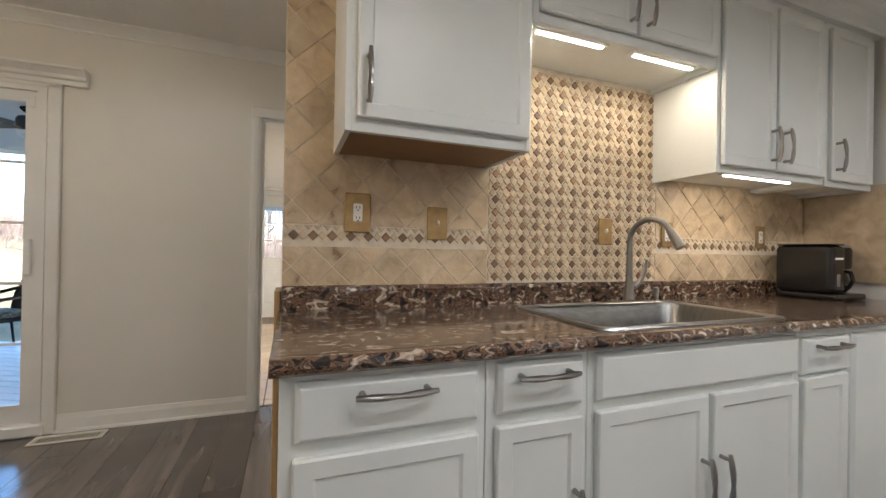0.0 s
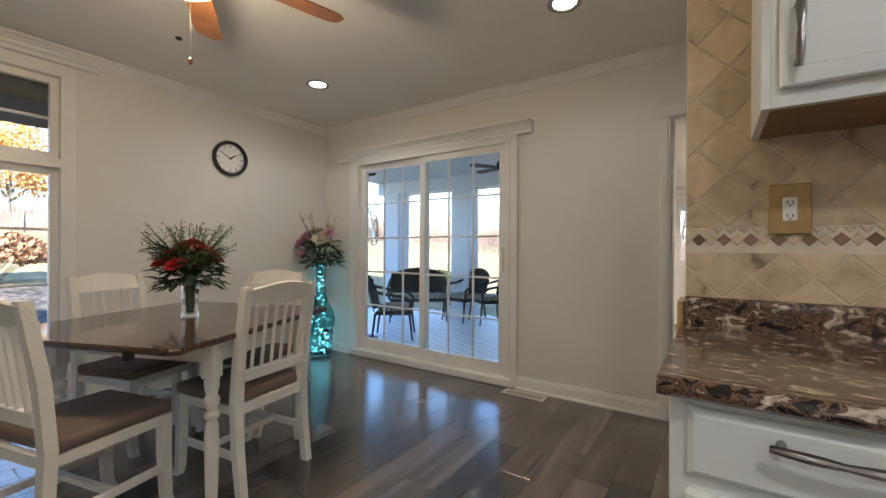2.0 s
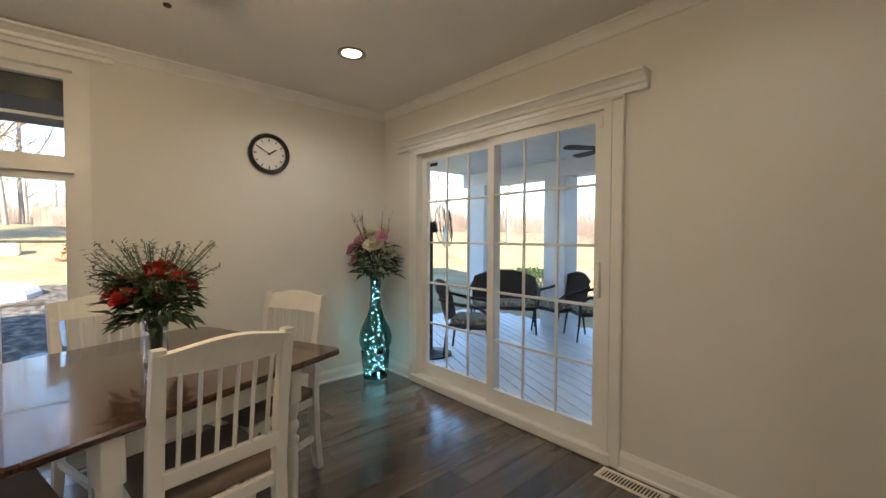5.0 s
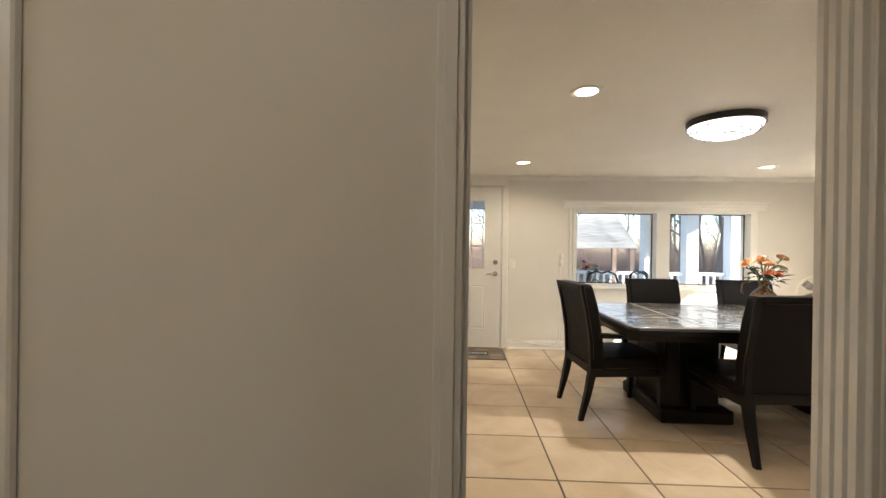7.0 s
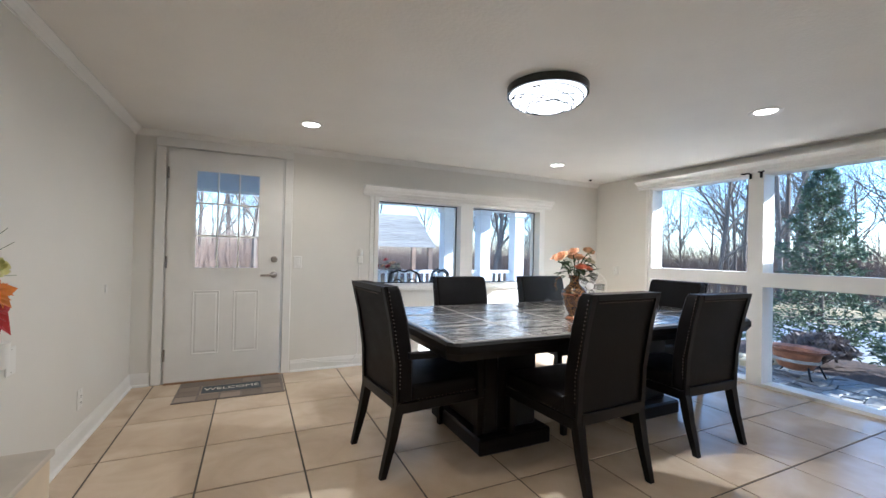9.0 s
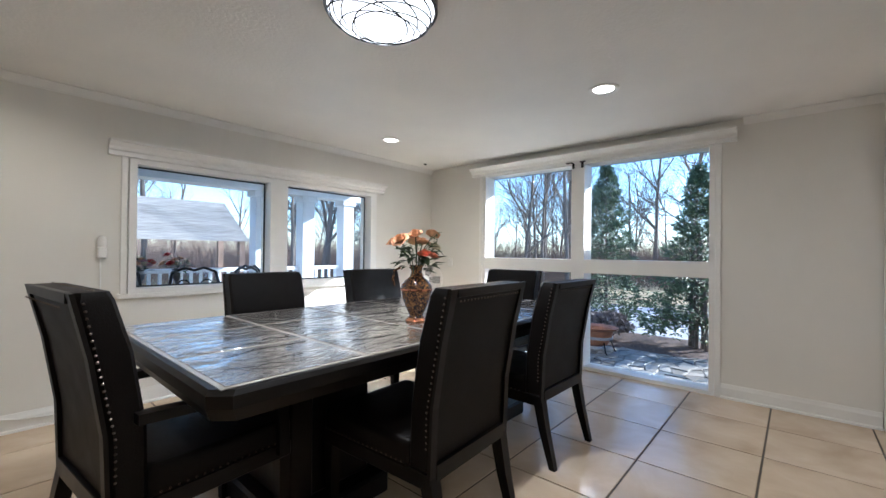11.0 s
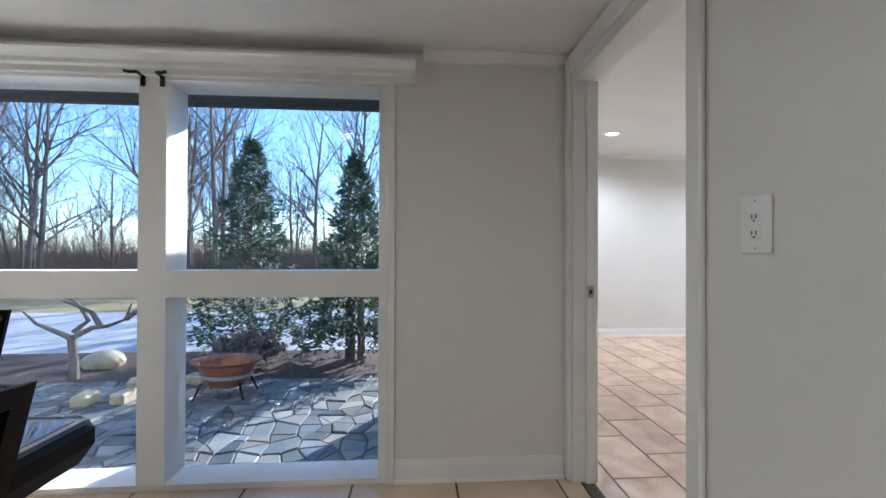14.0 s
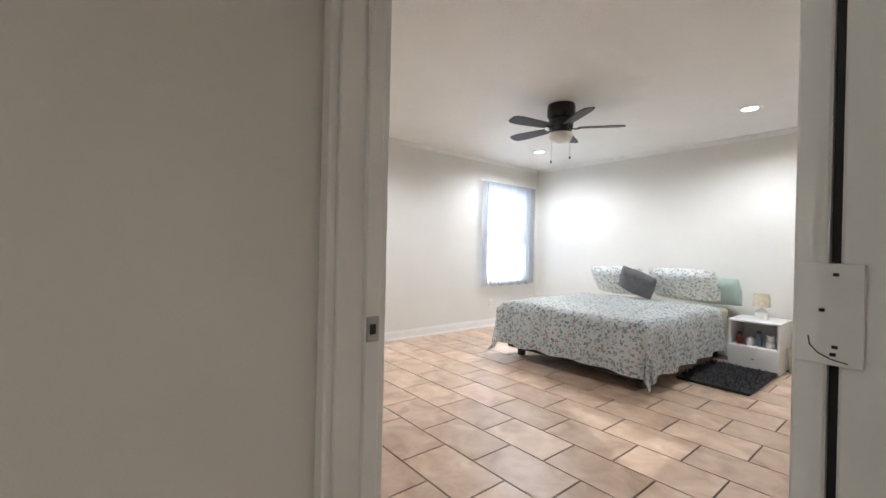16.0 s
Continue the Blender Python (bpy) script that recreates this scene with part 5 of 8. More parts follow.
def blade_mesh(r0, r1):
    b = bmesh.new()
    prof = [(r0, 0.045), (r0 + 0.08, 0.055), (r1 - 0.10, 0.068), (r1 - 0.03, 0.060), (r1, 0.035)]
    pts = [(x, -y) for x, y in prof] + [(x, y) for x, y in reversed(prof)]
    lo, hi = [b.verts.new((x, y, -0.003)) for x, y in pts], [b.verts.new((x, y, 0.004)) for x, y in pts]
    n = len(pts)
    for k in range(n):
        b.faces.new((lo[k], lo[(k + 1) % n], hi[(k + 1) % n], hi[k]))
    b.faces.new(lo)
    b.faces.new(hi)
    return b


M_BRONZE = mat("fan_brass", (0.32, 0.22, 0.11), 0.35, 0.9, var=0.15)
ceiling_fan("ceiling_fan", "five-blade cherry wood ceiling fan with lit amber bowl", -1.2, 0.33, KZ, 2.33, 5, 75, 0.66, M_BLADE, M_BRONZE,
            (M_GLOBE, [(0.05, 0.0), (0.10, -0.012), (0.112, -0.03), (0.10, -0.065), (0.06, -0.09), (0.001, -0.10)], True), 0.09, [(0.03, 0.40)])
fl = bpy.data.lights.new("fan_lamp", 'POINT')
fl.energy, fl.color, fl.shadow_soft_size = 7, (1.0, 0.76, 0.48), 0.09
new("fan_lamp", fl).matrix_basis = pose(-1.2, 0.33, 2.12)
sd = thing("ceiling_sensor", "small dark round sensor on the ceiling", "sensor", (-2.43, 0.82, KZ))
part("sensor_body", lathe([(0.02, 0.0), (0.02, -0.008), (0.012, -0.014)], (-2.43, 0.82, KZ), 14), M_DARK, sd)
sd = thing("ceiling_sensor", "small dark hook on the dining ceiling", "hook", (4.5, 6.70, DZ))
part("sensor_body", lathe([(0.018, 0.0), (0.016, -0.010), (0.008, -0.016)], (4.5, 6.70, DZ), 14), M_DARK, sd)


# ---- dining room ----
TX0, TX1, TY0, TY1 = 1.40, 3.88, 4.46, 5.78
M_FILM = speckled("film_covered_tile", [(0.3, (0.085, 0.075, 0.068)), (0.7, (0.30, 0.28, 0.26)), (0.5, (0.17, 0.155, 0.14))], 3.0, 0.10, coat=1.0)
fn = M_FILM.node_tree.nodes
fw_ = fn.new("ShaderNodeTexNoise")
fw_.inputs["Scale"].default_value, fw_.inputs["Detail"].default_value, fw_.inputs["Distortion"].default_value = 5.0, 3.0, 2.6
fm_ = fn.new("ShaderNodeMapping")
fm_.inputs["Scale"].default_value = (0.75, 1.3, 1)
fb_ = fn.new("ShaderNodeBump")
fb_.inputs["Strength"].default_value, fb_.inputs["Distance"].default_value = 0.8, 0.012
M_FILM.node_tree.links.new(fn["Texture Coordinate"].outputs["Object"], fm_.inputs[0])
M_FILM.node_tree.links.new(fm_.outputs[0], fw_.inputs["Vector"])
M_FILM.node_tree.links.new(fw_.outputs["Fac"], fb_.inputs["Height"])
M_FILM.node_tree.links.new(fb_.outputs[0], fn["Principled BSDF"].inputs["Normal"])
M_FILM.node_tree.links.new(fb_.outputs[0], fn["Principled BSDF"].inputs["Coat Normal"])
M_JOINT = mat("pale_table_joint", (0.34, 0.32, 0.29), 0.25, var=0.1)


def stone_table():
    t = thing("dining_table", "long dark dining table with stone tile top under clear film", "table", ((TX0 + TX1) / 2, (TY0 + TY1) / 2, 0))
    b = bmesh.new()
    def ring(d, z, c=0.05):
        x0, x1, y0, y1 = TX0 + d, TX1 - d, TY0 + d, TY1 - d
        return [b.verts.new(p + (z,)) for p in ((x0 + c, y0), (x1 - c, y0), (x1, y0 + c), (x1, y1 - c), (x1 - c, y1), (x0 + c, y1), (x0, y1 - c), (x0, y0 + c))]
    rs = [ring(0.05, 0.655), ring(0.02, 0.66), ring(0.0, 0.70), ring(0.0, 0.735), ring(0.012, 0.748)]
    for a, c in zip(rs, rs[1:]):
        for k in range(8):
            b.faces.new((a[k], a[(k + 1) % 8], c[(k + 1) % 8], c[k]))
    b.faces.new(rs[0])
    b.faces.new(rs[-1])
    part("edge_frame", b, M_DWOOD, t, "dark moulded table edge")
    part("joint_bed", box(TX0 + 0.03, TX1 - 0.03, TY0 + 0.03, TY1 - 0.03, 0.747, 0.7495), M_JOINT, t)
    nx, ny = 5, 3
    for i in range(nx):
        for j in range(ny):
            x0, x1 = TX0 + 0.035 + (TX1 - TX0 - 0.07) * i / nx, TX0 + 0.035 + (TX1 - TX0 - 0.07) * (i + 1) / nx
            y0, y1 = TY0 + 0.035 + (TY1 - TY0 - 0.07) * j / ny, TY0 + 0.035 + (TY1 - TY0 - 0.07) * (j + 1) / ny
            part("stone_tile", box(x0 + 0.012, x1 - 0.012, y0 + 0.012, y1 - 0.012, 0.747, 0.7515, 0.001), M_FILM, t)
    for x in (2.02, 3.26):
        p = part("pedestal", box(x - 0.20, x + 0.20, 4.86, 5.40, 0.10, 0.655, 0.012), M_DWOOD, t)
        part("pedestal_foot", box(x - 0.26, x + 0.26, 4.78, 5.48, 0.0, 0.10, 0.012), M_DWOOD, p)
        for y in (4.87, 5.33):
            part("pilaster", box(x - 0.205, x - 0.10, y - 0.03, y + 0.07, 0.101, 0.654, 0.01), M_DWOOD, p)
    part("stretcher", box(2.22, 3.06, 5.05, 5.21, 0.10, 0.24, 0.01), M_DWOOD, t)


stone_table()


def loft(rings):
    b = bmesh.new()
    vs = [[b.verts.new(p) for p in r] for r in rings]
    n = len(rings[0])
    for a, c in zip(vs, vs[1:]):
        for k in range(n):
            b.faces.new((a[k], a[(k + 1) % n], c[(k + 1) % n], c[k]))
    b.faces.new(vs[0])
    b.faces.new(vs[-1])
    return b


def parsons_chair(arms):
    t = thing("dining_armchair" if arms else "dining_chair", "black leather dining %s with nailhead trim" % ("armchair" if arms else "side chair"), "chair", (0, 0, 0), "chairs round the stone table")
    W = 0.250
    def rect(w, y0, y1, z, lean=0.0):
        c = 0.012
        return [(-w + c, y0, z), (w - c, y0, z), (w, y0 + c, z), (w, y1 - c, z), (w - c, y1, z), (-w + c, y1, z), (-w, y1 - c, z), (-w, y0 + c, z)]
    back = loft([rect(W, -0.30, -0.21, 0.40), rect(W, -0.31, -0.215, 0.62), rect(W, -0.345, -0.25, 0.85), rect(W, -0.385, -0.295, 1.01), rect(W - 0.012, -0.380, -0.305, 1.035)])
    local_part("backrest", back, M_LEATHER, t, "", True)
    # wooden border framing the rear of the back
    for x0, x1 in ((-W - 0.004, -W + 0.028), (W - 0.028, W + 0.004)):
        local_part("back_stile", loft([[(x0, y, z), (x1, y, z), (x1, y + 0.012, z), (x0, y + 0.012, z)] for y, z in ((-0.312, 0.36), (-0.322, 0.62), (-0.357, 0.85), (-0.398, 1.035))]), M_DWOOD, t)
    local_part("back_rail", box(-W + 0.029, W - 0.029, -0.398, -0.380, 1.006, 1.036, 0.002), M_DWOOD, t)
    local_part("back_rail", box(-W + 0.029, W - 0.029, -0.316, -0.298, 0.36, 0.42, 0.002), M_DWOOD, t)
    seat = box(-W, W, -0.215, 0.27, 0.385, 0.485, 0.025, segments=3)
    local_part("seat", seat, M_LEATHER, t, "", True)
    for sx in (-1, 1):
        local_part("seat_rail", box(sx * (W - 0.012) - 0.013, sx * (W - 0.012) + 0.013, -0.29, 0.265, 0.335, 0.392, 0.003), M_DWOOD, t)
        local_part("front_leg", loft([[(sx * (W - 0.03) + a * w, 0.245 + c * w, z) for a, c in ((-1, -1), (1, -1), (1, 1), (-1, 1))] for w, z in ((0.016, 0), (0.025, 0.34), (0.025, 0.39))]), M_DWOOD, t)
        local_part("back_leg", loft([[(sx * (W - 0.025) + a * w, y + c * w, z) for a, c in ((-1, -1), (1, -1), (1, 1), (-1, 1))] for w, y, z in ((0.016, -0.37, 0), (0.022, -0.32, 0.20), (0.026, -0.285, 0.39))]), M_DWOOD, t)
    local_part("seat_rail", box(-W + 0.02, W - 0.02, 0.245, 0.268, 0.335, 0.392, 0.003), M_DWOOD, t)
    nails = bmesh.new()
    def nail(p, n):
        n = Vector(n)
        u = n.orthogonal().normalized()
        v = n.cross(u)
        c = [nails.verts.new(Vector(p) + 0.0044 * (math.cos(k * 1.0472) * u + math.sin(k * 1.0472) * v)) for k in range(6)]
        a = nails.verts.new(Vector(p) + n * 0.004)
        for k in range(6):
            nails.faces.new((c[k], c[(k + 1) % 6], a))
    for sx in (-1, 1):
        for k in range(26):
            z = 0.48 + 0.021 * k
            y = -0.24 - 0.075 * max(0, (z - 0.60)) / 0.41 - 0.03
            nail((sx * (W + 0.0005), y - 0.022, z), (sx, 0, 0))
        for k in range(18):
            nail((sx * (W + 0.0015), -0.18 + 0.025 * k, 0.402), (sx, 0, 0))
    for k in range(20):
        nail((-W + 0.02 + 0.0226 * k, -0.335, 1.0365), (0, 0, 1))
        nail((-W + 0.04 + 0.0205 * k, -0.3995, 0.994), (0, -1, 0))
        nail((-W + 0.02 + 0.0226 * k, 0.271, 0.402), (0, 1, 0))
    tagged(local_part("nailhead_trim", nails, M_NAIL, t), "bronze nailheads", kind="stuff")
    if arms:
        for sx in (-1, 1):
            a = local_part("arm", loft([[(sx * (W + 0.012) + q * 0.024, y, z + r * 0.016) for q, r in ((-1, -1), (1, -1), (1, 1), (-1, 1))] for y, z in ((-0.25, 0.655), (-0.05, 0.645), (0.16, 0.64), (0.24, 0.635))]), M_DWOOD, t)
            local_part("arm_post", loft([[(sx * (W + 0.012) + q * 0.018, y + r * 0.02, z) for q, r in ((-1, -1), (1, -1), (1, 1), (-1, 1))] for y, z in ((0.22, 0.36), (0.215, 0.50), (0.20, 0.63))]), M_DWOOD, t)
    return t


side = parsons_chair(False)
low = Matrix.Diagonal((1, 1, 0.965, 1))
side.matrix_basis = pose(2.225, 4.58, 0, 0, 0, 3) @ low
for x, y, r in ((3.20, 4.66, -1), (2.29, 5.74, 180), (3.20, 5.74, 177)):
    copy_thing(side, pose(x, y, 0, 0, 0, r) @ low)
arm = parsons_chair(True)
arm.matrix_basis = pose(1.53, 5.06, 0, 0, 0, -84) @ low
copy_thing(arm, pose(3.83, 5.27, 0, 0, 0, 90) @ low)

M_AMPH = speckled("patterned_bronze_glaze", [(0.35, (0.012, 0.009, 0.008)), (0.65, (0.40, 0.20, 0.06)), (0.48, (0.05, 0.025, 0.015)), (0.55, (0.22, 0.10, 0.035))], 48, 0.22, coat=0.5, distort=2.5)
M_COPPER = mat("copper", (0.62, 0.26, 0.14), 0.25, 1.0, var=0.2, scale=15)
am = thing("amphora_vase", "brown and gold patterned amphora vase on the table", "vase", (2.53, 4.865, 0.7515))
part("vessel", lathe([(0.052, 0.0), (0.054, 0.008), (0.040, 0.022), (0.034, 0.032), (0.048, 0.06), (0.070, 0.115), (0.082, 0.165), (0.080, 0.19), (0.060, 0.215), (0.035, 0.235), (0.028, 0.26), (0.032, 0.285), (0.040, 0.295), (0.034, 0.294), (0.022, 0.26), (0.03, 0.235), (0.001, 0.22)], (2.53, 4.865, 0.752), 36, cap=False), M_AMPH, am, "", True)
part("foot_ring", lathe([(0.055, 0.0), (0.056, 0.007), (0.042, 0.021)], (2.53, 4.865, 0.7518), 32, cap=False), M_COPPER, am, "polished copper foot", True)
part("band", lathe([(0.083, -0.006), (0.0845, 0.0), (0.083, 0.006)], (2.53, 4.865, 0.920), 32, cap=False), M_COPPER, am, "", True)
for s in (-1, 1):
    part("handle", tube([(2.47 + s * 0.035, 4.89, 1.035), (2.47 + s * 0.075, 4.89, 1.02), (2.47 + s * 0.085, 4.89, 0.975), (2.47 + s * 0.074, 4.89, 0.945)], 0.006, 8), M_AMPH, am, "", True)
heads = [(-0.15, -0.04, 0.13, 0.05, M_PEACH), (-0.07, -0.06, 0.16, 0.046, M_PEACH), (0.02, -0.02, 0.12, 0.05, M_PEACH), (-0.02, -0.08, 0.06, 0.045, M_CORAL), (0.14, 0.02, 0.17, 0.046, M_PEACH), (0.05, 0.06, 0.13, 0.045, M_PEACH), (-0.10, 0.07, 0.12, 0.045, M_PEACH), (0.05, -0.07, 0.05, 0.038, M_CORAL), (0.10, -0.03, 0.10, 0.04, M_CREAM)]
bouquet("rose_arrangement", "peach and coral silk roses with green leaves", (2.53, 4.865, 1.035), 0.03, heads, 46, 0.13, 0.20, 21, sprigs=5, leaf_size=0.075)


def table_fan():
    x, y, z = 4.47, 6.66, 0.80
    t = thing("pedestal_fan", "white pedestal fan with grey blades in the corner", "fan", (x, y, 0))
    part("base", lathe([(0.17, 0.0), (0.17, 0.012), (0.05, 0.03), (0.02, 0.05)], (x, y, 0), 28), M_PLASTIC, t, "", True)
    part("pole", tube([(x, y, 0.03), (x, y, 0.74)], 0.014, 10), M_PLASTIC, t, "", True)
    m = Matrix.Translation((x - 0.05, y - 0.06, z)) @ Vector((-0.62, -0.78, 0.1)).to_track_quat("Z", "Y").to_matrix().to_4x4()
    part("motor", turned(lathe([(0.03, -0.14), (0.055, -0.12), (0.055, -0.04), (0.03, -0.02)], n=20), m), M_PLASTIC, t, "", True)
    part("hub", turned(lathe([(0.045, 0.0), (0.045, 0.03), (0.02, 0.038), (0.001, 0.04)], n=20, cap=False), m), M_PLASTIC, t, "", True)
    grey = mat("grey_fan_blade", (0.28, 0.27, 0.25), 0.4)
    for k in range(5):
        b = bmesh.new()
        pts = [(0.04, -0.03), (0.10, -0.045), (0.17, -0.05), (0.175, 0.03), (0.10, 0.035), (0.04, 0.02)]
        vs = [b.verts.new((px, py, 0.012 + 0.2 * py)) for px, py in pts]
        b.faces.new(vs)
        bmesh.ops.solidify(b, geom=b.faces[:], thickness=0.003)
        part("blade", turned(b, m @ pose(0, 0, 0, 0, 0, 72 * k)), grey, t)
    cage = bmesh.new()
    for r, zz in ((0.20, 0.015), (0.19, 0.045), (0.13, 0.06), (0.07, 0.065)):
        tube([(r * math.cos(2 * math.pi * i / 32), r * math.sin(2 * math.pi * i / 32), zz) for i in range(33)], 0.002, 4, cage, closed=False)
    for k in range(24):
        a = 2 * math.pi * k / 24
        tube([(r * math.cos(a), r * math.sin(a), zz) for r, zz in ((0.05, 0.066), (0.13, 0.061), (0.19, 0.046), (0.20, 0.015))], 0.0013, 4, cage, closed=False)
    part("cage", turned(cage, m), M_PLASTIC, t, "fine white wire cage")
    part("power_cord", tube([(x + 0.08, y + 0.02, z + 0.08), (x + 0.10, y + 0.05, z + 0.16), (x + 0.07, y + 0.08, z + 0.20), (x + 0.12, y + 0.10, z + 0.14)], 0.006, 6), M_BLACK, t)


table_fan()


def autumn_frame():
    t = thing("flower_wall_frame", "white wall frame filled with autumn leaves and lilies", "wall decoration", (-0.358, 4.48, 0.90))
    part("frame", wall("y", -0.359, -0.335, 4.33, 4.62, 0.90, 1.20, [(4.355, 4.595, 0.925, 1.175)]), M_TRIM, t)
    part("backing", box(-0.358, -0.345, 4.356, 4.594, 0.926, 1.174), M_DARK, t)
    rng = random.Random(31)
    def maple(centre, size, way, up):
        b = bmesh.new()
        way, up = Vector(way).normalized(), Vector(up).normalized()
        side = way.cross(up).normalized()
        for a, l in ((-100, 0.55), (-55, 0.85), (0, 1.0), (55, 0.85), (100, 0.55)):
            d = way * math.cos(radians(a)) + side * math.sin(radians(a))
            leaf(b, centre, d, up, size * l, size * 0.55, 0.15)
            for s in (-28, 28):
                e = way * math.cos(radians(a + s)) + side * math.sin(radians(a + s))
                leaf(b, Vector(centre) + d * size * 0.25, e, up, size * l * 0.55, size * 0.22, 0.2)
        return b
    gold, scarlet, orange = mat("gold_leaf", (0.62, 0.33, 0.02), 0.6, var=0.2, scale=20), mat("scarlet_leaf", (0.40, 0.02, 0.02), 0.6, var=0.25, scale=20), mat("orange_leaf", (0.66, 0.20, 0.02), 0.6, var=0.2, scale=20)
    yellow = mat("pale_lily", (0.62, 0.60, 0.24), 0.6, var=0.15, scale=20)
    for p, s, w, m in (((-0.28, 4.42, 1.12), 0.10, (0.2, -0.3, 0.6), gold), ((-0.24, 4.50, 0.98), 0.10, (0.5, 0.1, -0.5), gold), ((-0.22, 4.56, 0.97), 0.12, (0.4, 0.4, -0.7), scarlet), ((-0.22, 4.58, 1.02), 0.09, (0.4, 0.7, 0.1), orange), ((-0.25, 4.60, 0.98), 0.11, (0.3, 0.6, -0.7), scarlet)):
        part("maple_leaf", maple(p, s, w, (0.8, -0.3, 0.4)), m, t)
    for k in range(9):
        p = (-0.27 + rng.uniform(-0.03, 0.05), 4.47 + 0.16 * rng.random(), 1.05 + 0.14 * rng.random())
        part("lily", bloom(p, 0.04, (0.8, rng.uniform(-0.5, 0.5), rng.uniform(-0.2, 0.6)), 2, rng), yellow, t)
    g = bmesh.new()
    for k in range(46):
        leaf(g, (-0.31 + 0.05 * rng.random(), 4.40 + 0.18 * rng.random(), 0.96 + 0.16 * rng.random()), (rng.uniform(0.2, 1), rng.uniform(-0.8, 0.8), rng.uniform(-1, 0.6)), (1, 0, 0.3), rng.uniform(0.06, 0.12), 0.026)
    leaf(g, (-0.29, 4.50, 1.12), (0.1, 0.0, 1), (1, 0, 0), 0.16, 0.04)
    part("leaves", g, M_LEAF, t)
    s = bmesh.new()
    for d in ((0.3, 0.5, 0.5), (0.3, 0.9, 0.15), (0.2, 0.7, -0.05), (0.3, 0.3, -0.9), (0.25, 0.5, -0.8), (0.4, 0.2, 0.7)):
        q = Vector((-0.29, 4.50, 1.05))
        v = Vector(d).normalized()
        tube([q, q + v * 0.12, q + v * 0.24 - Vector((0, 0, 0.02))], [0.002, 0.0015, 0.0008], 4, s)
    part("grass_stems", s, M_FERN, t)


autumn_frame()
fr = thing("air_freshener", "white plug-in air freshener on the wall", "air freshener", (-0.31, 4.86, 0.72))
part("freshener_body", lathe([(0.026, 0.0), (0.030, 0.02), (0.028, 0.06), (0.032, 0.10)], (-0.318, 4.88, 0.70), 18), M_PLASTIC, fr, "", True)
part("neck", box(-0.352, -0.32, 4.83, 4.90, 0.69, 0.735, 0.008), M_PLASTIC, fr)

lb = thing("ledge_bench", "low cream boxed ledge with brown and grey slab top", "ledge", (-0.22, 3.8, 0))
part("ledge_body", box(-0.343, -0.085, 2.97, 4.66, 0.0, 0.425, 0.006), mat("cream_board", (0.66, 0.55, 0.40), 0.5, var=0.06), lb)
part("stone_top", box(-0.344, -0.075, 2.96, 4.34, 0.4255, 0.45, 0.004), speckled("brown_slab", [(0.3, (0.20, 0.15, 0.10)), (0.7, (0.40, 0.33, 0.25))], 5, 0.3), lb, "brown stone slab")
part("end_slab", box(-0.344, -0.075, 4.342, 4.67, 0.4255, 0.449, 0.004), mat("grey_slab", (0.50, 0.45, 0.38), 0.4), lb, "pale grey slab")
wl = thing("white_board", "white painted board lying on the ledge", "board", (-0.22, 3.5, 0.45))
part("board", box(-0.33, -0.06, 3.0, 4.06, 0.4505, 0.49, 0.006), M_TRIM, wl)


def doormat():
    t = thing("doormat", "grey patterned welcome doormat inside the entry door", "doormat", (0.40, 6.62, 0))
    part("mat_base", box(0.02, 0.82, 6.36, 6.86, 0.0005, 0.008, 0.003), mat("mat_grey", (0.20, 0.17, 0.15), 0.9, var=0.2, scale=30, bump=0.5), t)
    pale = mat("mat_block", (0.26, 0.21, 0.17), 0.9, random_value=0.3, bump=0.4)
    for i in range(5):
        for j in range(4):
            part("mat_block", box(0.035 + 0.155 * i, 0.175 + 0.155 * i, 6.372 + 0.12 * j, 6.48 + 0.12 * j, 0.0075, 0.0095), pale, t)
    part("mat_panel", box(0.20, 0.64, 6.52, 6.70, 0.0095, 0.0112), mat("mat_blue_grey", (0.07, 0.085, 0.10), 0.9), t)
    cu = bpy.data.curves.new("welcome", 'FONT')
    cu.body, cu.size, cu.extrude, cu.align_x, cu.align_y = "WELCOME", 0.085, 0.0005, 'CENTER', 'CENTER'
    dg = new("tmp_text", cu)
    me = bpy.data.meshes.new_from_object(dg.evaluated_get(bpy.context.evaluated_depsgraph_get()))
    bpy.data.objects.remove(dg)
    me.materials.append(M_IVORY)
    me.transform(pose(0.42, 6.61, 0.0118))
    ob = new("lettering", me)
    ob.parent = t
    ob.matrix_parent_inverse = t.matrix_basis.inverted()


doormat()
structure("trim_door_sill", box(-0.115, 0.80, 6.88, 6.95, 0.0, 0.012, 0.003), M_CABIN)
pl = thing("plug_adapter", "white plug adapter with cable beside the window", "plug", (1.555, 6.92, 1.1))
part("adapter", box(1.53, 1.58, 6.88, 6.929, 1.05, 1.13, 0.008), M_PLASTIC, pl)
part("night_light", lathe([(0.02, 0.0), (0.026, 0.02), (0.024, 0.06), (0.012, 0.075)], (1.555, 6.90, 1.13), 16), M_PLASTIC, pl, "", True)
part("cable", tube([(1.55, 6.922, 1.05), (1.55, 6.922, 0.13), (1.50, 6.905, 0.05), (1.20, 6.90, 0.07), (1.0, 6.905, 0.12)], 0.006, 6), M_TRIM, pl)
th = thing("thermostat", "small white thermostat on the dining wall", "thermostat", (4.855, 6.58, 1.0))
part("thermostat_body", box(4.835, 4.859, 6.55, 6.61, 0.94, 1.05, 0.005), M_PLASTIC, th)
part("plug", box(4.81, 4.836, 6.56, 6.60, 1.0, 1.04, 0.004), M_PLASTIC, th)

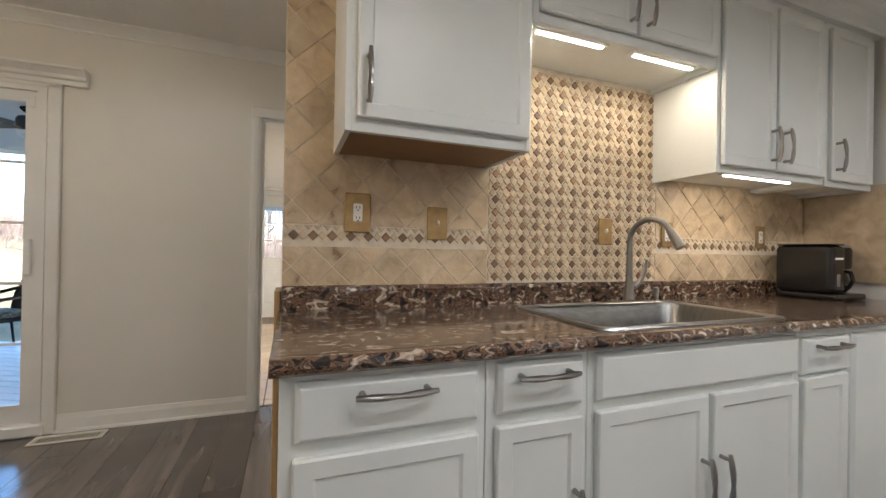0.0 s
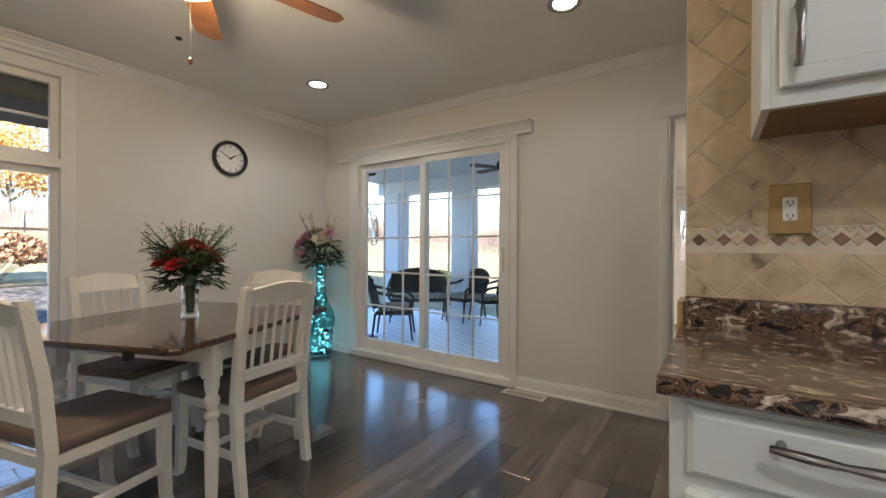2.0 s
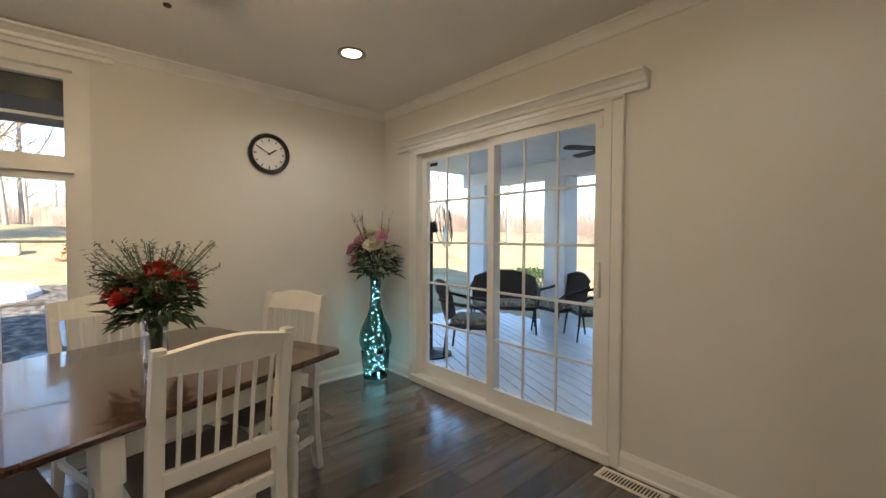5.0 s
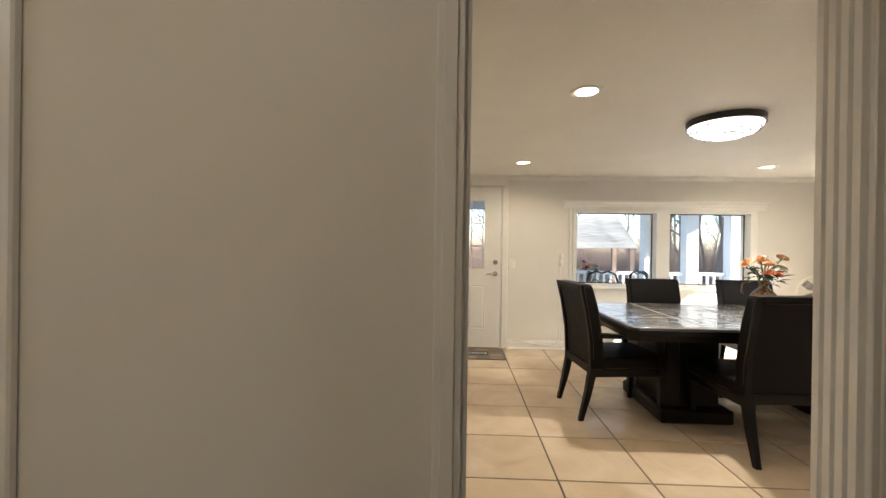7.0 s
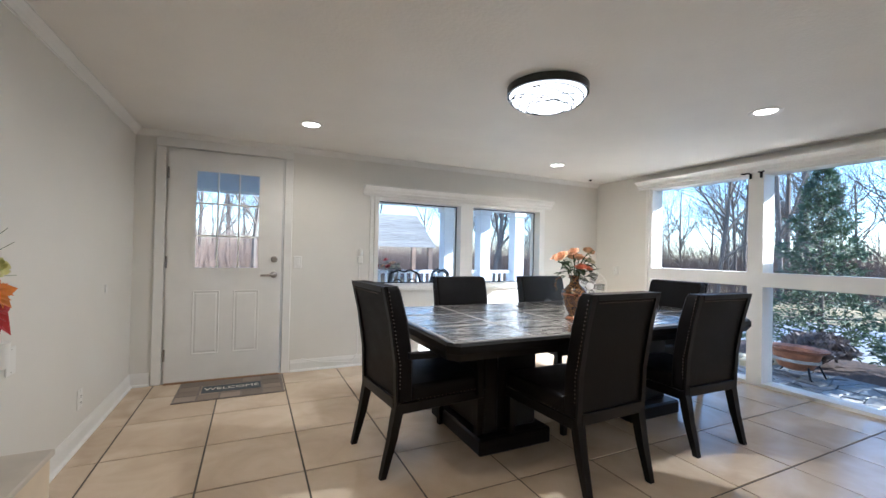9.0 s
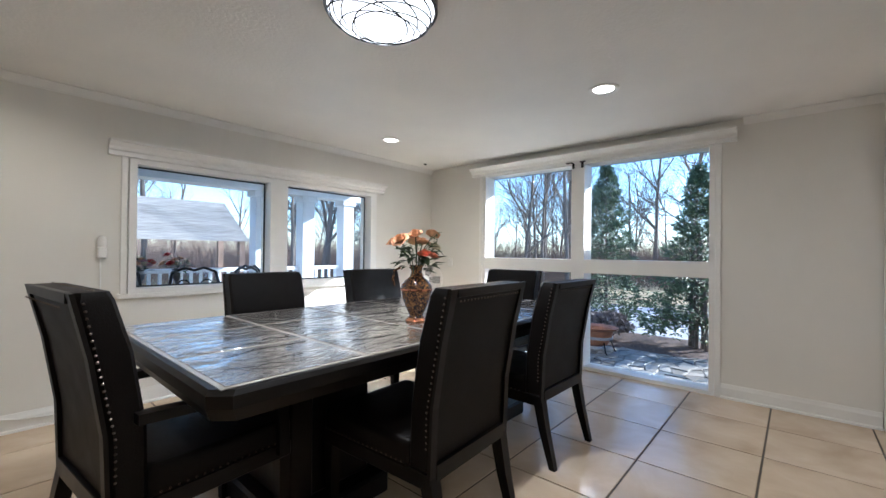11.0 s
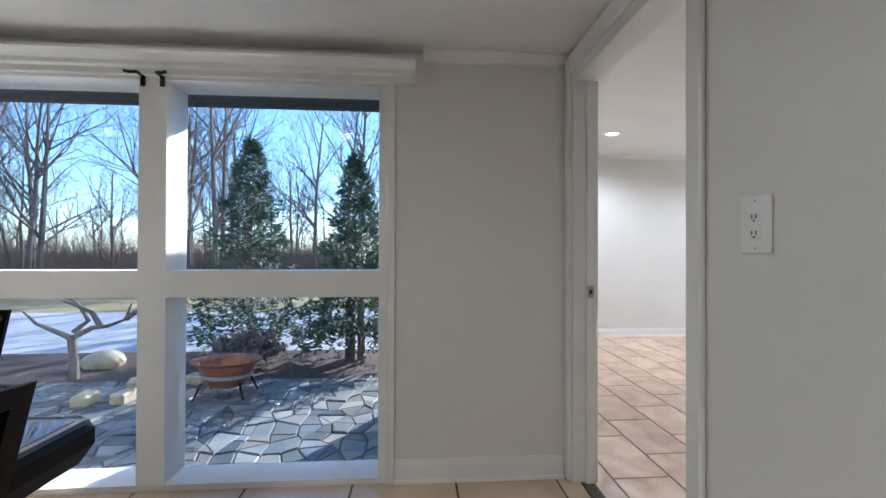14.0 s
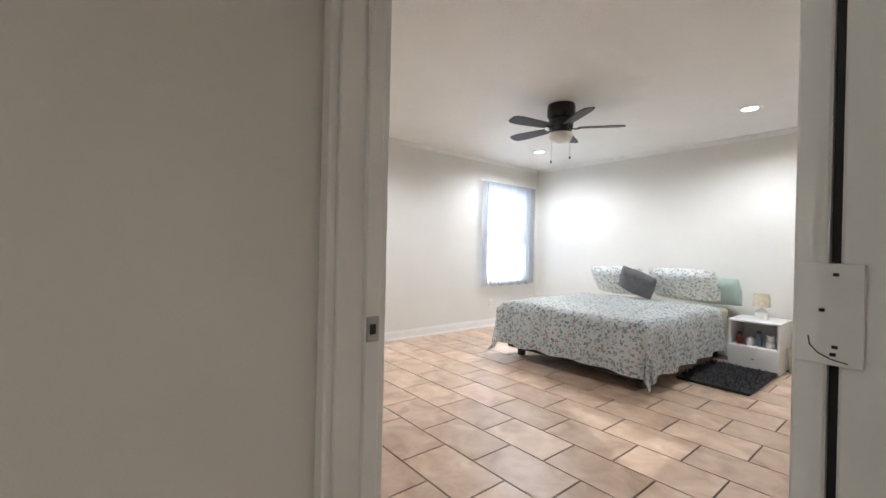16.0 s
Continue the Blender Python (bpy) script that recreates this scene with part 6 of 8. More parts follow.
# ---- bedroom ----
BX0, BX1, BY0, BY1 = 5.40, 6.95, -2.12, -0.03
M_QUILT = mat("floral_quilt", (0.82, 0.85, 0.83), 0.85, var=0.04, scale=3, bump=0.3, bscale=40)
qn, ql = M_QUILT.node_tree.nodes, M_QUILT.node_tree.links
prev_sock = qn["Color Ramp"].outputs[0]
for sc, lo, colr, seed in ((26.0, 0.25, (0.20, 0.30, 0.36), 0.0), (23.0, 0.25, (0.36, 0.52, 0.52), 3.0), (30.0, 0.22, (0.60, 0.40, 0.32), 7.0), (28.0, 0.22, (0.42, 0.44, 0.40), 11.0)):
    vo = qn.new("ShaderNodeTexVoronoi")
    vo.feature, vo.inputs["Scale"].default_value, vo.inputs["Randomness"].default_value = 'F1', sc, 1.0
    mpn = qn.new("ShaderNodeMapping")
    mpn.inputs["Location"].default_value = (seed, seed * 0.7, seed * 1.3)
    ql.new(qn["Texture Coordinate"].outputs["Object"], mpn.inputs[0])
    no = qn.new("ShaderNodeTexNoise")
    no.inputs["Scale"].default_value = 60.0
    mixv = qn.new("ShaderNodeMixRGB")
    mixv.inputs[0].default_value = 0.035
    ql.new(mpn.outputs[0], mixv.inputs[1])
    ql.new(no.outputs["Color"], mixv.inputs[2])
    ql.new(mixv.outputs[0], vo.inputs["Vector"])
    th_ = qn.new("ShaderNodeMapRange")
    th_.inputs["From Min"].default_value, th_.inputs["From Max"].default_value = lo + 0.06, lo
    ql.new(vo.outputs["Distance"], th_.inputs["Value"])
    mx = qn.new("ShaderNodeMixRGB")
    mx.inputs[2].default_value = (*colr, 1)
    ql.new(th_.outputs[0], mx.inputs[0])
    ql.new(prev_sock, mx.inputs[1])
    prev_sock = mx.outputs[0]
ql.new(prev_sock, qn["Principled BSDF"].inputs["Base Color"])


def bed():
    t = thing("bed", "made queen bed with floral comforter and pillows", "bed", ((BX0 + BX1) / 2, -1.0, 0))
    part("bed_frame", box(BX0 + 0.04, BX1 - 0.04, BY0, BY1 - 0.05, 0.10, 0.26, 0.01), M_DARK, t, "black bed base")
    for x in (BX0 + 0.12, BX1 - 0.12):
        for y in (BY0 + 0.1, BY1 - 0.2):
            part("bed_leg", box(x - 0.03, x + 0.03, y - 0.03, y + 0.03, 0, 0.1), M_DARK, t)
    part("mattress", box(BX0 + 0.02, BX1 - 0.02, BY0, BY1 - 0.02, 0.26, 0.55, 0.04, segments=3), M_CREAM, t, "", True)
    # the comforter: a sheet that lies on the mattress and falls over three sides
    b = bmesh.new()
    nu, nv = 58, 62
    drop, L = 0.44, BY1 - BY0 - 0.42
    Wd = BX1 - BX0
    grid = []
    def fall(s, edge):
        """Along the sheet: how far out and how far down past an edge at `edge`."""
        over = s - edge
        if over <= 0:
            return s, 0.0
        r = 0.09
        arc = r * math.pi / 2
        if over < arc:
            a = over / r
            return edge + r * math.sin(a), r * (1 - math.cos(a))
        return edge + r + 0.10 * (over - arc), r + (over - arc)
    for i in range(nu + 1):
        row = []
        u = -(Wd / 2 + drop) + (Wd + 2 * drop) * i / nu
        for j in range(nv + 1):
            w = (L + drop) * j / nv
            px, dx = fall(abs(u), Wd / 2 - 0.06)
            py, dy = fall(w, L - 0.06)
            z = 0.605 - max(dx, dy) - 0.25 * min(dx, dy)
            wr = 0.012 * noise.noise(Vector((u * 3.2, w * 3.2, 1.7))) + 0.006 * noise.noise(Vector((u * 9, w * 9, 4.1)))
            fold = 0.030 * math.sin(u * 17 + 2 * noise.noise(Vector((u * 2, w, 0)))) * min(1, dy / 0.3) + 0.026 * math.sin(w * 15 + 1.0) * min(1, dx / 0.3)
            x = (BX0 + BX1) / 2 + math.copysign(px, u) + (math.copysign(1, u) * fold if dx > 0.05 else 0)
            y = BY0 + 0.42 + py + (fold if dy > 0.05 else 0)
            row.append(b.verts.new((x, y, max(0.03 + 0.01 * math.sin(u * 20 + w * 13), z + wr))))
        grid.append(row)
    for i in range(nu):
        for j in range(nv):
            b.faces.new((grid[i][j], grid[i + 1][j], grid[i + 1][j + 1], grid[i][j + 1]))
    bmesh.ops.solidify(b, geom=b.faces[:], thickness=-0.02)
    part("comforter", b, M_QUILT, t, "white comforter with small blue and coral flowers", True)


bed()


def pillow(name, label, at, sx, sy, sz, rot, material, category="pillow"):
    t = thing(name, label, category, at, "pillows on the bed")
    b = bmesh.new()
    n = 14
    top, bot = [], []
    for i in range(n + 1):
        for side, rows in ((1, top), (-1, bot)):
            row = []
            for j in range(n + 1):
                u, w = 2 * i / n - 1, 2 * j / n - 1
                h = max(0.0, (1 - abs(u) ** 2.6)) ** 0.5 * max(0.0, (1 - abs(w) ** 2.6)) ** 0.5
                pinch = 1 - 0.06 * (abs(u * w))
                row.append(b.verts.new((u * sx / 2 * pinch, w * sy / 2 * pinch, side * sz / 2 * h + 0.006 * noise.noise(Vector((u * 3, w * 3, side))))))
            rows.append(row)
    for rows in (top, bot):
        for i in range(n):
            for j in range(n):
                b.faces.new((rows[i][j], rows[i + 1][j], rows[i + 1][j + 1], rows[i][j + 1]))
    bmesh.ops.remove_doubles(b, verts=b.verts[:], dist=0.0008)
    t.matrix_basis = pose(*at, *rot)
    local_part("cover", b, material, t, "", True)
    return t


M_MINT = mat("mint_cotton", (0.52, 0.66, 0.60), 0.85, var=0.06)
M_GREYC = mat("grey_cushion", (0.17, 0.165, 0.17), 0.9, var=0.15, scale=20, bump=0.4)
pillow("pillow", "floral pillow leaning at the head of the bed", (5.80, -1.86, 0.80), 0.74, 0.44, 0.20, (56, 0, 0), M_QUILT)
pillow("pillow", "floral pillow leaning at the head of the bed", (6.58, -1.86, 0.79), 0.72, 0.44, 0.19, (54, 0, 0), M_QUILT)
pillow("pillow", "mint green pillow behind the floral pillow", (5.56, -2.03, 0.74), 0.58, 0.36, 0.12, (62, 0, 0), M_MINT)
pillow("cushion", "small grey throw cushion on the bed", (6.20, -1.56, 0.80), 0.42, 0.34, 0.15, (58, -22, 12), M_GREYC, "cushion")


def nightstand():
    x0, x1, y0, y1, h = 4.87, 5.29, -2.12, -1.66, 0.50
    t = thing("nightstand", "white nightstand with open shelf and lower drawer", "nightstand", ((x0 + x1) / 2, -1.9, 0))
    part("top", box(x0 - 0.006, x1 + 0.006, y0, y1 + 0.006, h - 0.02, h, 0.003), M_PLASTIC, t)
    for x in (x0, x1 - 0.018):
        part("side_panel", box(x, x + 0.018, y0, y1, 0, h - 0.0205, 0.002), M_PLASTIC, t)
    part("back_panel", box(x0 + 0.019, x1 - 0.019, y0, y0 + 0.01, 0.02, h - 0.021), M_PLASTIC, t)
    part("shelf", box(x0 + 0.019, x1 - 0.019, y0 + 0.011, y1 - 0.004, 0.225, 0.243), M_PLASTIC, t)
    d = part("drawer", box(x0 + 0.004, x1 - 0.004, y1 - 0.002, y1 + 0.016, 0.02, 0.24, 0.003), M_PLASTIC, t)
    part("finger_slot", box((x0 + x1) / 2 - 0.015, (x0 + x1) / 2 + 0.015, y1 + 0.0155, y1 + 0.018, 0.12, 0.126), M_DARK, d)
    def small(name, label, category, x, r, hh, m, profile=None, top=None):
        q = thing(name, label, category, (x, -1.74, 0.243))
        part("body", lathe(profile or [(r * 0.9, 0), (r, hh * 0.2), (r, hh * 0.7), (r * 0.6, hh * 0.85), (r * 0.6, hh)], (x, -1.745, 0.2435), 16), m, q, "", True)
        if top:
            part("cap", lathe([(r * 0.62, 0), (r * 0.62, 0.02), (r * 0.4, 0.024)], (x, -1.745, 0.244 + hh), 16), top, q, "", True)
    small("bottle", "dark red bottle on the nightstand shelf", "bottle", 5.21, 0.03, 0.10, mat("dark_red", (0.12, 0.02, 0.015), 0.3), top=M_BLACK)
    small("jar", "white ceramic jar on the nightstand shelf", "jar", 5.12, 0.035, 0.08, M_PLASTIC)
    small("bottle", "blue grey bottle on the nightstand shelf", "bottle", 5.05, 0.028, 0.13, mat("blue_bottle", (0.10, 0.15, 0.20), 0.3), top=M_DARK)
    q = thing("teddy_figurine", "small white toy figurine on the nightstand shelf", "figurine", (4.97, -1.73, 0.243))
    b = lathe([(0.03, 0), (0.035, 0.02), (0.03, 0.05), (0.022, 0.06)], (4.96, -1.74, 0.2435), 14)
    lathe([(0.001, -0.032), (0.03, -0.015), (0.033, 0.005), (0.022, 0.028), (0.001, 0.034)], (4.96, -1.735, 0.327), 14, b)
    for s in (-1, 1):
        lathe([(0.001, -0.01), (0.012, 0.0), (0.001, 0.012)], (4.96 + s * 0.025, -1.735, 0.355), 8, b)
    ob = local_part("figurine_body", b, M_PLASTIC, q, "", True)
    ob.matrix_parent_inverse = q.matrix_basis.inverted()
    l = thing("table_lamp", "small white ceramic table lamp with drum shade", "lamp", (5.07, -1.90, h))
    part("lamp_base", lathe([(0.045, 0), (0.055, 0.03), (0.055, 0.07), (0.03, 0.10), (0.012, 0.115), (0.012, 0.14)], (5.07, -1.90, h + 0.0005), 22), M_PLASTIC, l, "", True)
    part("shade", lathe([(0.075, 0.0), (0.066, 0.135), (0.064, 0.135), (0.073, 0.0)], (5.07, -1.90, h + 0.125), 28, cap=False), M_CREAM, l, "white fabric drum shade", True)
    w = thing("waste_bin", "small striped bin beside the nightstand", "bin", (4.80, -1.95, 0))
    part("bin_body", lathe([(0.045, 0), (0.055, 0.24), (0.05, 0.24), (0.042, 0.01)], (4.80, -1.93, 0.001), 20), M_CREAM, w, "", True)


nightstand()
rg = thing("rug", "black shaggy rug beside the bed", "rug", (5.15, -1.2, 0))
b = box(4.88, 5.44, -1.66, -0.74, 0.001, 0.028, 0.012, segments=2)
part("rug_base", b, M_DARK, rg)
fur = bmesh.new()
rf = random.Random(4)
for k in range(1800):
    x, y = rf.uniform(4.87, 5.45), rf.uniform(-1.67, -0.73)
    leaf(fur, (x, y, 0.022), (rf.uniform(-1, 1), rf.uniform(-1, 1), 0.7), (0, 0, 1), 0.035, 0.012)
tagged(part("fur", fur, mat("black_fur", (0.016, 0.016, 0.017), 0.6, island=0.5), rg), kind="stuff")


def sheer_curtain():
    t = thing("sheer_curtain", "white sheer curtain over the bedroom window", "curtain", (8.13, -1.45, 0.6))
    b = bmesh.new()
    prev = None
    for i in range(91):
        y = -2.06 + 1.20 * i / 90
        x = 8.125 + 0.014 * math.sin(i * 0.95) + 0.006 * math.sin(i * 2.3)
        ring = [b.verts.new((x, y, z)) for z in (0.62 + 0.01 * math.sin(i * 0.4), 1.1, 1.6, 2.16)]
        if prev:
            for k in range(3):
                b.faces.new((prev[k], ring[k], ring[k + 1], prev[k + 1]))
        prev = ring
    m = bpy.data.materials.new("sheer_voile")
    m.use_nodes = True
    n, l = m.node_tree.nodes, m.node_tree.links
    tr, tl, mixs = n.new("ShaderNodeBsdfTransparent"), n.new("ShaderNodeBsdfTranslucent"), n.new("ShaderNodeMixShader")
    tl.inputs[0].default_value = (0.62, 0.66, 0.72, 1)
    mixs.inputs[0].default_value = 0.75
    l.new(tr.outputs[0], mixs.inputs[1])
    l.new(tl.outputs[0], mixs.inputs[2])
    l.new(mixs.outputs[0], n["Material Output"].inputs[0])
    part("voile", b, m, t, "", True)
    part("curtain_rod", tube([(8.13, -2.10, 2.17), (8.13, -0.82, 2.17)], 0.009, 8), M_PLASTIC, t)


sheer_curtain()
M_FBLK = mat("black_fan_blade", (0.02, 0.018, 0.018), 0.5, var=0.2)
M_OPAL = mat("opal_glass", (0.82, 0.80, 0.76), 0.3, var=0.02)
ceiling_fan("ceiling_fan", "black five-blade hugger ceiling fan with opal bowl", 6.13, 0.14, BZ, 2.28, 5, 4, 0.55, M_FBLK, M_BLACK,
            (M_OPAL, [(0.06, 0.0), (0.10, -0.005), (0.105, -0.03), (0.085, -0.075), (0.04, -0.095), (0.001, -0.10)], False), 0.11, [(-0.10, 0.27), (0.10, 0.28)])
for x in (6.13,):
    part("hugger_housing", lathe([(0.12, 0.0), (0.125, -0.03), (0.125, -0.10), (0.11, -0.125)], (x, 0.14, BZ - 0.001), 32), M_BLACK, bpy.data.objects["ceiling_fan.001"], "", True)
area_lamp("window_daylight", (8.40, -1.46, 1.40), (4.0, -1.46, 1.3), 0.85, 1.3, 5, (0.90, 0.95, 1.0))


# ---- outdoors ----
GZ, EZ = -0.25, -0.45      # ground to the west, patio to the east
M_LAWN = speckled("winter_lawn", [(0.25, (0.17, 0.13, 0.06)), (0.75, (0.44, 0.35, 0.19)), (0.5, (0.30, 0.23, 0.11))], 1.2, 0.95, bump=0.6)
M_DECK = mat("painted_deck", (0.66, 0.69, 0.72), 0.40, var=0.08, scale=5, stretch=(1, 6, 1), random_value=0.06)
M_PORCH = mat("porch_paint", (0.68, 0.71, 0.74), 0.5, var=0.04, scale=3)
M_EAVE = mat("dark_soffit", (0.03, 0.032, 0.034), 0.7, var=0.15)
M_BARK = mat("grey_bark", (0.19, 0.155, 0.13), 0.9, var=0.3, scale=8, bump=0.6, stretch=(4, 4, 0.6))
M_MULCH = speckled("leaf_mulch", [(0.3, (0.035, 0.022, 0.017)), (0.7, (0.17, 0.11, 0.085)), (0.5, (0.08, 0.048, 0.036))], 22, 0.95, bump=0.8)
M_DRIVE = mat("pale_concrete", (0.42, 0.42, 0.43), 0.85, var=0.15, scale=2, bump=0.3)
M_SLATE = speckled("slate", [(0.30, (0.10, 0.12, 0.14)), (0.70, (0.34, 0.29, 0.23)), (0.43, (0.16, 0.185, 0.20)), (0.56, (0.25, 0.245, 0.235))], 1.6, 0.55, bump=0.5)
M_EVER = mat("evergreen_needles", (0.095, 0.135, 0.06), 0.6, var=0.3, scale=3, island=0.45)
M_IRON = mat("black_iron", (0.015, 0.015, 0.016), 0.45, 0.4, var=0.2)
M_SLATE_I = mat("slate_far", (0.13, 0.15, 0.165), 0.55, second=(0.27, 0.245, 0.21), scale=1.6, bump=0.5, bscale=12, island=0.40)
M_SLATE_V = varied(M_SLATE, 0.42)
M_BLOCK = mat("pale_stone_block", (0.55, 0.46, 0.30), 0.8, var=0.2, scale=8, bump=0.5)
M_GRAVEL = speckled("dark_gravel", [(0.36, (0.02, 0.017, 0.014)), (0.64, (0.20, 0.165, 0.13)), (0.5, (0.075, 0.06, 0.048))], 9, 0.9, bump=0.9)
M_BOARD = mat("weathered_boards", (0.40, 0.385, 0.36), 0.8, var=0.3, scale=6, stretch=(0.5, 9, 9), random_value=0.12)
M_AUTUMN = mat("autumn_leaf", (0.60, 0.32, 0.10), 0.7, var=0.3, scale=4, island=0.35)
M_HEDGE = mat("boxwood_leaf", (0.07, 0.12, 0.035), 0.6, var=0.3, scale=4, island=0.4)
ground = bmesh.new()
xs = [-400, -120, -70, -45, -30, -22, -16, -12, -10, -7, -4.6, 0, 4.9, 5, 9, 14, 24, 40, 70, 120, 400]
ys = [-400, -120, -60, -30, -15, -8, -4, 0, 4, 8, 15, 30, 60, 120, 400]
def land(x, y):
    z = GZ
    if x < -10:
        z += 0.65 + 1.6 * min(1.0, (-10 - x) / 14) ** 1.2
    elif x < -4.6:
        z += 0.12 * (-4.6 - x)
    if x >= 5:
        z = EZ - 0.4 * min(1.0, max(0.0, x - 14) / 20)
    return z
gv = [[ground.verts.new((x, y, land(x, y))) for y in ys] for x in xs]
for i in range(len(xs) - 1):
    for j in range(len(ys) - 1):
        ground.faces.new((gv[i][j], gv[i + 1][j], gv[i + 1][j + 1], gv[i][j + 1]))
structure("ground", ground, M_LAWN, "", True)
gb = bmesh.new()
rgb = random.Random(21)
gx, gy = [-3.47 - 0.35 * k for k in range(20)], [-8 + 0.4 * k for k in range(28)]
gq = [[gb.verts.new((x, min(y, 2.85), land(x, y) + 0.02 + rgb.uniform(0, 0.03))) for y in gy] for x in gx]
for q0, q1 in zip(gq, gq[1:]):
    for k in range(len(gy) - 1):
        gb.faces.new((q0[k], q0[k + 1], q1[k + 1], q1[k]))
structure("ground_gravel_bed", gb, M_GRAVEL, "", True)
structure("pavement_drive", box(9.45, 13.8, -30, 40, EZ - 0.02, EZ + 0.015), M_DRIVE)
structure("ground_mulch", box(7.9, 9.4, 2.9, 10.5, EZ - 0.02, EZ + 0.035), M_MULCH)
structure("ground_patio_bed", box(5.05, 8.0, 2.91, 8.2, EZ - 0.03, EZ + 0.012), M_GRAVEL)
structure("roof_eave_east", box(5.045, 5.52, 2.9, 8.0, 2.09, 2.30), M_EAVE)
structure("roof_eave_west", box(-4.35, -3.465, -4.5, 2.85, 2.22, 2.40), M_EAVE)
structure("roof", box(-3.46, 5.04, -3.66, 7.1, KZ + 0.12, KZ + 0.22), M_EAVE)
structure("roof_bedroom", box(5.041, 8.4, -2.4, 2.9, BZ + 0.31, KZ + 0.32), M_EAVE)
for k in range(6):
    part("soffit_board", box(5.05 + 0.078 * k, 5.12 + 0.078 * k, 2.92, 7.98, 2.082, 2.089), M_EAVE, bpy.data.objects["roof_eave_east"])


def bare_tree_mesh(seed, height, spread=1.0, levels=4):
    rng = random.Random(seed)
    verts, faces = [], []
    def limb(p, d, length, r, level):
        segs = 4 if level < 2 else 2
        n = 6 if level == 0 else 4 if level == 1 else 3
        pts, dirs = [p], [d]
        for s in range(segs):
            bend = Vector((rng.uniform(-1, 1), rng.uniform(-1, 1), rng.uniform(-0.3, 0.6))) * (0.10 if level == 0 else 0.28)
            d = (d + bend).normalized()
            p = p + d * length / segs
            pts.append(p)
            dirs.append(d)
        base = len(verts)
        for i, (q, w) in enumerate(zip(pts, dirs)):
            rr = r * (1 - 0.72 * i / segs)
            u = w.orthogonal().normalized()
            v = w.cross(u)
            for k in range(n):
                a = 2 * math.pi * k / n
                verts.append(q + rr * (math.cos(a) * u + math.sin(a) * v))
        for i in range(segs):
            for k in range(n):
                faces.append((base + i * n + k, base + i * n + (k + 1) % n, base + (i + 1) * n + (k + 1) % n, base + (i + 1) * n + k))
        if level < levels:
            count = (10, 6, 4, 3)[level] if level < 4 else 0
            for c in range(count):
                t = rng.uniform(0.2, 1.0) if level == 0 else rng.uniform(0.25, 1.0)
                i = min(int(t * segs), segs - 1)
                q = pts[i].lerp(pts[i + 1], t * segs - i)
                a = rng.uniform(0, 6.283)
                w = dirs[i + 1]
                u = w.orthogonal().normalized()
                v = w.cross(u)
                side = (math.cos(a) * u + math.sin(a) * v)
                nd = (w * rng.uniform(0.5, 0.9) + side * rng.uniform(0.5, 0.9) * spread + Vector((0, 0, 0.25))).normalized()
                limb(q, nd, length * rng.uniform(0.38, 0.62), max(0.004, r * (1 - 0.72 * t) * 0.6), level + 1)
    limb(Vector((0, 0, 0)), Vector((rng.uniform(-0.08, 0.08), rng.uniform(-0.08, 0.08), 1)).normalized(), height * 0.8, height * 0.0125, 0)
    me = bpy.data.meshes.new("bare_tree")
    me.from_pydata(verts, [], faces)
    me.materials.append(M_BARK)
    return me


TREES = [bare_tree_mesh(s, 10 + 1.5 * (s % 3), 1.0 + 0.1 * (s % 2)) for s in range(5)]
rt = random.Random(77)
spots = []
for k in range(125):          # woods to the east and north-east
    a, r = radians(rt.uniform(-16, 66)), rt.uniform(19, 62)
    spots.append((3 + r * math.cos(a), 4 + r * math.sin(a)))
for k in range(40):           # woods behind the porch
    a, r = radians(rt.uniform(62, 112)), rt.uniform(19, 52)
    spots.append((2 + r * math.cos(a), 4 + r * math.sin(a)))
for k in range(26):           # trees up the western slope
    a, r = radians(rt.uniform(118, 205)), rt.uniform(20, 40)
    spots.append((-2 + r * math.cos(a), 1 + r * math.sin(a)))
for k, (x, y) in enumerate(spots):
    t = tagged(new("bare_tree", TREES[k % 5]), "tall leafless grey-brown tree in winter woods", "tree", "bare trees")
    s = rt.uniform(0.65, 1.15)
    t.matrix_basis = pose(x, y, land(x, y) - 0.05, 0, 0, rt.uniform(0, 360)) @ Matrix.Diagonal((s, s, s * rt.uniform(0.9, 1.2), 1))


def thicket(name, label, count, place, size, material, seed):
    """Low tangled brush: many thin twigs in one mesh."""
    rng = random.Random(seed)
    verts, faces = [], []
    for k in range(count):
        x, y = place(rng)
        z = land(x, y) - 0.03
        for j in range(4):
            d = Vector((rng.uniform(-0.6, 0.6), rng.uniform(-0.6, 0.6), 1)).normalized()
            l = size * rng.uniform(0.4, 1.2)
            p = Vector((x + rng.uniform(-0.5, 0.5), y + rng.uniform(-0.5, 0.5), z))
            u = d.orthogonal().normalized() * 0.004 * size
            v = d.cross(u).normalized() * 0.004 * size
            b = len(verts)
            m = p + d * l * 0.5 + Vector((rng.uniform(-0.2, 0.2), rng.uniform(-0.2, 0.2), 0)) * l * 0.5
            verts += [p + u, p + v, p - u, m + u * 0.6, m + v * 0.6, m - u * 0.6, p + d * l]
            faces += [(b, b + 1, b + 4, b + 3), (b + 1, b + 2, b + 5, b + 4), (b + 2, b, b + 3, b + 5), (b + 3, b + 4, b + 6), (b + 4, b + 5, b + 6), (b + 5, b + 3, b + 6)]
    me = bpy.data.meshes.new(name)
    me.from_pydata(verts, [], faces)
    me.materials.append(material)
    return tagged(new(name, me), label, "undergrowth", kind="stuff")


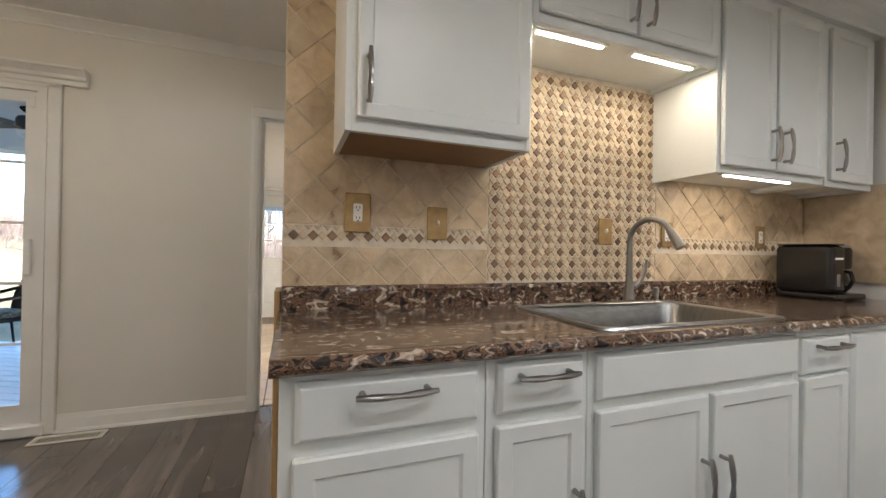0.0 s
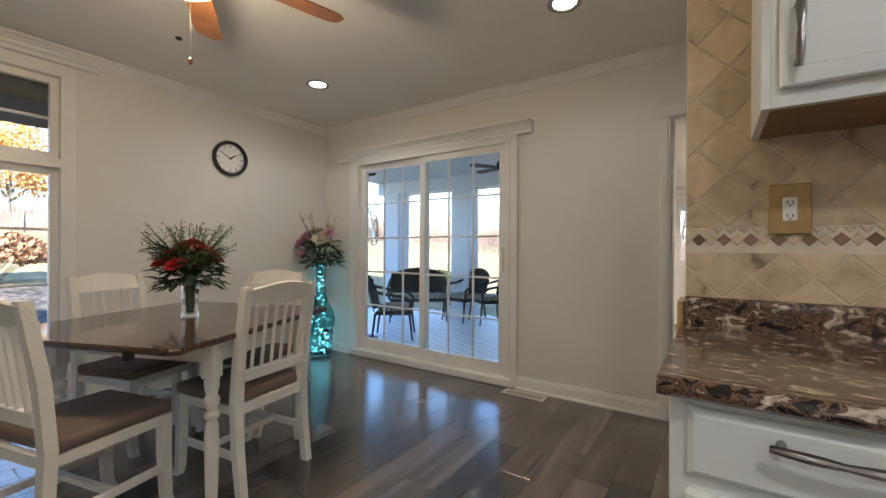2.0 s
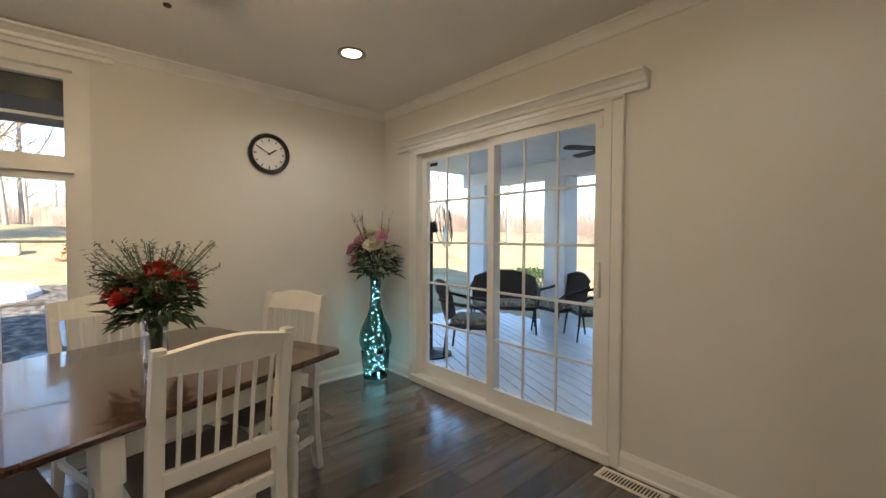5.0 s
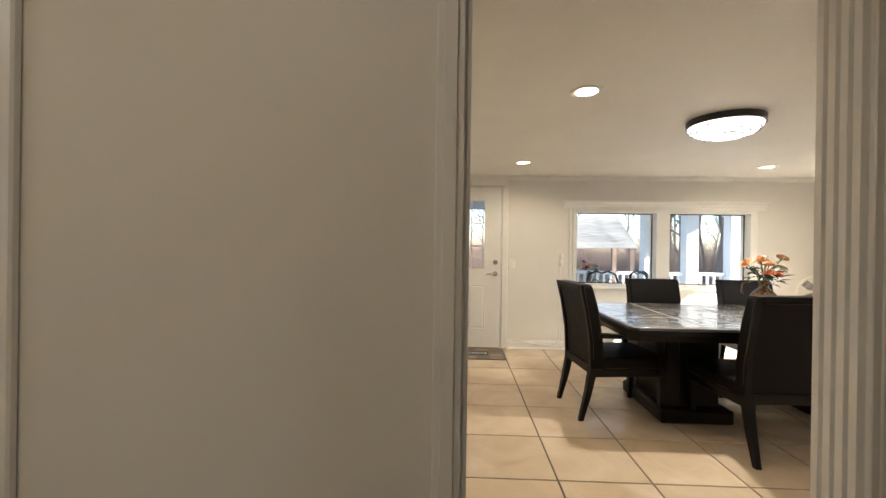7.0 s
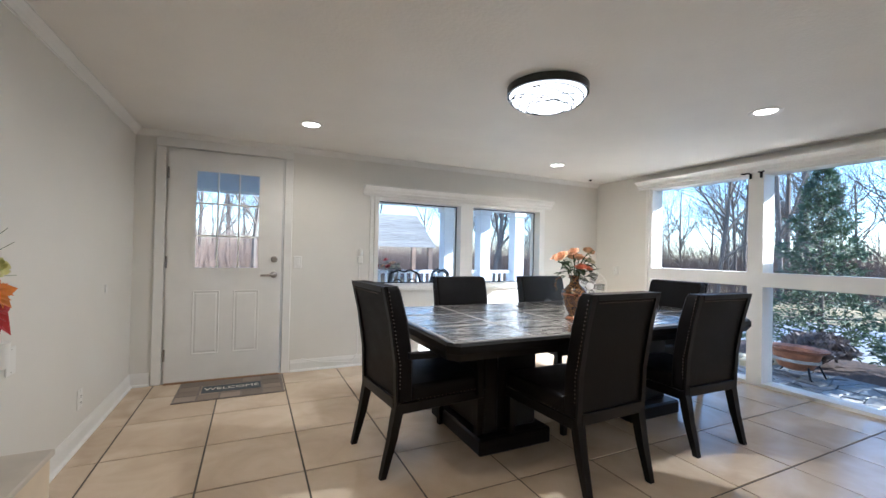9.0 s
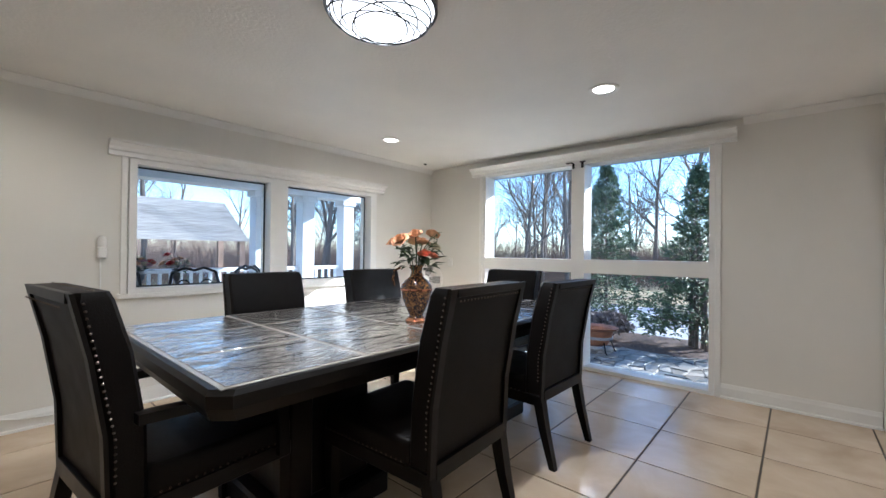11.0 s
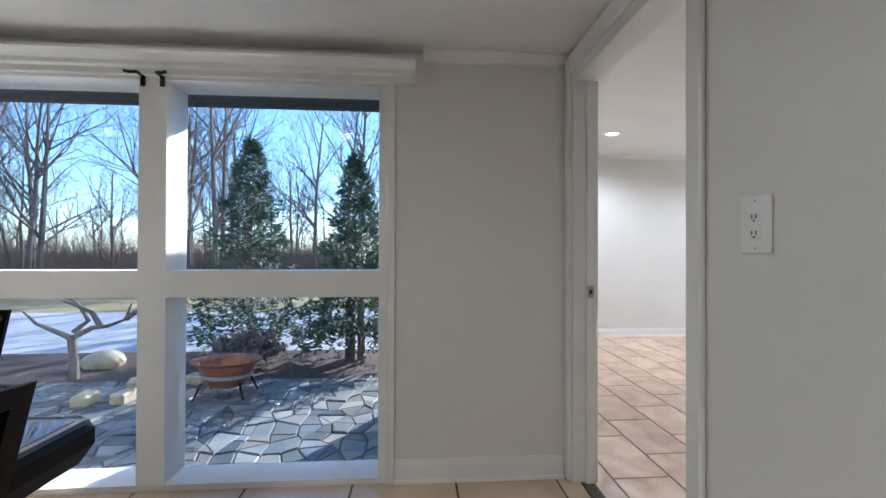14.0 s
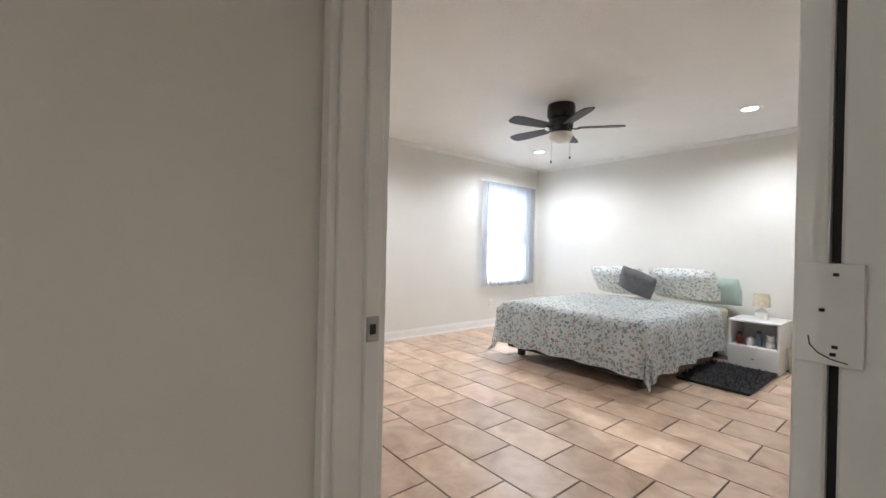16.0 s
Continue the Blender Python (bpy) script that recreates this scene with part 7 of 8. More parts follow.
M_BRUSH = mat("brown_brush", (0.20, 0.14, 0.11), 0.9, var=0.3, scale=2)
def ring_place(a0, a1, r0, r1):
    def place(rng):
        a, r = radians(rng.uniform(a0, a1)), rng.uniform(r0, r1)
        return 3 + r * math.cos(a), 4 + r * math.sin(a)
    return place
thicket("undergrowth", "brown leafless undergrowth at the edge of the woods", 5200, ring_place(-25, 112, 20, 44), 3.0, M_BRUSH, 1)
thicket("far_woods", "distant grey-brown winter woodland along the horizon", 8000, ring_place(-35, 215, 40, 75), 5.5, M_BRUSH, 2)
thicket("undergrowth", "dry brush on the slope behind the house", 700, ring_place(120, 200, 27, 40), 1.5, M_BRUSH, 3)


def foliage(b, rng, count, point, length, width):
    for k in range(count):
        p, d = point(rng)
        leaf(b, p, d, (0, 0, 1), length * rng.uniform(0.6, 1.3), width * rng.uniform(0.7, 1.2), 0.2)


def evergreen(x, y, height, radius, low, seed, stems=1, label="dense green conical evergreen beside the patio"):
    t = thing("evergreen_tree", label, "tree", (x, y, EZ))
    rng = random.Random(seed)
    b = bmesh.new()
    for s in range(stems):
        o = Vector((rng.uniform(-0.12, 0.12), rng.uniform(-0.12, 0.12), 0)) if stems > 1 else Vector((0, 0, 0))
        base = Vector((x, y, EZ - 0.02)) + o * 1.3
        top = Vector((x, y, EZ + height * (0.96 if s == 0 else 0.7)))
        tube([base, base.lerp(top, 0.35) + o * 0.3, top], [0.035 if stems > 1 else 0.055, 0.03, 0.006], 7, b)
    for k in range(70):
        h = low + (height * 0.93 - low) * rng.random()
        a = rng.uniform(0, 6.283)
        r = radius * (1 - (h - low) / (height - low)) ** 0.75
        tube([(x, y, EZ + h), (x + r * 0.8 * math.cos(a), y + r * 0.8 * math.sin(a), EZ + h + 0.05)], [0.012, 0.003], 4, b)
    part("trunk", b, M_BARK, t)
    verts, faces = [], []
    for k in range(1350):
        f = rng.random() ** 1.25
        h = low + (height - low) * f
        r = radius * ((1 - f) ** 0.85 * (0.55 + 0.6 * rng.random()) * (0.85 + 0.25 * math.sin(f * 37 + seed)) + 0.03)
        if rng.random() < 0.25:
            r *= rng.random()
        a = rng.uniform(0, 6.283)
        c = Vector((x + r * math.cos(a), y + r * math.sin(a), EZ + h - 0.10 * r))
        for j in range(8):
            d = Vector((math.cos(a) + rng.uniform(-0.9, 0.9), math.sin(a) + rng.uniform(-0.9, 0.9), rng.uniform(-0.7, 0.9))).normalized()
            s = d.orthogonal().normalized() * rng.uniform(0.010, 0.018)
            l = rng.uniform(0.05, 0.11)
            q = len(verts)
            o = Vector((rng.uniform(-1, 1), rng.uniform(-1, 1), rng.uniform(-1, 1))) * 0.05
            verts += [c + o, c + o + d * l * 0.5 + s, c + o + d * l, c + o + d * l * 0.5 - s]
            faces.append((q, q + 1, q + 2, q + 3))
    me = bpy.data.meshes.new("crown")
    me.from_pydata([v - Vector((x, y, EZ)) for v in verts], [], faces)
    me.materials.append(M_EVER)
    ob = new("crown", me)
    ob.parent = t
    return t


evergreen(9.2, 6.2, 3.3, 0.92, 0.28, 1)
evergreen(8.73, 4.55, 3.0, 0.78, 0.38, 2, 5, "multi-stemmed green evergreen at the patio edge")


def shrub(x, y, z, rx, ry, rz, seed, material, label, count=1500, size=0.03):
    t = thing("shrub", label, "shrub", (x, y, z))
    rng = random.Random(seed)
    b = bmesh.new()
    for k in range(26):
        a = rng.uniform(0, 6.283)
        tube([(x, y, z - 0.02), (x + rx * 0.7 * math.cos(a), y + ry * 0.7 * math.sin(a), z + rz * rng.uniform(0.4, 0.95))], [0.012, 0.003], 4, b)
    part("stems", b, M_BARK, t)
    verts, faces = [], []
    for k in range(count):
        a, e = rng.uniform(0, 6.283), rng.uniform(-0.15, 1)
        q = 0.75 + 0.32 * rng.random()
        w = math.sqrt(max(0.0, 1 - e * e))
        c = Vector((rx * q * w * math.cos(a), ry * q * w * math.sin(a), rz * (0.5 + 0.5 * e * q)))
        d = Vector((rng.uniform(-1, 1), rng.uniform(-1, 1), rng.uniform(-0.4, 1))).normalized()
        s = d.orthogonal().normalized() * size * 0.4
        i = len(verts)
        verts += [c, c + d * size * 0.5 + s, c + d * size, c + d * size * 0.5 - s]
        faces.append((i, i + 1, i + 2, i + 3))
    me = bpy.data.meshes.new("foliage")
    me.from_pydata(verts, [], faces)
    me.materials.append(material)
    ob = new("foliage", me)
    ob.parent = t


shrub(-4.55, -1.0, GZ + 0.02, 0.34, 0.34, 0.42, 1, M_HEDGE, "low clipped green boxwood below the window", 2600)
shrub(-4.55, -0.02, GZ + 0.02, 0.30, 0.28, 0.38, 2, M_HEDGE, "low clipped green boxwood below the window", 2400)
shrub(-10.6, 1.05, land(-10.6, 1.05), 0.75, 0.85, 1.0, 3, mat("russet_twig", (0.28, 0.15, 0.08), 0.8, island=0.3), "round russet leafless shrub on the slope", 2600, 0.12)
shrub(8.5, 5.95, EZ + 0.03, 0.35, 0.4, 0.45, 5, mat("grey_twig", (0.26, 0.21, 0.18), 0.8, island=0.3), "grey twiggy shrub in the mulch bed", 900, 0.10)
shrub(-6.2, 9.2, GZ, 0.8, 0.7, 0.8, 6, mat("yellow_green_leaf", (0.30, 0.34, 0.06), 0.7, island=0.3), "yellow-green shrub behind the deck", 1600, 0.06)


def autumn_tree(x, y, h, seed):
    t = thing("autumn_tree", "tree holding orange-gold autumn leaves on the slope", "tree", (x, y, land(x, y)), "autumn trees")
    z0 = land(x, y)
    rng = random.Random(seed)
    b = bmesh.new()
    tube([(x, y, z0 - 0.05), (x, y + 0.1, z0 + h * 0.4), (x + 0.1, y, z0 + h * 0.8)], [h * 0.02, h * 0.014, 0.02], 7, b)
    tips = []
    for k in range(40):
        a, f = rng.uniform(0, 6.283), rng.uniform(0.25, 0.85)
        r = h * 0.38 * (1 - abs(f - 0.5)) * rng.uniform(0.5, 1)
        tip = Vector((x + r * math.cos(a), y + r * math.sin(a), z0 + h * (f + 0.15)))
        tube([(x, y, z0 + h * f * 0.8), tip], [0.03, 0.006], 4, b)
        tips.append(tip)
    part("trunk", b, M_BARK, t)
    verts, faces = [], []
    for k in range(4200):
        c = rng.choice(tips) + Vector((rng.gauss(0, 1), rng.gauss(0, 1), rng.gauss(0, 1))) * h * 0.06
        d = Vector((rng.uniform(-1, 1), rng.uniform(-1, 1), rng.uniform(-1, 1))).normalized() * 0.12
        s = d.orthogonal() * 0.4
        i = len(verts)
        verts += [c, c + d * 0.5 + s, c + d, c + d * 0.5 - s]
        faces.append((i, i + 1, i + 2, i + 3))
    me = bpy.data.meshes.new("crown")
    me.from_pydata([v - Vector((x, y, z0)) for v in verts], [], faces)
    me.materials.append(M_AUTUMN)
    ob = new("crown", me)
    ob.parent = t


for x, y, h, seed in ((-17, -2.9, 3.6, 5), (-25, -4.0, 5.5, 7), (-24, 3.4, 4.6, 8), (-22, 9.5, 4.2, 3)):
    autumn_tree(x, y, h, seed)
lb = thing("landscape_block", "pale square stone block out on the lawn", "stone", (-14.98, -1.3, land(-15, -1.3)))
part("block", box(-15.3, -14.7, -1.9, -0.75, land(-15, -1.3) - 0.05, land(-15, -1.3) + 0.33, 0.05), M_BLOCK, lb)
fe = thing("wooden_fence", "brown board fence along the top of the slope", "fence", (-23, 3, 1.4))
for k in range(46):
    part("board", box(-23.03, -23.0, -1.0 + 0.2 * k, -0.82 + 0.2 * k, 1.2, 2.55 + 0.02 * (k % 3)), M_BRUSH, fe)
for k in range(3):
    part("post", box(-22.99, -22.88, 0.0 + 3.6 * k, 0.12 + 3.6 * k, 1.2, 2.6), M_BRUSH, fe)
rs_ = random.Random(12)
for x, y, l, w, h in ((-7.8, -0.85, 0.75, 0.30, 0.16), (-6.05, -0.60, 0.42, 0.30, 0.13), (-5.85, 0.10, 0.40, 0.26, 0.12), (-6.9, 0.5, 0.6, 0.34, 0.2), (-8.9, 0.6, 0.5, 0.3, 0.22), (-8.6, -2.0, 0.6, 0.4, 0.2), (-6.4, -1.75, 0.5, 0.34, 0.18), (-9.4, -0.6, 0.5, 0.5, 0.2)):
    t = thing("landscape_stone", "flat pale grey landscape boulder in gravel", "stone", (x, y, land(x, y)), "landscape stones")
    pts = [(x + l * (0.8 + 0.3 * rs_.random()) * math.cos(a * 0.785), y + w * (0.8 + 0.3 * rs_.random()) * math.sin(a * 0.785)) for a in range(8)]
    part("stone", slab(pts, lambda u, v, d: (u, v, land(u, v) - 0.02 + d), h, 0.05), M_DRIVE, t)


def gnarled_tree(x, y):
    t = thing("ornamental_tree", "small gnarled bare tree with spreading pruned limbs", "tree", (x, y, EZ))
    trunk = part("trunk", tube([(x, y, EZ - 0.03), (x + 0.01, y - 0.01, EZ + 0.25), (x, y + 0.02, EZ + 0.56)], [0.065, 0.05, 0.046], 9), M_BARK, t, "", True)
    for pts in (((0, 0.02, 0.54), (-0.05, 0.22, 0.66), (0.02, 0.45, 0.72), (0.05, 0.62, 0.86)),
                ((0, 0.01, 0.54), (0.03, -0.20, 0.66), (0, -0.40, 0.68), (0.04, -0.58, 0.76), (0.02, -0.66, 0.95)),
                ((0, 0.0, 0.60), (0.10, -0.10, 0.74), (0.05, -0.02, 0.94), (0.0, 0.10, 1.08)),
                ((0.02, -0.30, 0.67), (0.05, -0.18, 0.84), (0.02, 0.0, 0.94), (0, 0.12, 0.99)),
                ((0.04, -0.58, 0.76), (0.10, -0.72, 0.88), (0.05, -0.85, 0.93))):
        n = len(pts)
        part("limb", tube([(x + a, y + b, EZ + c) for a, b, c in pts], [0.036 - 0.026 * i / (n - 1) for i in range(n)], 7), M_BARK, t, "", True)


gnarled_tree(8.05, 7.85)
bo = thing("boulder", "rounded tan boulder beside the gnarled tree", "stone", (8.6, 7.9, EZ))
bb = bmesh.new()
bmesh.ops.create_icosphere(bb, subdivisions=3, radius=1.0)
rb = random.Random(14)
for v in bb.verts:
    k = 1 + 0.10 * math.sin(3.1 * v.co.x + 1) * math.cos(2.7 * v.co.y) + rb.uniform(-0.025, 0.025)
    v.co = Vector((8.62 + 0.20 * k * v.co.x, 7.90 + 0.27 * k * v.co.y, EZ + 0.10 + 0.15 * k * v.co.z))
part("rock", bb, M_BLOCK, bo, "", True)


def copper_tub(x, y):
    t = thing("copper_tub", "oval copper tub planter on an iron stand", "planter", (x, y, EZ))
    z = EZ + 0.13
    part("tub", lathe([(0.10, 0.0), (0.17, 0.03), (0.22, 0.14), (0.25, 0.25), (0.31, 0.285), (0.315, 0.30), (0.30, 0.30), (0.245, 0.27), (0.21, 0.14), (0.16, 0.04), (0.001, 0.03)], (x, y, z), 32, cap=False, sx=0.85, sy=1.15), mat("weathered_copper", (0.42, 0.19, 0.11), 0.5, 0.6, var=0.25, scale=9), t, "weathered copper oval tub", True)
    part("band", lathe([(0.226, -0.02), (0.236, -0.02), (0.242, 0.02), (0.232, 0.02)], (x, y, z + 0.14), 32, sx=0.85, sy=1.15, cap=False), M_DRIVE, t, "grey metal band", True)
    for sx in (-1, 1):
        for sy in (-1, 1):
            part("leg", tube([(x + sx * 0.14, y + sy * 0.20, z + 0.08), (x + sx * 0.19, y + sy * 0.24, z - 0.05), (x + sx * 0.17, y + sy * 0.27, EZ + 0.03), (x + sx * 0.21, y + sy * 0.29, EZ + 0.028)], 0.012, 6), M_IRON, t)


copper_tub(7.38, 5.74)
for k, (x, y, r) in enumerate(((7.3, 6.30, 12), (7.55, 6.45, 40), (7.25, 6.70, -8), (7.65, 6.85, 25), (7.2, 7.05, 5), (7.8, 6.25, 70))):
    t = thing("stone_block", "rough pale yellow stone block edging the patio", "stone", (x, y, EZ + 0.04), "edging stone blocks")
    part("block", turned(box(-0.12, 0.12, -0.08, 0.08, 0.0, 0.12, 0.02), pose(x, y, EZ + 0.03, 0, 0, r)), M_BLOCK, t)


# porch to the north, seen through the dining window and entry door
structure("floor_porch_north", box(-0.5, 5.75, 7.11, 9.75, GZ, -0.06), M_PORCH)
structure("ceiling_porch_north", box(-0.5, 5.75, 7.11, 9.9, 2.28, 2.40), M_PORCH)
structure("trim_porch_beam", box(-0.5, 5.75, 9.45, 9.75, 2.02, 2.279), M_PORCH)
for x in (0.9, 3.85, 4.62, 5.42):
    t = thing("porch_column", "square white porch column with base and cap", "column", (x, 9.6, -0.06), "porch columns")
    part("shaft", box(x - 0.11, x + 0.11, 9.49, 9.71, -0.06, 2.02, 0.006), M_PORCH, t)
    part("base", box(x - 0.14, x + 0.14, 9.46, 9.74, -0.0595, 0.10, 0.008), M_PORCH, t)
    part("cap", box(x - 0.14, x + 0.14, 9.46, 9.74, 1.93, 2.019, 0.008), M_PORCH, t)
for x0, x1 in ((1.05, 3.70), (4.0, 4.48), (4.77, 5.27)):
    r = thing("porch_railing", "white porch railing with square balusters", "railing", ((x0 + x1) / 2, 9.6, -0.06), "porch railings")
    part("top_rail", box(x0, x1, 9.56, 9.64, 0.80, 0.86, 0.006), M_PORCH, r)
    part("bottom_rail", box(x0, x1, 9.57, 9.63, 0.06, 0.11, 0.004), M_PORCH, r)
    n = max(2, int((x1 - x0) / 0.12))
    bal = to_mesh("baluster", box(-0.018, 0.018, -0.018, 0.018, 0.11, 0.80), M_PORCH)
    for k in range(n):
        q = new("baluster", bal)
        q.parent = r
        q.matrix_basis = pose(x0 + (x1 - x0) * (k + 0.5) / n - (x0 + x1) / 2, 0.0, 0.06)
sh = thing("garden_pavilion", "open garden shelter with pale weathered board roof", "pavilion", (3.9, 14, GZ))
for k in range(11):
    f0, f1 = k / 11, (k + 0.94) / 11
    b = bmesh.new()
    vs = [b.verts.new(p) for p in ((2.75 + 0.25 * f0, 13.2 + 0.9 * f0, 1.32 + 0.95 * f0), (5.25 - 0.25 * f0, 13.2 + 0.9 * f0, 1.32 + 0.95 * f0), (5.25 - 0.25 * f1, 13.2 + 0.9 * f1, 1.32 + 0.95 * f1 + 0.01), (2.75 + 0.25 * f1, 13.2 + 0.9 * f1, 1.32 + 0.95 * f1 + 0.01))]
    b.faces.new(vs)
    bmesh.ops.solidify(b, geom=b.faces[:], thickness=0.03)
    part("roof_board", b, M_BOARD, sh)
for x, y in ((2.9, 13.3), (5.1, 13.3), (2.9, 14.6), (5.1, 14.6)):
    part("post", box(x - 0.06, x + 0.06, y - 0.06, y + 0.06, GZ, 1.35), M_BRUSH, sh)


def iron_chair(x, y, z, r):
    t = thing("iron_patio_chair", "black scrolled iron patio chair on the porch", "chair", (x, y, z), "iron patio chairs")
    t.matrix_basis = pose(x, y, z, 0, 0, r)
    local_part("seat", box(-0.25, 0.25, -0.22, 0.24, 0.42, 0.45, 0.006), M_IRON, t)
    for sx in (-1, 1):
        for y0 in (-0.2, 0.21):
            local_part("leg", tube([(sx * 0.22, y0, 0.42), (sx * 0.23, y0 * 1.1, 0.2), (sx * 0.25, y0 * 1.25, 0.0)], 0.014, 6), M_IRON, t)
        local_part("arm", tube([(sx * 0.26, -0.24, 0.66), (sx * 0.28, 0.0, 0.68), (sx * 0.28, 0.22, 0.66), (sx * 0.27, 0.24, 0.60), (sx * 0.25, 0.2, 0.44)], 0.014, 6), M_IRON, t)
        local_part("back_post", tube([(sx * 0.24, -0.22, 0.42), (sx * 0.27, -0.27, 0.70), (sx * 0.22, -0.31, 0.92)], 0.016, 6), M_IRON, t)
        for zc in (0.58, 0.76):
            pts = [(sx * (0.11 + (0.09 - 0.005 * k) * math.cos(k * 0.6) * 0.9), -0.25 - 0.12 * (zc - 0.5), zc + (0.09 - 0.005 * k) * math.sin(k * 0.6)) for k in range(16)]
            local_part("scroll", tube(pts, 0.009, 5), M_IRON, t)
    local_part("top_rail", tube([(-0.22, -0.31, 0.92), (-0.1, -0.32, 0.97), (0, -0.32, 0.94), (0.1, -0.32, 0.97), (0.22, -0.31, 0.92)], 0.016, 6), M_IRON, t)


for x, y, r in ((1.75, 8.35, 150), (2.62, 8.2, 180), (3.05, 8.75, 100), (3.35, 8.2, 215)):
    iron_chair(x, y, -0.06, r)
pt = thing("porch_table", "round black iron table on the porch", "table", (2.35, 8.95, -0.06))
part("top", lathe([(0.50, 0.0), (0.51, 0.012), (0.50, 0.025)], (2.35, 8.95, 0.64), 36), M_IRON, pt)
for a in range(3):
    part("leg", tube([(2.35, 8.95, 0.62), (2.35 + 0.15 * math.cos(a * 2.094), 8.95 + 0.15 * math.sin(a * 2.094), 0.3), (2.35 + 0.32 * math.cos(a * 2.094), 8.95 + 0.32 * math.sin(a * 2.094), -0.05)], 0.018, 6), M_IRON, pt)
for x, y, seed in ((2.18, 8.9, 41), (2.58, 9.0, 43)):
    u = thing("silver_urn", "silver urn vase on the porch table", "vase", (x, y, 0.665), "porch urns")
    part("urn", lathe([(0.05, 0.0), (0.02, 0.03), (0.02, 0.07), (0.05, 0.11), (0.065, 0.17), (0.05, 0.20), (0.06, 0.22)], (x, y, 0.6655), 20), M_STEEL, u, "", True)
    rr = random.Random(seed)
    heads = [(rr.uniform(-0.14, 0.14), rr.uniform(-0.10, 0.10), rr.uniform(0.04, 0.16), 0.05, rr.choice((M_CREAM, M_PINK, M_RED, M_PEACH))) for k in range(9)]
    bouquet("porch_flowers", "faded mixed flowers in a porch urn", (x, y, 0.88), 0.05, heads, 34, 0.14, 0.2, seed, sprigs=3, leaf_size=0.08)

# covered deck to the west of the dining room, seen through the sliding door
structure("ceiling_deck", box(-5.75, -0.53, 2.91, 6.7, 2.62, 2.69), M_PORCH)
structure("trim_deck_beam", box(-5.75, -0.53, 6.30, 6.66, 2.36, 2.619), M_PORCH)
for x in (-5.35, -3.58, -1.75):
    t = thing("porch_column", "square white deck column", "column", (x, 6.47, -0.12), "deck columns")
    part("shaft", box(x - 0.20, x + 0.20, 6.28, 6.66, -0.12, 2.36, 0.006), M_PORCH, t)
    part("base", box(x - 0.23, x + 0.23, 6.25, 6.69, -0.1195, 0.05, 0.008), M_PORCH, t)
ceiling_fan("ceiling_fan", "dark ceiling fan on the covered deck", -2.15, 5.2, 2.62, 2.42, 5, 20, 0.55, M_FBLK, M_BLACK,
            (M_OPAL, [(0.06, 0.0), (0.09, -0.01), (0.09, -0.04), (0.05, -0.07), (0.001, -0.075)], False), 0.10, [])
M_WICKER = mat("dark_wicker", (0.035, 0.027, 0.022), 0.7, var=0.4, scale=60, bump=0.8, bscale=120)
M_FABRIC = speckled("leafy_cushion", [(0.35, (0.04, 0.05, 0.03)), (0.65, (0.55, 0.50, 0.40)), (0.5, (0.25, 0.22, 0.15))], 16, 0.9, distort=2.0)


def wicker_chair(x, y, r, wide=0.28):
    t = thing("wicker_chair" if wide < 0.4 else "wicker_loveseat", "dark wicker patio %s with leafy print cushion" % ("armchair" if wide < 0.4 else "loveseat"), "chair", (x, y, -0.12), "deck wicker seats")
    t.matrix_basis = pose(x, y, -0.12, 0, 0, r)
    local_part("seat_frame", box(-wide, wide, -0.24, 0.26, 0.36, 0.41, 0.01), M_WICKER, t)
    local_part("cushion", box(-wide + 0.02, wide - 0.02, -0.21, 0.25, 0.411, 0.48, 0.025, segments=2), M_FABRIC, t, "leafy print cushion", True)
    b = bmesh.new()
    rows = []
    for i in range(11):
        u = i / 10 * 2 - 1
        rows.append([(u * (wide + 0.02), -0.24 - 0.06 * (1 - u * u), 0.40), (u * (wide + 0.04), -0.30 - 0.07 * (1 - u * u), 0.66), (u * (wide + 0.01), -0.36 - 0.07 * (1 - u * u), 0.80 + 0.12 * (1 - u * u))])
    vs = [[b.verts.new(p) for p in row] for row in rows]
    for a, c in zip(vs, vs[1:]):
        for k in range(2):
            b.faces.new((a[k], c[k], c[k + 1], a[k + 1]))
    bmesh.ops.solidify(b, geom=b.faces[:], thickness=0.02)
    local_part("back", b, M_WICKER, t)
    local_part("back_rim", tube([rows[i][2] for i in range(11)], 0.018, 6), M_WICKER, t)
    for sx in (-1, 1):
        local_part("arm", tube([(sx * (wide + 0.02), -0.34, 0.72), (sx * (wide + 0.04), -0.1, 0.66), (sx * (wide + 0.04), 0.15, 0.63), (sx * (wide + 0.03), 0.26, 0.56), (sx * (wide + 0.01), 0.25, 0.40)], 0.022, 7), M_WICKER, t)
        for y0 in (-0.24, 0.24):
            local_part("leg", tube([(sx * (wide - 0.02), y0, 0.38), (sx * wide, y0 * 1.2, 0.0)], [0.018, 0.013], 6), M_IRON, t)


for x, y, r, w in ((-3.38, 4.12, -55, 0.28), (-3.95, 5.45, 218, 0.50), (-3.28, 5.95, 165, 0.28), (-2.78, 6.0, 140, 0.28)):
    wicker_chair(x, y, r, w)
pf = thing("pedestal_fan", "tall black pedestal fan on the deck", "fan", (-3.68, 3.72, -0.12))
part("base", lathe([(0.26, 0.0), (0.26, 0.02), (0.06, 0.05), (0.03, 0.07)], (-3.68, 3.72, -0.12), 28), M_IRON, pf, "", True)
part("pole", tube([(-3.68, 3.72, -0.08), (-3.68, 3.72, 1.42)], 0.022, 8), M_IRON, pf)
part("motor", tube([(-3.73, 3.67, 1.46), (-3.63, 3.77, 1.48)], 0.07, 12), M_IRON, pf)
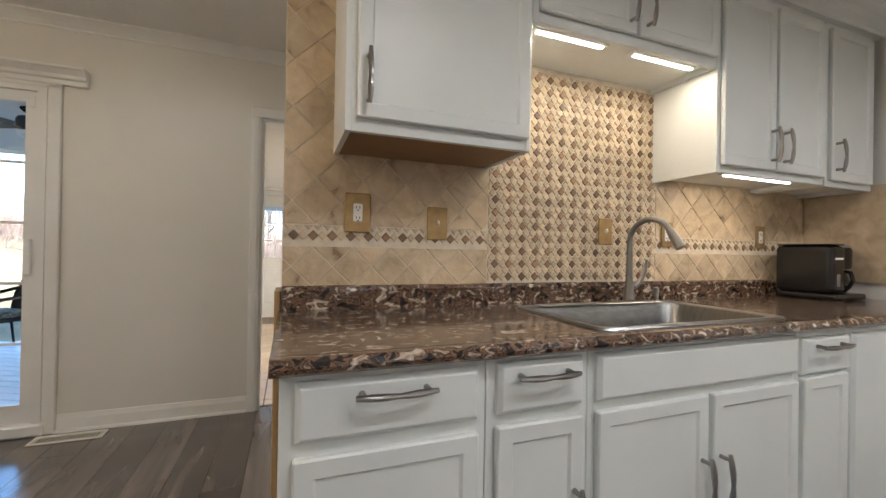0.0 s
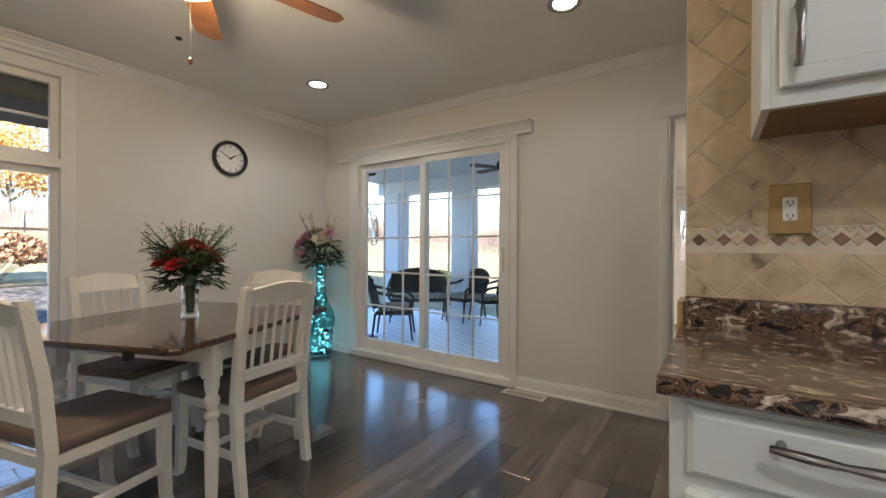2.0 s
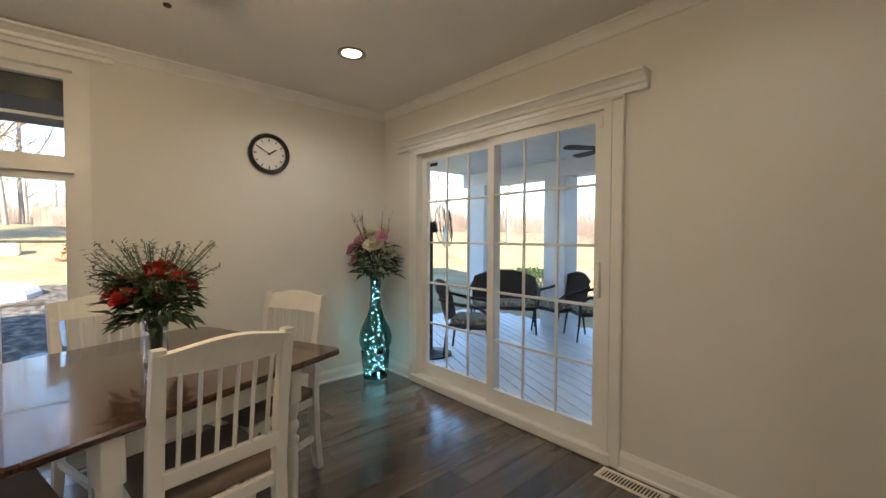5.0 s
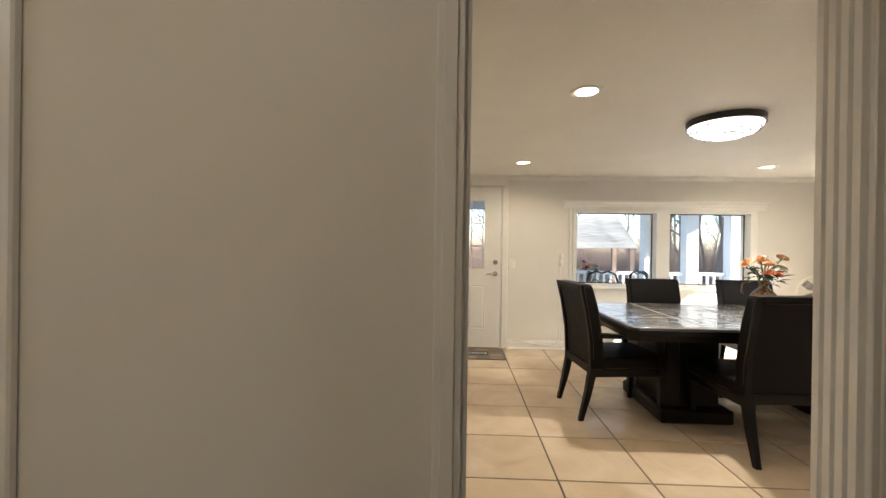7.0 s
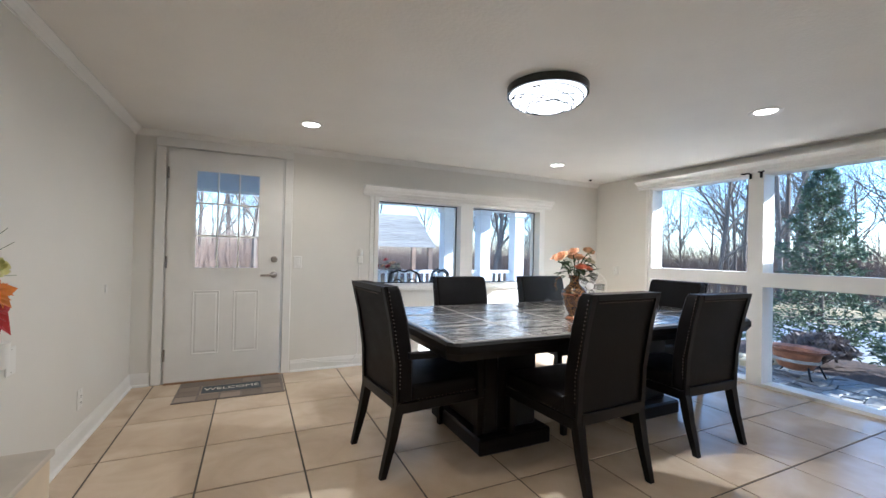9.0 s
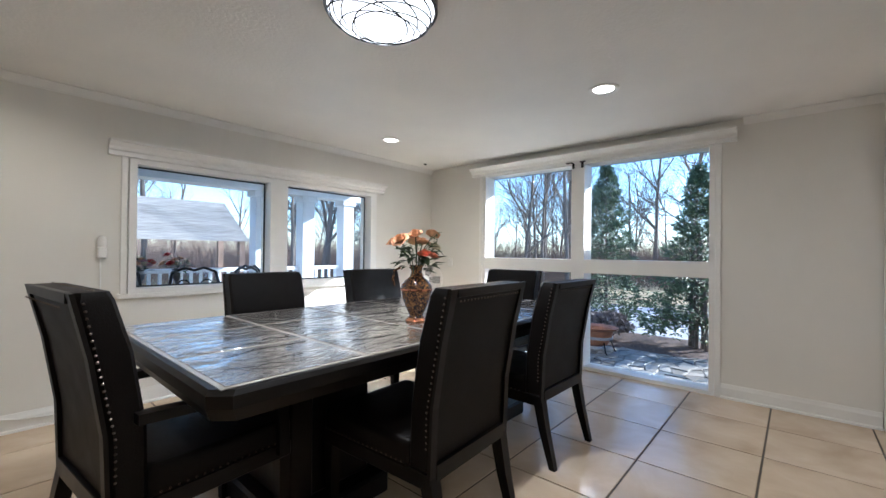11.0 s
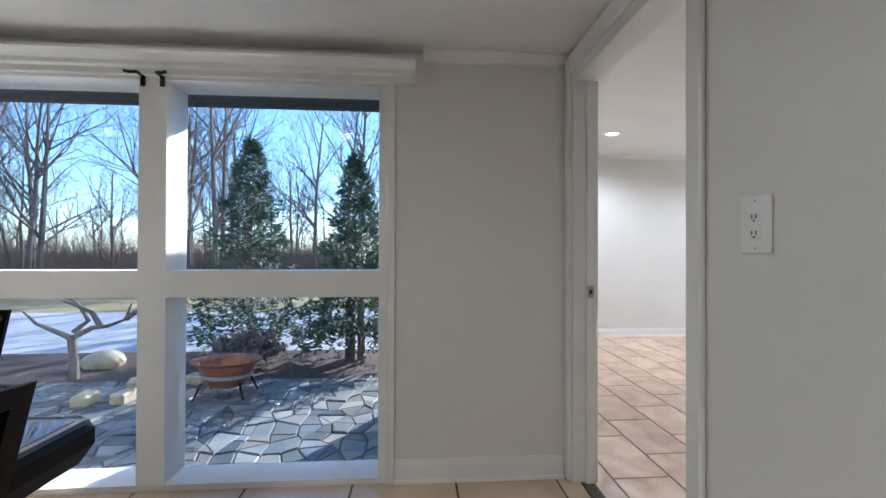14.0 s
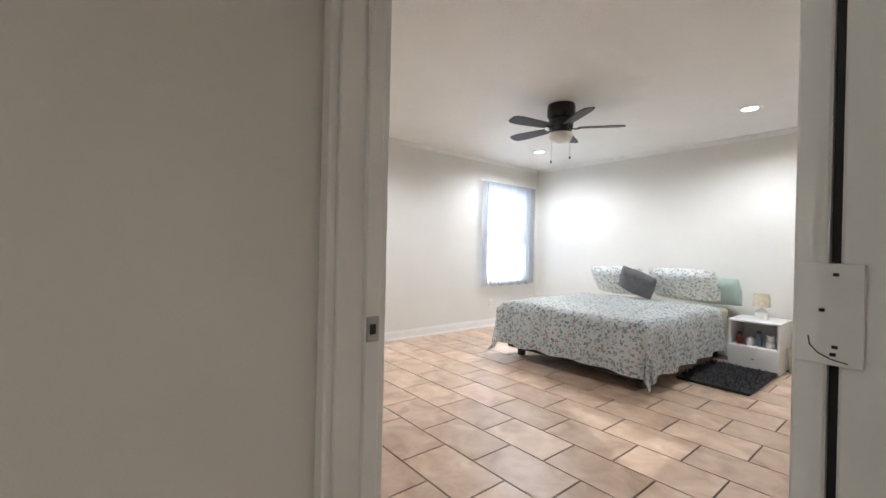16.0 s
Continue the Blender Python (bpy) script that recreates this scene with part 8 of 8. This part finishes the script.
mf = Matrix.Translation((-3.57, 3.82, 1.50)) @ Vector((0.75, 0.65, 0.1)).to_track_quat("Z", "Y").to_matrix().to_4x4()
cg = bmesh.new()
for r, zz in ((0.28, 0.0), (0.27, 0.06), (0.18, 0.09), (0.08, 0.10), (0.18, -0.07)):
    tube([(r * math.cos(2 * math.pi * i / 28), r * math.sin(2 * math.pi * i / 28), zz) for i in range(29)], 0.004, 4, cg, closed=False)
for k in range(20):
    a = 2 * math.pi * k / 20
    tube([(q * math.cos(a), q * math.sin(a), zz) for q, zz in ((0.05, 0.10), (0.18, 0.09), (0.27, 0.06), (0.28, 0.0), (0.18, -0.07))], 0.002, 4, cg, closed=False)
part("cage", turned(cg, mf), M_IRON, pf)
for k in range(3):
    part("blade", turned(box(0.04, 0.25, -0.06, 0.06, 0.0, 0.006, 0.002), mf @ pose(0, 0, 0.02, 15, 0, 120 * k)), M_STEEL, pf)
structure("floor_deck", box(-6.2, -0.53, 2.91, 6.65, GZ - 0.02, -0.146), M_DARK)


# ---- pieces: wall tiles, floor planks, floor tiles, flagstones, deck boards ----
TILED = structure("wall_tiling", box(0.462, 3.398, YB - 0.001, YB + 0.0055, 1.0, KZ - 0.14), M_GROUT)


def diag_field(x0, x1, z0, z1, d, u0=0.0, w0=0.0):
    """Square tiles set on their corners, d from corner to corner, cut at the field's edges."""
    g = 0.0026
    n = 0
    i0, i1 = int((x0 - u0) / d) - 1, int((x1 - u0) / d) + 2
    k0, k1 = int((z0 - w0) / d) - 1, int((z1 - w0) / d) + 2
    for half in (0, 0.5):
        for i in range(i0, i1):
            for k in range(k0, k1):
                cx, cz = u0 + (i + half) * d, w0 + (k + half) * d
                h = d / 2 - g
                poly = clip_poly([(cx - h, cz), (cx, cz - h), (cx + h, cz), (cx, cz + h)], x0, x1, z0, z1)
                if len(poly) < 3:
                    continue
                area = abs(sum(poly[q - 1][0] * poly[q][1] - poly[q][0] * poly[q - 1][1] for q in range(len(poly)))) / 2
                if area < 0.0004:
                    continue
                lift = 0.0035 + 0.0015 * noise.noise(Vector((cx * 9, cz * 9, 0)))
                part("tile", slab(poly, lambda u, w, q: (u, YB - 0.001 - q, w), lift, 0.003), M_TILE, TILED)
                n += 1
    return n


diag_field(0.464, 1.258, 1.258, 2.44, 0.165, 0.49, 1.258)
diag_field(0.464, 1.258, 1.036, 1.178, 0.142, 0.49, 1.178)
diag_field(2.196, 3.396, 1.258, 1.56, 0.165, 2.20, 1.258)
diag_field(2.196, 3.396, 1.036, 1.178, 0.142, 2.20, 1.178)


def diamonds(x0, x1, z0, z1, px, pz, dark_every=None, names="mosaic_tile"):
    size = 0.019
    mesh = None
    light = bmesh.new()
    nx, nz = int((x1 - x0) / px), int((z1 - z0) / pz)
    px, pz = (x1 - x0) / nx, (z1 - z0) / nz
    dm = to_mesh(names, slab([(-size, 0), (0, -size), (size, 0), (0, size)], lambda u, w, q: (u, -q, w), 0.005, 0.002), M_MOS_D)
    for i in range(nx + 1):
        for k in range(nz):
            cx, cz = x0 + px * (i + 0.5), z0 + pz * (k + 0.5)
            if i < nx:
                ob = new(names, dm)
                ob.parent = TILED
                ob.matrix_basis = pose(cx, YB - 0.001, cz)
            for ox, oz in ((-px / 2, 0), (-px / 4, pz / 2), (-px * 0.75, pz / 2)):
                q = [(cx + ox - size * 0.8, cz + oz), (cx + ox, cz + oz - size * 0.95), (cx + ox + size * 0.8, cz + oz), (cx + ox, cz + oz + size * 0.95)]
                q = clip_poly(q, x0, x1, z0, z1)
                if len(q) >= 3:
                    slab(q, lambda u, w, d: (u, YB - 0.001 - d, w), 0.0045, 0.002, light)
    tagged(part("mosaic_chips", light, M_MOS_L, TILED, "cream stone mosaic chips"), kind="stuff")


diamonds(1.262, 2.190, 1.038, 1.964, 0.064, 0.052)
diamonds(0.464, 1.258, 1.182, 1.254, 0.062, 0.072)
diamonds(2.196, 3.396, 1.182, 1.254, 0.062, 0.072)
sb = box(3.386, 3.399, 0.0, YB - 0.008, 1.036, 1.56, 0.002)
structure("wall_tiling_side", sb, M_TILE)

# vinyl planks run along y
KF = bpy.data.objects["floor_kitchen"]
rp = random.Random(3)
pw, pl_ = 0.178, 1.22
plank = {}
count = 0
x = -3.45
while x < 3.38:
    y = -3.5 - rp.uniform(0, pl_)
    while y < 2.83:
        y0, y1 = max(y, -3.49), min(y + pl_, 2.835)
        if y1 - y0 > 0.05 and not (x > 0.5 and y0 > 1.3 and x > 1.4):
            key = round(y1 - y0, 3)
            if key not in plank:
                plank[key] = to_mesh("plank", box(0.0008, pw - 0.0008, 0.0008, key - 0.0008, -0.006, 0.0, 0.0012), M_PLANK_V)
            if count < 300:
                o = new("plank", plank[key])
                o.parent = KF
                o.matrix_basis = pose(x, y0, 0)
                count += 1
        y += pl_
    x += pw

# square dining tiles
DF = bpy.data.objects["floor_dining"]
dt = {}
px_, py_ = 0.508, 0.5145
xl = [-0.36] + [0.322 + px_ * k for k in range(-1, 10) if -0.36 < 0.322 + px_ * k < 4.86] + [4.86]
yl = [2.86] + [3.49 + py_ * k for k in range(-1, 8) if 2.9 < 3.49 + py_ * k < 6.92] + [6.93]
for a0, a1 in zip(xl, xl[1:]):
    for b0, b1 in zip(yl, yl[1:]):
        key = (round(a1 - a0, 3), round(b1 - b0, 3))
        if key not in dt:
            dt[key] = to_mesh("floor_tile", box(0.0045, key[0] - 0.0045, 0.0045, key[1] - 0.0045, -0.006, 0.0, 0.002), M_DTILE_V)
        o = new("floor_tile", dt[key])
        o.parent = DF
        o.matrix_basis = pose(a0, b0, 0)

# bedroom tiles in running bond
BF = bpy.data.objects["floor_bedroom"]
tl_, tw_ = 0.466, 0.3085
bt = {}
row = 0
y = 1.76 + tw_ * 3
while y > -2.2:
    x = 5.283 - 0.2335 * ((row - 3) % 2) - tl_ * 4
    while x < 8.2:
        a0, a1 = max(x, 3.56), min(x + tl_, 8.195)
        b0, b1 = max(y, -2.19), min(y + tw_, 2.80)
        if a1 - a0 > 0.03 and b1 - b0 > 0.03:
            key = (round(a1 - a0, 3), round(b1 - b0, 3))
            if key not in bt:
                bt[key] = to_mesh("floor_tile", box(0.004, key[0] - 0.004, 0.004, key[1] - 0.004, -0.007, 0.0, 0.002), M_BTILE_V)
            o = new("floor_tile", bt[key])
            o.parent = BF
            o.matrix_basis = pose(a0, b0, 0)
        x += tl_
    y -= tw_
    row += 1

# flagstones
FB = bpy.data.objects["ground_patio_bed"]
rg_ = random.Random(19)
nxf, nyf = 17, 32
far_stones, laid = bmesh.new(), 0
node = {(i, j): (5.08 + 2.86 * (i + rg_.uniform(-0.42, 0.42)) / nxf, 2.95 + 5.2 * (j + rg_.uniform(-0.42, 0.42)) / nyf) for i in range(nxf + 1) for j in range(nyf + 1)}
for i in range(nxf):
    for j in range(nyf):
        q = [node[i, j], node[i + 1, j], node[i + 1, j + 1], node[i, j + 1]]
        polys = [q] if rg_.random() < 0.84 else [[q[0], q[1], q[2]], [q[0], q[2], q[3]]] if rg_.random() < 0.5 else [[q[0], q[1], q[3]], [q[1], q[2], q[3]]]
        for p in polys:
            cx, cy = sum(a for a, _ in p) / len(p), sum(b_ for _, b_ in p) / len(p)
            p = [(cx + (a - cx) * 0.95, cy + (b_ - cy) * 0.95) for a, b_ in p]
            thick = 0.020 + rg_.uniform(0, 0.018)
            if laid < 300 and cx < 7.2 and cy < 6.9:
                part("flagstone", slab(p, lambda u, w, q: (u, w, EZ + 0.012 + q), thick, 0.010), M_SLATE_V, FB)
                laid += 1
            else:
                slab(p, lambda u, w, q: (u, w, EZ + 0.012 + q), thick, 0.010, far_stones)
tagged(part("flagstones_beyond", far_stones, M_SLATE_I, FB), kind="stuff")

# deck boards, laid on the slant
DK = bpy.data.objects["floor_deck"]
m_d = pose(-3.3, 4.8, 0, 0, 0, -25)
inv = m_d.inverted()
for k in range(-26, 27):
    lim = [t for t in [s * 0.05 for s in range(-90, 91)] if -6.15 < (m_d @ Vector((t, k * 0.14, 0))).x < -0.56 and 2.96 < (m_d @ Vector((t, k * 0.14, 0))).y < 6.6]
    if len(lim) > 2:
        part("deck_board", turned(box(lim[0], lim[-1], k * 0.14 - 0.066, k * 0.14 + 0.066, -0.145, -0.12, 0.003), m_d), M_DECK, DK)
